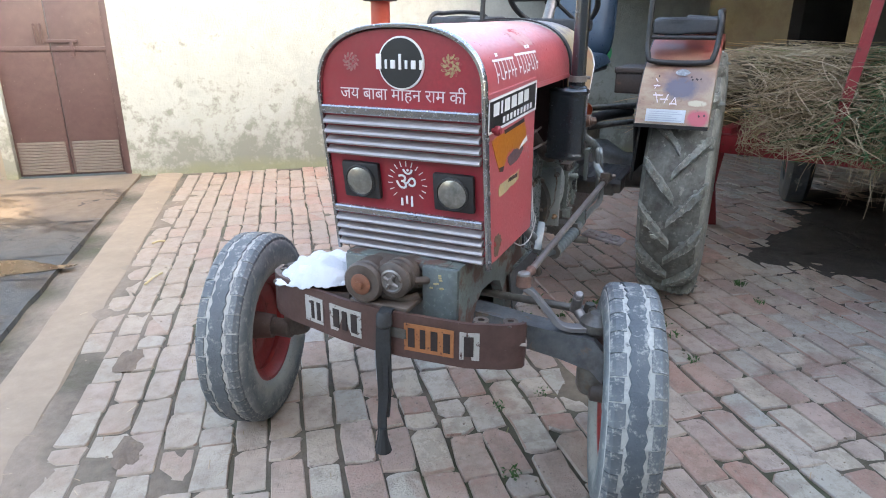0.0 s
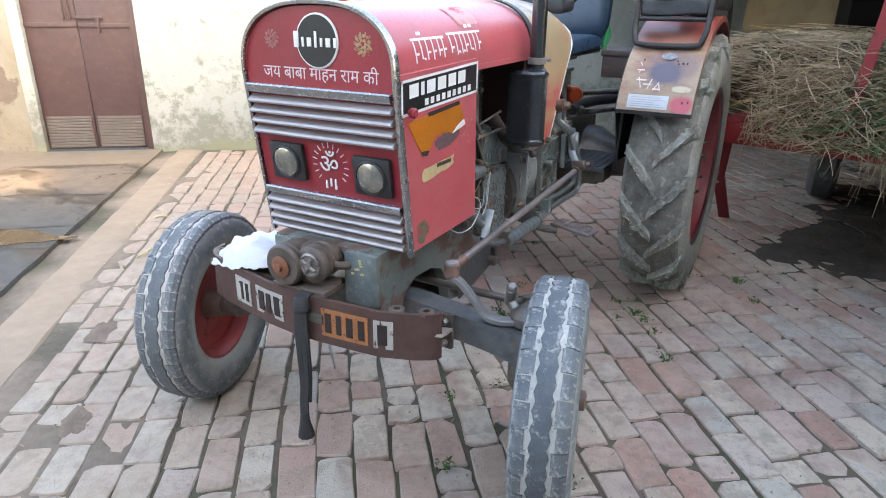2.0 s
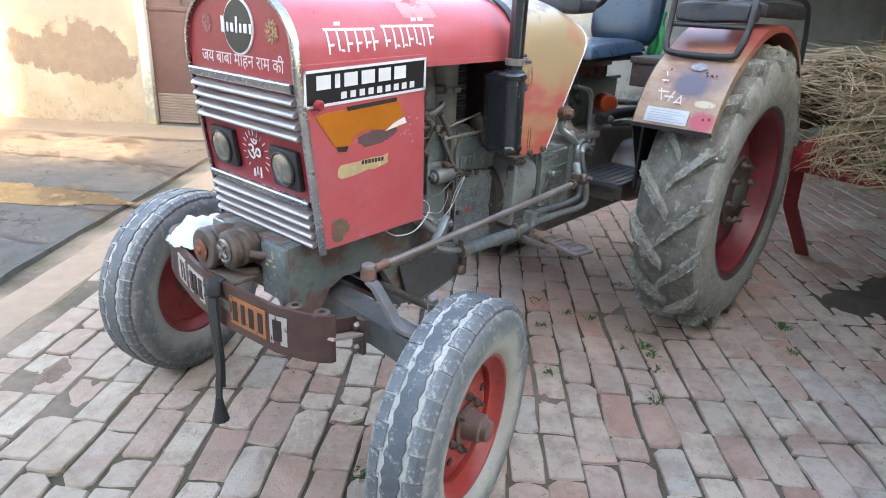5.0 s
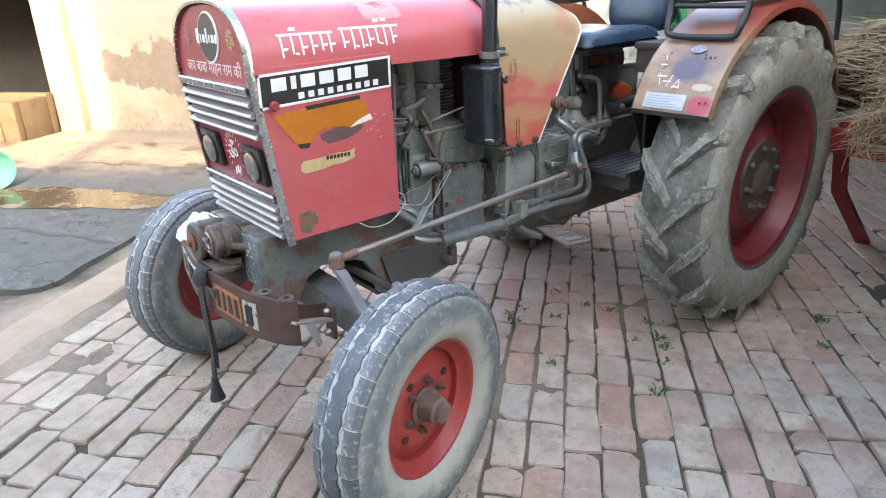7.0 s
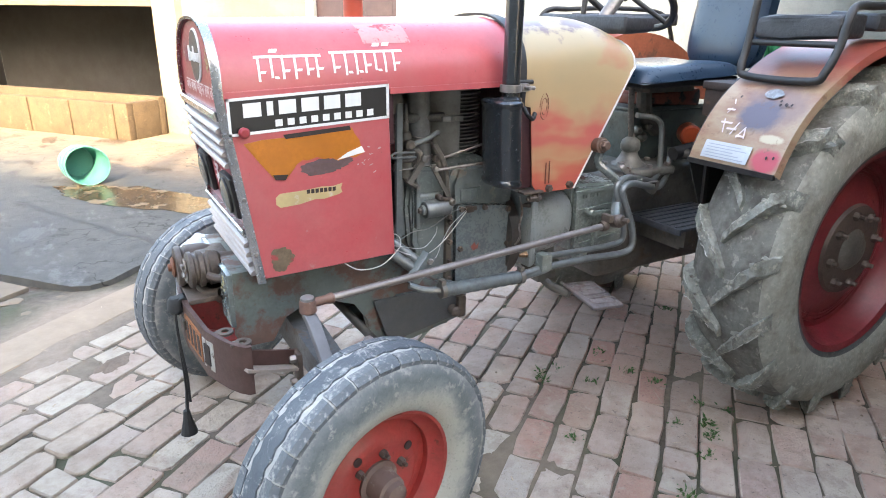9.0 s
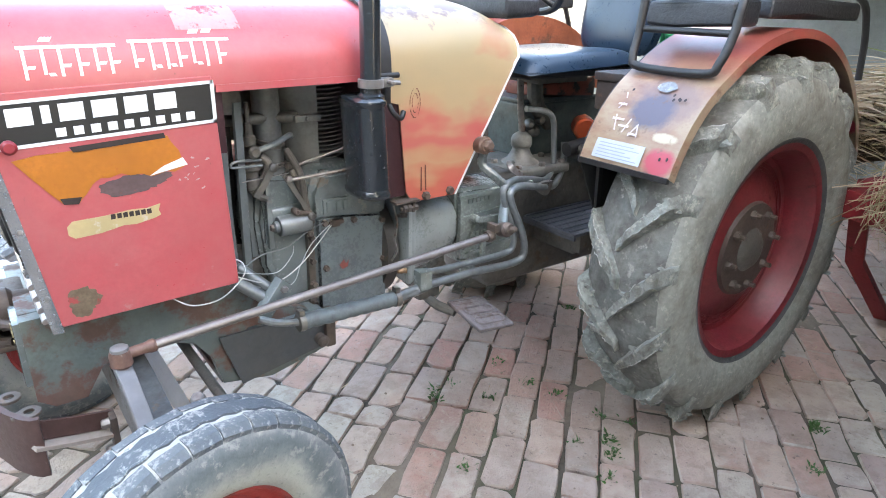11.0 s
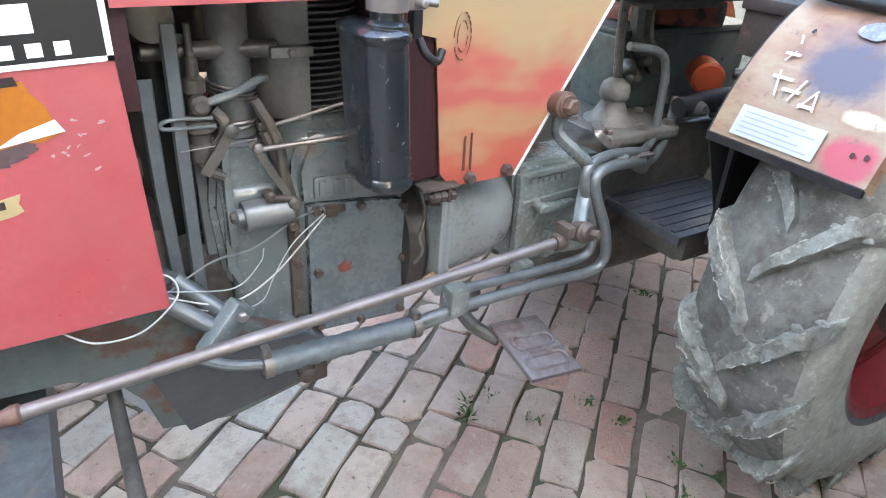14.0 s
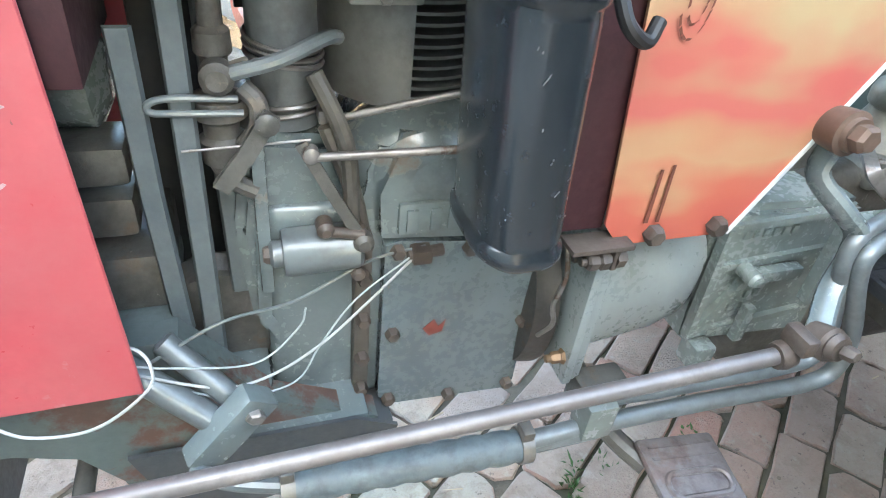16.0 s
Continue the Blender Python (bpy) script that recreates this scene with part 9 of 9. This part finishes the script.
def bag():
    bm = bmesh.new()

    def f(i, j):
        u, v = i * 2 - 1, j * 2 - 1
        e = max(0, 1 - u ** 4) * max(0, 1 - v ** 4)
        n = noise.noise(Vector((u * 2.2, v * 2.2, 6)))
        y = 0.30 + 0.155 * u * (1 - 0.18 * v * v) + 0.02 * n
        x = 0.045 + 0.115 * v * (1 - 0.25 * u * u) + 0.02 * noise.noise(Vector((u * 2, v * 2, 1)))
        z = 0.648 + 0.072 * e * (0.85 + 0.4 * n) + 0.014 * noise.noise(Vector((u * 6, v * 6, 2))) - 0.02 * u
        return Vector((x, y, z))
    grid_sheet(bm, f, 30, 26)
    thick(bm, 0.004)
    tagged(part("plastic_bag", bm, BAG), "crumpled white plastic bag lying behind the bumper", "bag")
    bm = bmesh.new()
    box(bm, (-0.03, 0.16, 0.618), (0.20, 0.45, 0.634), 0.004)
    part("bag_tray", bm, RUST, tractor, "rusty plate behind the bumper")


bag()


def strap():
    st = holder("hanging_strap", (-0.115, 0.0, 0.20), "black rubber strap tied over the bumper and hanging", "strap")
    o = Vector((0.115, 0, -0.20))
    random.seed(2)
    for k in range(6):
        bm = bmesh.new()
        dy = (k - 2.5) * 0.0055
        pts = [(-0.075, dy - 0.012, 0.640), (-0.100, dy - 0.012, 0.648), (-0.122, dy - 0.012, 0.625), (-0.125, dy * 1.3 - 0.010, 0.53), (-0.122 + 0.006 * random.random(), dy * 1.1 - 0.006, 0.40 - 0.02 * (k % 3)), (-0.125 + 0.01 * random.random(), dy * 0.8, 0.30)]
        if k % 2:
            pts += [(-0.128, dy * 0.9 - 0.002, 0.24), (-0.13, dy * 1.7 - 0.002, 0.185)]
        q = [Vector(p) + o for p in pts]
        sweep(bm, curve_points(q, 5), [(-0.006, -0.0035), (0.006, -0.0035), (0.006, 0.0035), (-0.006, 0.0035)])
        part("strand", bm, STRAP, st)
    bm = bmesh.new()
    lathe(bm, [(0, 0.016), (0.01, 0.024), (0.04, 0.022), (0.05, 0.015)], Vector((-0.120, -0.012, 0.60)) + o, (0, 0, 1), 14)
    part("knot", bm, STRAP, st)
    bm = bmesh.new()
    lathe(bm, [(0, 0.026), (0.05, 0.014), (0.08, 0.010)], Vector((-0.129, -0.002, 0.185)) + o, (0, 0, 1), 10)
    part("tassel", bm, STRAP, st)


strap()


def bucket():
    at = yard(2.60, 3.66, 0.024)
    b = holder("bucket", at, "teal plastic bucket lying on its side on the slab", "bucket")
    ax = (yard(-0.42, -0.90)).normalized()
    bm = bmesh.new()
    r = 0.165
    c = Vector((0, 0, r * 0.93)) - ax * 0.17
    prof = [(0.0, 0.0), (0.0, 0.135), (0.01, 0.142), (0.33, 0.165), (0.335, 0.175), (0.35, 0.175), (0.35, 0.165), (0.335, 0.158), (0.015, 0.134), (0.012, 0.0)]
    lathe(bm, prof, c, ax + Vector((0, 0, 0.05)), 40)
    part("bucket_body", bm, TEAL, b)
    bm = bmesh.new()
    for s in (0.12, 0.22):
        lathe(bm, [(s, 0.150 + 0.07 * s * 0.9), (s + 0.004, 0.156 + 0.07 * s * 0.9), (s + 0.008, 0.150 + 0.07 * s * 0.9)], c, ax + Vector((0, 0, 0.05)), 40, loop=True)
    part("bucket_hoop", bm, TEAL, b)


bucket()


def cloth():
    bm = bmesh.new()
    grid_sheet(bm, lambda i, j: Vector((2.34 + 0.012 * math.sin(i * 9 + j * 3), -0.13 + 0.07 * i + 0.01 * math.sin(j * 8), 1.40 - 0.22 * j + 0.01 * math.sin(i * 7))), 14, 16)
    thick(bm, 0.003)
    tagged(part("green_cloth", bm, GREEN_CLOTH), "green net cloth hanging beside the driver seat", "cloth")


cloth()


def trailer():
    t = holder("trailer", (3.8, -1.9, 0.0), "red farm trailer loaded with cut fodder", "trailer")
    o = -Vector(t.location)
    yaw = Matrix.Rotation(radians(-14), 4, "Z")
    near = Vector((2.66, -0.80, 0))

    def tp(x, y, z):
        # x along the trailer, y across (minus: towards the open yard)
        return near + yaw @ Vector((x, y, 0)) + Vector((0, 0, z)) + o

    def tbox(lo, hi, bev, mt, name, parent=t, lab=""):
        bm = bmesh.new()
        for v in box(bm, lo, hi, bev):
            v.co = tp(*v.co)
        return part(name, bm, mt, parent, lab)
    tbox((-0.02, -2.75, 0.690), (0.06, 0.05, 0.800), 0.008, TRAILER_RED, "front_beam", t, "red front beam of the bed")
    tbox((0.06, -2.75, 0.775), (3.2, 0.05, 0.796), 0.004, TRAILER_RED, "bed", t, "red trailer bed")
    tbox((0.06, -0.02, 0.70), (3.2, 0.05, 0.83), 0.006, TRAILER_RED, "side_beam")
    tbox((0.06, -2.75, 0.70), (3.2, -2.68, 0.83), 0.006, TRAILER_RED, "side_beam")
    for y in (-0.56, -2.62):
        bm = bmesh.new()
        sweep(bm, [tp(-0.01, y, 0.78), tp(0.0, y - 0.06, 1.35), tp(0.02, y - 0.12, 2.05)], [(-0.036, -0.026), (0.036, -0.026), (0.036, 0.026), (-0.036, 0.026)])
        part("post", bm, TRAILER_RED, t, "leaning red corner post")
    bm = bmesh.new()
    sweep(bm, [Vector(p) + o for p in ((2.80, -0.78, 0.71), (3.0, -0.75, 0.42), (3.50, -0.79, 0.0))], [(-0.035, -0.014), (0.035, -0.014), (0.035, 0.014), (-0.035, 0.014)])
    part("support_leg", bm, TRAILER_RED, t, "slanted red support leg")
    bm = bmesh.new()
    lathe(bm, [(-1.35, 0.05), (1.35, 0.05)], tp(1.9, -1.35, 0.42), yaw @ Vector((0, 1, 0)), 16)
    part("trailer_axle", bm, IRON_DARK, t)
    for y in (-0.12, -2.58):
        bm = bmesh.new()
        lathe(bm, [(-0.09, 0.24), (-0.10, 0.30), (-0.095, 0.38), (-0.06, 0.42), (0.06, 0.42), (0.095, 0.38), (0.10, 0.30), (0.09, 0.24)], tp(1.9, y, 0.42), yaw @ Vector((0, 1, 0)), 40, loop=True)
        wheel = part("trailer_tyre", bm, DARK_WALL, t, "trailer tyre")
        bm = bmesh.new()
        lathe(bm, [(-0.07, 0.25), (-0.02, 0.22), (0.02, 0.22), (0.07, 0.25)], tp(1.9, y, 0.42), yaw @ Vector((0, 1, 0)), 32)
        part("trailer_rim", bm, TRAILER_RED, wheel)
    # fodder: a mound of tangled stalks, green blades towards the far end, clumps hanging over the beam
    def mound(x, y):
        e = min(1.0, max(0.0, (x + 0.03 - 0.4 * max(0.0, y)) / 0.26)) ** 0.5 * min(1.0, max(0.0, (0.42 - y) / 0.26)) ** 0.5 * min(1.0, max(0.0, (y + 2.85) / 0.3)) ** 0.5
        return 0.80 + 0.46 * e + 0.07 * noise.noise(Vector((x * 3, y * 3, 0))) * e

    # core sheet under the stalks, coloured dark for the shade between them
    bm = bmesh.new()

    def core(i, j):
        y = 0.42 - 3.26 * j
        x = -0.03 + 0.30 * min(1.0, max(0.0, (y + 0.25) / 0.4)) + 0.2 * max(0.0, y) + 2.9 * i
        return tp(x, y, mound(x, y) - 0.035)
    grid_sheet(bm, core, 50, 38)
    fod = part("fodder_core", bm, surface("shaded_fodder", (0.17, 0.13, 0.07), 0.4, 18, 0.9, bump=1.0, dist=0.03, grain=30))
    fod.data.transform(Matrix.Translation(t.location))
    random.seed(77)
    verts, faces, kinds = [], [], []
    up = Vector((0, 0, 1))

    def clear(pts):
        return all(not (p.x < 2.775 and p.y > -0.86) for p in pts)

    def stalk(pts, r, kind):
        # three-sided, tapering
        if not clear(pts):
            return
        base = len(verts)
        n = len(pts)
        for q, c in enumerate(pts):
            d = (pts[min(q + 1, n - 1)] - pts[max(q - 1, 0)]).normalized()
            a = d.cross(up if abs(d.z) < 0.9 else Vector((1, 0, 0))).normalized()
            b = d.cross(a)
            w = r * (1 - 0.6 * q / (n - 1))
            verts.extend((c + a * w, c - a * 0.5 * w + b * 0.87 * w, c - a * 0.5 * w - b * 0.87 * w))
        for q in range(n - 1):
            for k in range(3):
                f0, f1 = base + 3 * q + k, base + 3 * q + (k + 1) % 3
                faces.append((f0, f1, f1 + 3, f0 + 3))
                kinds.append(kind)

    def blade(pts, w, kind):
        if not clear(pts):
            return
        base, n = len(verts), len(pts)
        side = (pts[-1] - pts[0]).cross(up).normalized()
        for q, c in enumerate(pts):
            ws = w * math.sin(math.pi * (0.12 + 0.86 * q / (n - 1)))
            verts.extend((c - side * ws, c + Vector((0, 0, -0.25 * ws)), c + side * ws))
        for q in range(n - 1):
            for k in (0, 1):
                f0 = base + 3 * q + k
                faces.append((f0, f0 + 1, f0 + 4, f0 + 3))
                kinds.append(kind)

    for k in range(15500):
        if random.random() < 0.55:
            x, y = -0.05 + abs(random.gauss(0, 0.16)), random.uniform(-2.85, 0.42)
        else:
            x, y = random.uniform(-0.1, 1.6), random.uniform(-2.85, 0.42)
        x += 0.4 * max(0.0, y)
        p = tp(x, y, mound(x, y) + random.uniform(-0.07, 0.02)) - o
        a = random.gauss(0, 0.9) + random.choice((0.9, 4.1, 2.6))
        L = random.uniform(0.12, 0.40)
        d = Vector((math.cos(a), math.sin(a), random.uniform(-0.22, 0.14)))
        bend = Vector((random.gauss(0, 0.35), random.gauss(0, 0.35), -random.uniform(-0.05, 0.5)))
        pts = [p + d * L * q + bend * L * q * q * 0.6 for q in (0, 0.28, 0.55, 0.8, 1.0)]
        if pts[-1].z < 0.72 and random.random() < 0.6:
            continue
        green = y < -0.62 + 0.25 * noise.noise(Vector((x * 3, y * 3, 5))) and random.random() < 0.45
        if green and random.random() < 0.4:
            blade(pts, random.uniform(0.005, 0.017), 1)
        else:
            stalk(pts, random.choice((0.0014, 0.002, 0.0028, 0.0042)), 1 if green else 0)
    for y0, count, reach in ((0.36, 60, 0.28), (0.22, 80, 0.30), (0.05, 60, 0.26), (-0.12, 50, 0.24), (-0.30, 40, 0.20), (-0.62, 26, 0.30), (-0.80, 55, 0.42), (-0.95, 45, 0.34), (-1.15, 30, 0.24), (-1.45, 40, 0.38), (-1.8, 40, 0.30)):
        for k in range(count):
            y = random.gauss(y0, 0.055)
            p = tp(-0.035 + 0.4 * max(0.0, y) - random.uniform(0, 0.05), y, 0.86 + random.uniform(-0.06, 0.12)) - o
            fall = reach * random.uniform(0.3, 1.0)
            sway = Vector((random.gauss(-0.03, 0.05), random.gauss(0, 0.07), 0))
            pts = [p + sway * q * (1.4 - 0.5 * q) + Vector((0, 0, -fall * q ** 1.3)) + Vector((random.gauss(0, 0.006), random.gauss(0, 0.006), 0)) for q in (0, 0.25, 0.5, 0.75, 1.0)]
            stalk(pts, random.choice((0.0014, 0.002, 0.0028)), 0)
    me = bpy.data.meshes.new("fodder")
    me.from_pydata(verts, [], faces)
    me.materials.append(STRAW)
    me.materials.append(surface("green_fodder", (0.085, 0.20, 0.06), 0.5, 9, 0.5, wear=(0.26, 0.29, 0.10), wear_amount=0.4, wear_scale=6, bump=0.05))
    me.polygons.foreach_set("material_index", kinds)
    ob = new("fodder", me)
    tagged(ob, "heap of dry straw-coloured and green cut fodder on the trailer", "fodder", kind="stuff")
    fod.parent = ob
    # dark uneven floor sheet whose colour paints the deep shade below the trailer
    bm = bmesh.new()

    def shade_floor(i, j):
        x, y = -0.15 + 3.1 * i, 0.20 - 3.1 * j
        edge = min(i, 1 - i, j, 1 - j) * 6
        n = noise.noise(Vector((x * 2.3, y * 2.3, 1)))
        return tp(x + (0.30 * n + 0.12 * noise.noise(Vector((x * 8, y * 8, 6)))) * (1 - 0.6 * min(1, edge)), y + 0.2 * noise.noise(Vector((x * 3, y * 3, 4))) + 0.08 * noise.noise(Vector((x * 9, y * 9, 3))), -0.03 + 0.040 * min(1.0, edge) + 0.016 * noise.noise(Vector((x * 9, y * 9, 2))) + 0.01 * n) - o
    grid_sheet(bm, shade_floor, 90, 80)
    floor_ob = part("shade_sheet", bm, surface("trailer_shade_floor", (0.105, 0.092, 0.076), 0.45, 6, 0.8, wear=(0.22, 0.17, 0.11), wear_amount=0.22, wear_scale=22, bump=0.9, dist=0.01, grime=0.5))
    tagged(floor_ob, "dark floor sheet painting the shade below the trailer", "mud", kind="structure")


trailer()


def weeds():
    random.seed(31)
    spots = ((1.60, -0.60, 26), (1.55, -0.66, 22), (1.44, -0.72, 18), (1.50, -0.55, 10), (0.16, -0.33, 16), (2.30, -1.00, 18), (2.05, -1.10, 12), (1.10, -0.42, 10), (1.28, 0.0, 8), (1.36, -0.01, 10), (1.42, -0.16, 10), (2.27, 0.2, 17), (1.66, -0.29, 10), (1.26, -0.05, 17), (2.12, -0.2, 10), (1.62, -0.17, 10), (1.7, -0.49, 10), (1.62, 0.01, 10), (0.28, -0.72, 10), (1.21, -0.82, 17), (2.27, -1.0, 10), (0.51, -0.15, 10), (0.67, -0.28, 10), (1.74, -0.57, 10))
    for x, y, n in spots:
        bm = bmesh.new()
        for k in range(n * 2):
            a, r = random.uniform(0, 6.28), random.uniform(0, 0.035)
            p = Vector((x + r * math.cos(a), y + r * math.sin(a), -0.008))
            h = random.uniform(0.010, 0.036)
            d = Vector((random.uniform(-0.8, 0.8), random.uniform(-0.8, 0.8), 1)).normalized()
            s = d.cross(Vector((random.uniform(-1, 1), random.uniform(-1, 1), 0.2))).normalized() * random.uniform(0.002, 0.005)
            m1, tip = p + d * h * 0.6, p + d * h + Vector((d.x, d.y, -0.3)) * h * 0.4
            vs = [bm.verts.new(v) for v in (p - s * 0.3, p + s * 0.3, m1 + s, tip, m1 - s)]
            bm.faces.new(vs)
        tagged(part("weed", bm, LEAF, smooth=False), "small green weed growing in a brick joint", "weed", group="weeds in the joints")


weeds()


def litter():
    random.seed(41)
    bm = bmesh.new()
    for k in range(420):
        u, v = random.uniform(-1.8, 4.9), random.uniform(-2.6, 1.6)
        if random.random() < 0.35:
            u, v = random.uniform(-0.5, 4.5), random.uniform(0.5, 1.5)
        p = yard(u, v, max(0.002, sand_height(u, v)) + 0.004)
        a = random.uniform(0, 3.14)
        L, w = random.uniform(0.008, 0.05), random.uniform(0.0008, 0.002)
        d, s = Vector((math.cos(a), math.sin(a), 0)) * L, Vector((-math.sin(a), math.cos(a), 0)) * w
        bm.faces.new([bm.verts.new(q) for q in (p - s, p + d - s, p + d + s + Vector((0, 0, 0.003)), p + s)])
    tagged(part("straw_litter", bm, STRAW, smooth=False), "scattered bits of straw on the paving", "straw", kind="stuff")
    bm = bmesh.new()
    for k in range(260):
        u, v = random.uniform(-1.8, 4.9), random.uniform(-2.2, 1.6)
        s = random.uniform(0.002, 0.007)
        vs = bmesh.ops.create_icosphere(bm, subdivisions=1, radius=s)["verts"]
        c = yard(u, v, max(0.001, sand_height(u, v)) + 0.002)
        for q in vs:
            q.co = c + Vector((q.co.x * random.uniform(0.7, 1.4), q.co.y, q.co.z * 0.6))
    tagged(part("crumbs", bm, SOIL), "crumbs of soil and grit on the bricks", "grit", kind="stuff")
    # dung and mud lumps on the sandy strip
    for u, v, s in ((1.05, 1.04, 0.10), (0.35, 0.92, 0.08), (4.2, 1.95, 0.10)):
        bm = bmesh.new()
        n = 18
        ring = []
        c = bm.verts.new(yard(u, v, 0.020))
        for k in range(n):
            a = 2 * math.pi * k / n
            r = s * (1 + 0.45 * noise.noise(Vector((math.cos(a) * 2, math.sin(a) * 2, u * 7))))
            ring.append(bm.verts.new(yard(u + r * math.cos(a), v + 0.6 * r * math.sin(a), 0.002)))
        mid = [bm.verts.new(c.co.lerp(q.co, 0.6) + Vector((0, 0, 0.004 * noise.noise(q.co * 20)))) for q in ring]
        for k in range(n):
            bm.faces.new((c, mid[k], mid[(k + 1) % n]))
            bm.faces.new((mid[k], ring[k], ring[(k + 1) % n], mid[(k + 1) % n]))
        tagged(part("mud_patch", bm, surface("dark_mud", (0.24, 0.175, 0.125), 0.3, 14, 0.85, bump=0.8, dist=0.008) if "dark_mud" not in bpy.data.materials else bpy.data.materials["dark_mud"]), "dark trodden patch of mud on the sandy strip", "mud", group="mud patches")
    for (u0, v0, u1, v1) in ((2.12, 1.05, 1.95, 1.12), (2.75, 1.12, 2.72, 1.2)):
        bm = bmesh.new()
        tube(bm, [yard(u0, v0, 0.012), yard((u0 + u1) / 2 + 0.01, (v0 + v1) / 2, 0.016), yard(u1, v1, 0.012)], 0.006, 6)
        tagged(part("straw_stick", bm, CREAM), "pale stick of straw lying on the sand", "straw")


litter()

# ---- brick paving ----


def paving():
    pav = holder("pavement", (0, 0, 0), "worn paving of pinkish and grey bricks in running bond", "pavement", kind="structure")
    random.seed(99)
    L, Wd, gap = 0.243, 0.1245, 0.005
    cb, sb = math.cos(BRICK_YAW), math.sin(BRICK_YAW)

    def outline(l, w, rnd):
        """A worn brick's top: corners knocked off, edges uneven."""
        pts = []
        c = rnd.uniform(0.006, 0.016)
        for sx, sy in ((-1, -1), (1, -1), (1, 1), (-1, 1)):
            c = rnd.uniform(0.002, 0.008) if rnd.random() < 0.72 else rnd.uniform(0.010, 0.034)
            x, y = sx * (l / 2 + rnd.uniform(-0.008, 0.004)), sy * (w / 2 + rnd.uniform(-0.006, 0.003))
            a, b = (x - sx * c, y), (x, y - sy * c)
            pts += [a, b] if sx * sy < 0 else [b, a]
            # a point along the following side
            nx, ny = {(-1, -1): (0, -1), (1, -1): (1, 0), (1, 1): (0, 1), (-1, 1): (-1, 0)}[(sx, sy)]
            pts.append((nx * (l / 2 + rnd.uniform(-0.004, 0.003)) + (0 if nx else rnd.uniform(-0.05, 0.05)), ny * (w / 2 + rnd.uniform(-0.007, 0.004)) + (0 if ny else rnd.uniform(-0.02, 0.02))))
        return pts

    def brick_geom(rnd, l, w):
        pts = outline(l, w, rnd)
        n = len(pts)
        vs, fs = [], []
        for k, (x, y) in enumerate(pts):
            vs.append((x * 1.0, y * 1.0, -0.03))
        for x, y in pts:
            vs.append((x, y, -0.005 + rnd.uniform(-0.003, 0.0015)))
        for x, y in pts:
            vs.append((x * (1 - 0.0045 / l * 2), y * (1 - 0.004 / w * 2), rnd.uniform(-0.0015, 0.0012)))
        vs.append((rnd.uniform(-0.02, 0.02), rnd.uniform(-0.01, 0.01), rnd.uniform(0.0, 0.003)))
        for k in range(n):
            k2 = (k + 1) % n
            fs.append((k, k2, n + k2, n + k))
            fs.append((n + k, n + k2, 2 * n + k2, 2 * n + k))
            fs.append((2 * n + k, 2 * n + k2, 3 * n))
        return vs, fs

    rnd = random.Random(7)
    kinds = {}
    for name, l in (("whole", L - gap), ("half", L / 2 - gap)):
        kinds[name] = []
        for k in range(24 if name == "whole" else 8):
            vs, fs = brick_geom(rnd, l, Wd - gap)
            me = bpy.data.meshes.new("brick")
            me.from_pydata(vs, [], fs)
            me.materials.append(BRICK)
            me.shade_smooth()
            me.set_sharp_from_angle(angle=radians(22))
            kinds[name].append((me, vs, fs))
    near, allv, allf = 0, [], []
    spots = []
    for row in range(-52, 14):
        q = row * Wd
        shift = (0.5 * L if row % 2 else 0) + rnd.uniform(-0.03, 0.03)
        p = -22 * L + shift
        wob = rnd.uniform(-0.004, 0.004)
        while p < 5.3:
            half = rnd.random() < 0.14
            l = (L / 2 if half else L) * rnd.uniform(0.86, 1.10)
            c = p + l / 2
            spots.append((c, q + wob + 0.012 * noise.noise(Vector((c * 0.9, q * 0.6, 0))), half, l / (L / 2 if half else L)))
            p += l
    keep = []
    for c, q, half, sx in spots:
        x, y = c * cb - q * sb, c * sb + q * cb
        u, v = x * UX + y * UY, -x * UY + y * UX
        if -3.9 < u < 5.0 and -6.0 < v < 1.22 and not (v > 1.05 and u < 0.2 and rnd.random() < 0.3):
            keep.append((abs(x - 0.75) * 0.75 + abs(y + 0.75), x, y, half, sx))
    keep.sort()
    for i, (dist, x, y, half, sx) in enumerate(keep):
        me, vs, fs = rnd.choice(kinds["half" if half else "whole"])
        flip = rnd.choice((0, math.pi))
        z = 0.004 * noise.noise(Vector((x * 2, y * 2, 4))) + rnd.uniform(-0.005, 0.004)
        m = Matrix.LocRotScale((x, y, z), Euler((rnd.uniform(-0.012, 0.012), rnd.uniform(-0.012, 0.012), BRICK_YAW + flip + rnd.uniform(-0.04, 0.04))), (sx, rnd.uniform(0.93, 1.03), 1))
        if i < 300:
            ob = new("brick", me)
            ob.matrix_world = m
            ob.parent = pav
        else:
            o = len(allv)
            allv += [tuple(m @ Vector(v)) for v in vs]
            allf += [tuple(o + k for k in f) for f in fs]
    me = bpy.data.meshes.new("paving_rest")
    me.from_pydata(allv, [], allf)
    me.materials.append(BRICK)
    me.shade_smooth()
    me.set_sharp_from_angle(angle=radians(22))
    rest = new("paving_rest", me)
    rest.parent = pav
    rest["kind"] = "stuff"


paving()
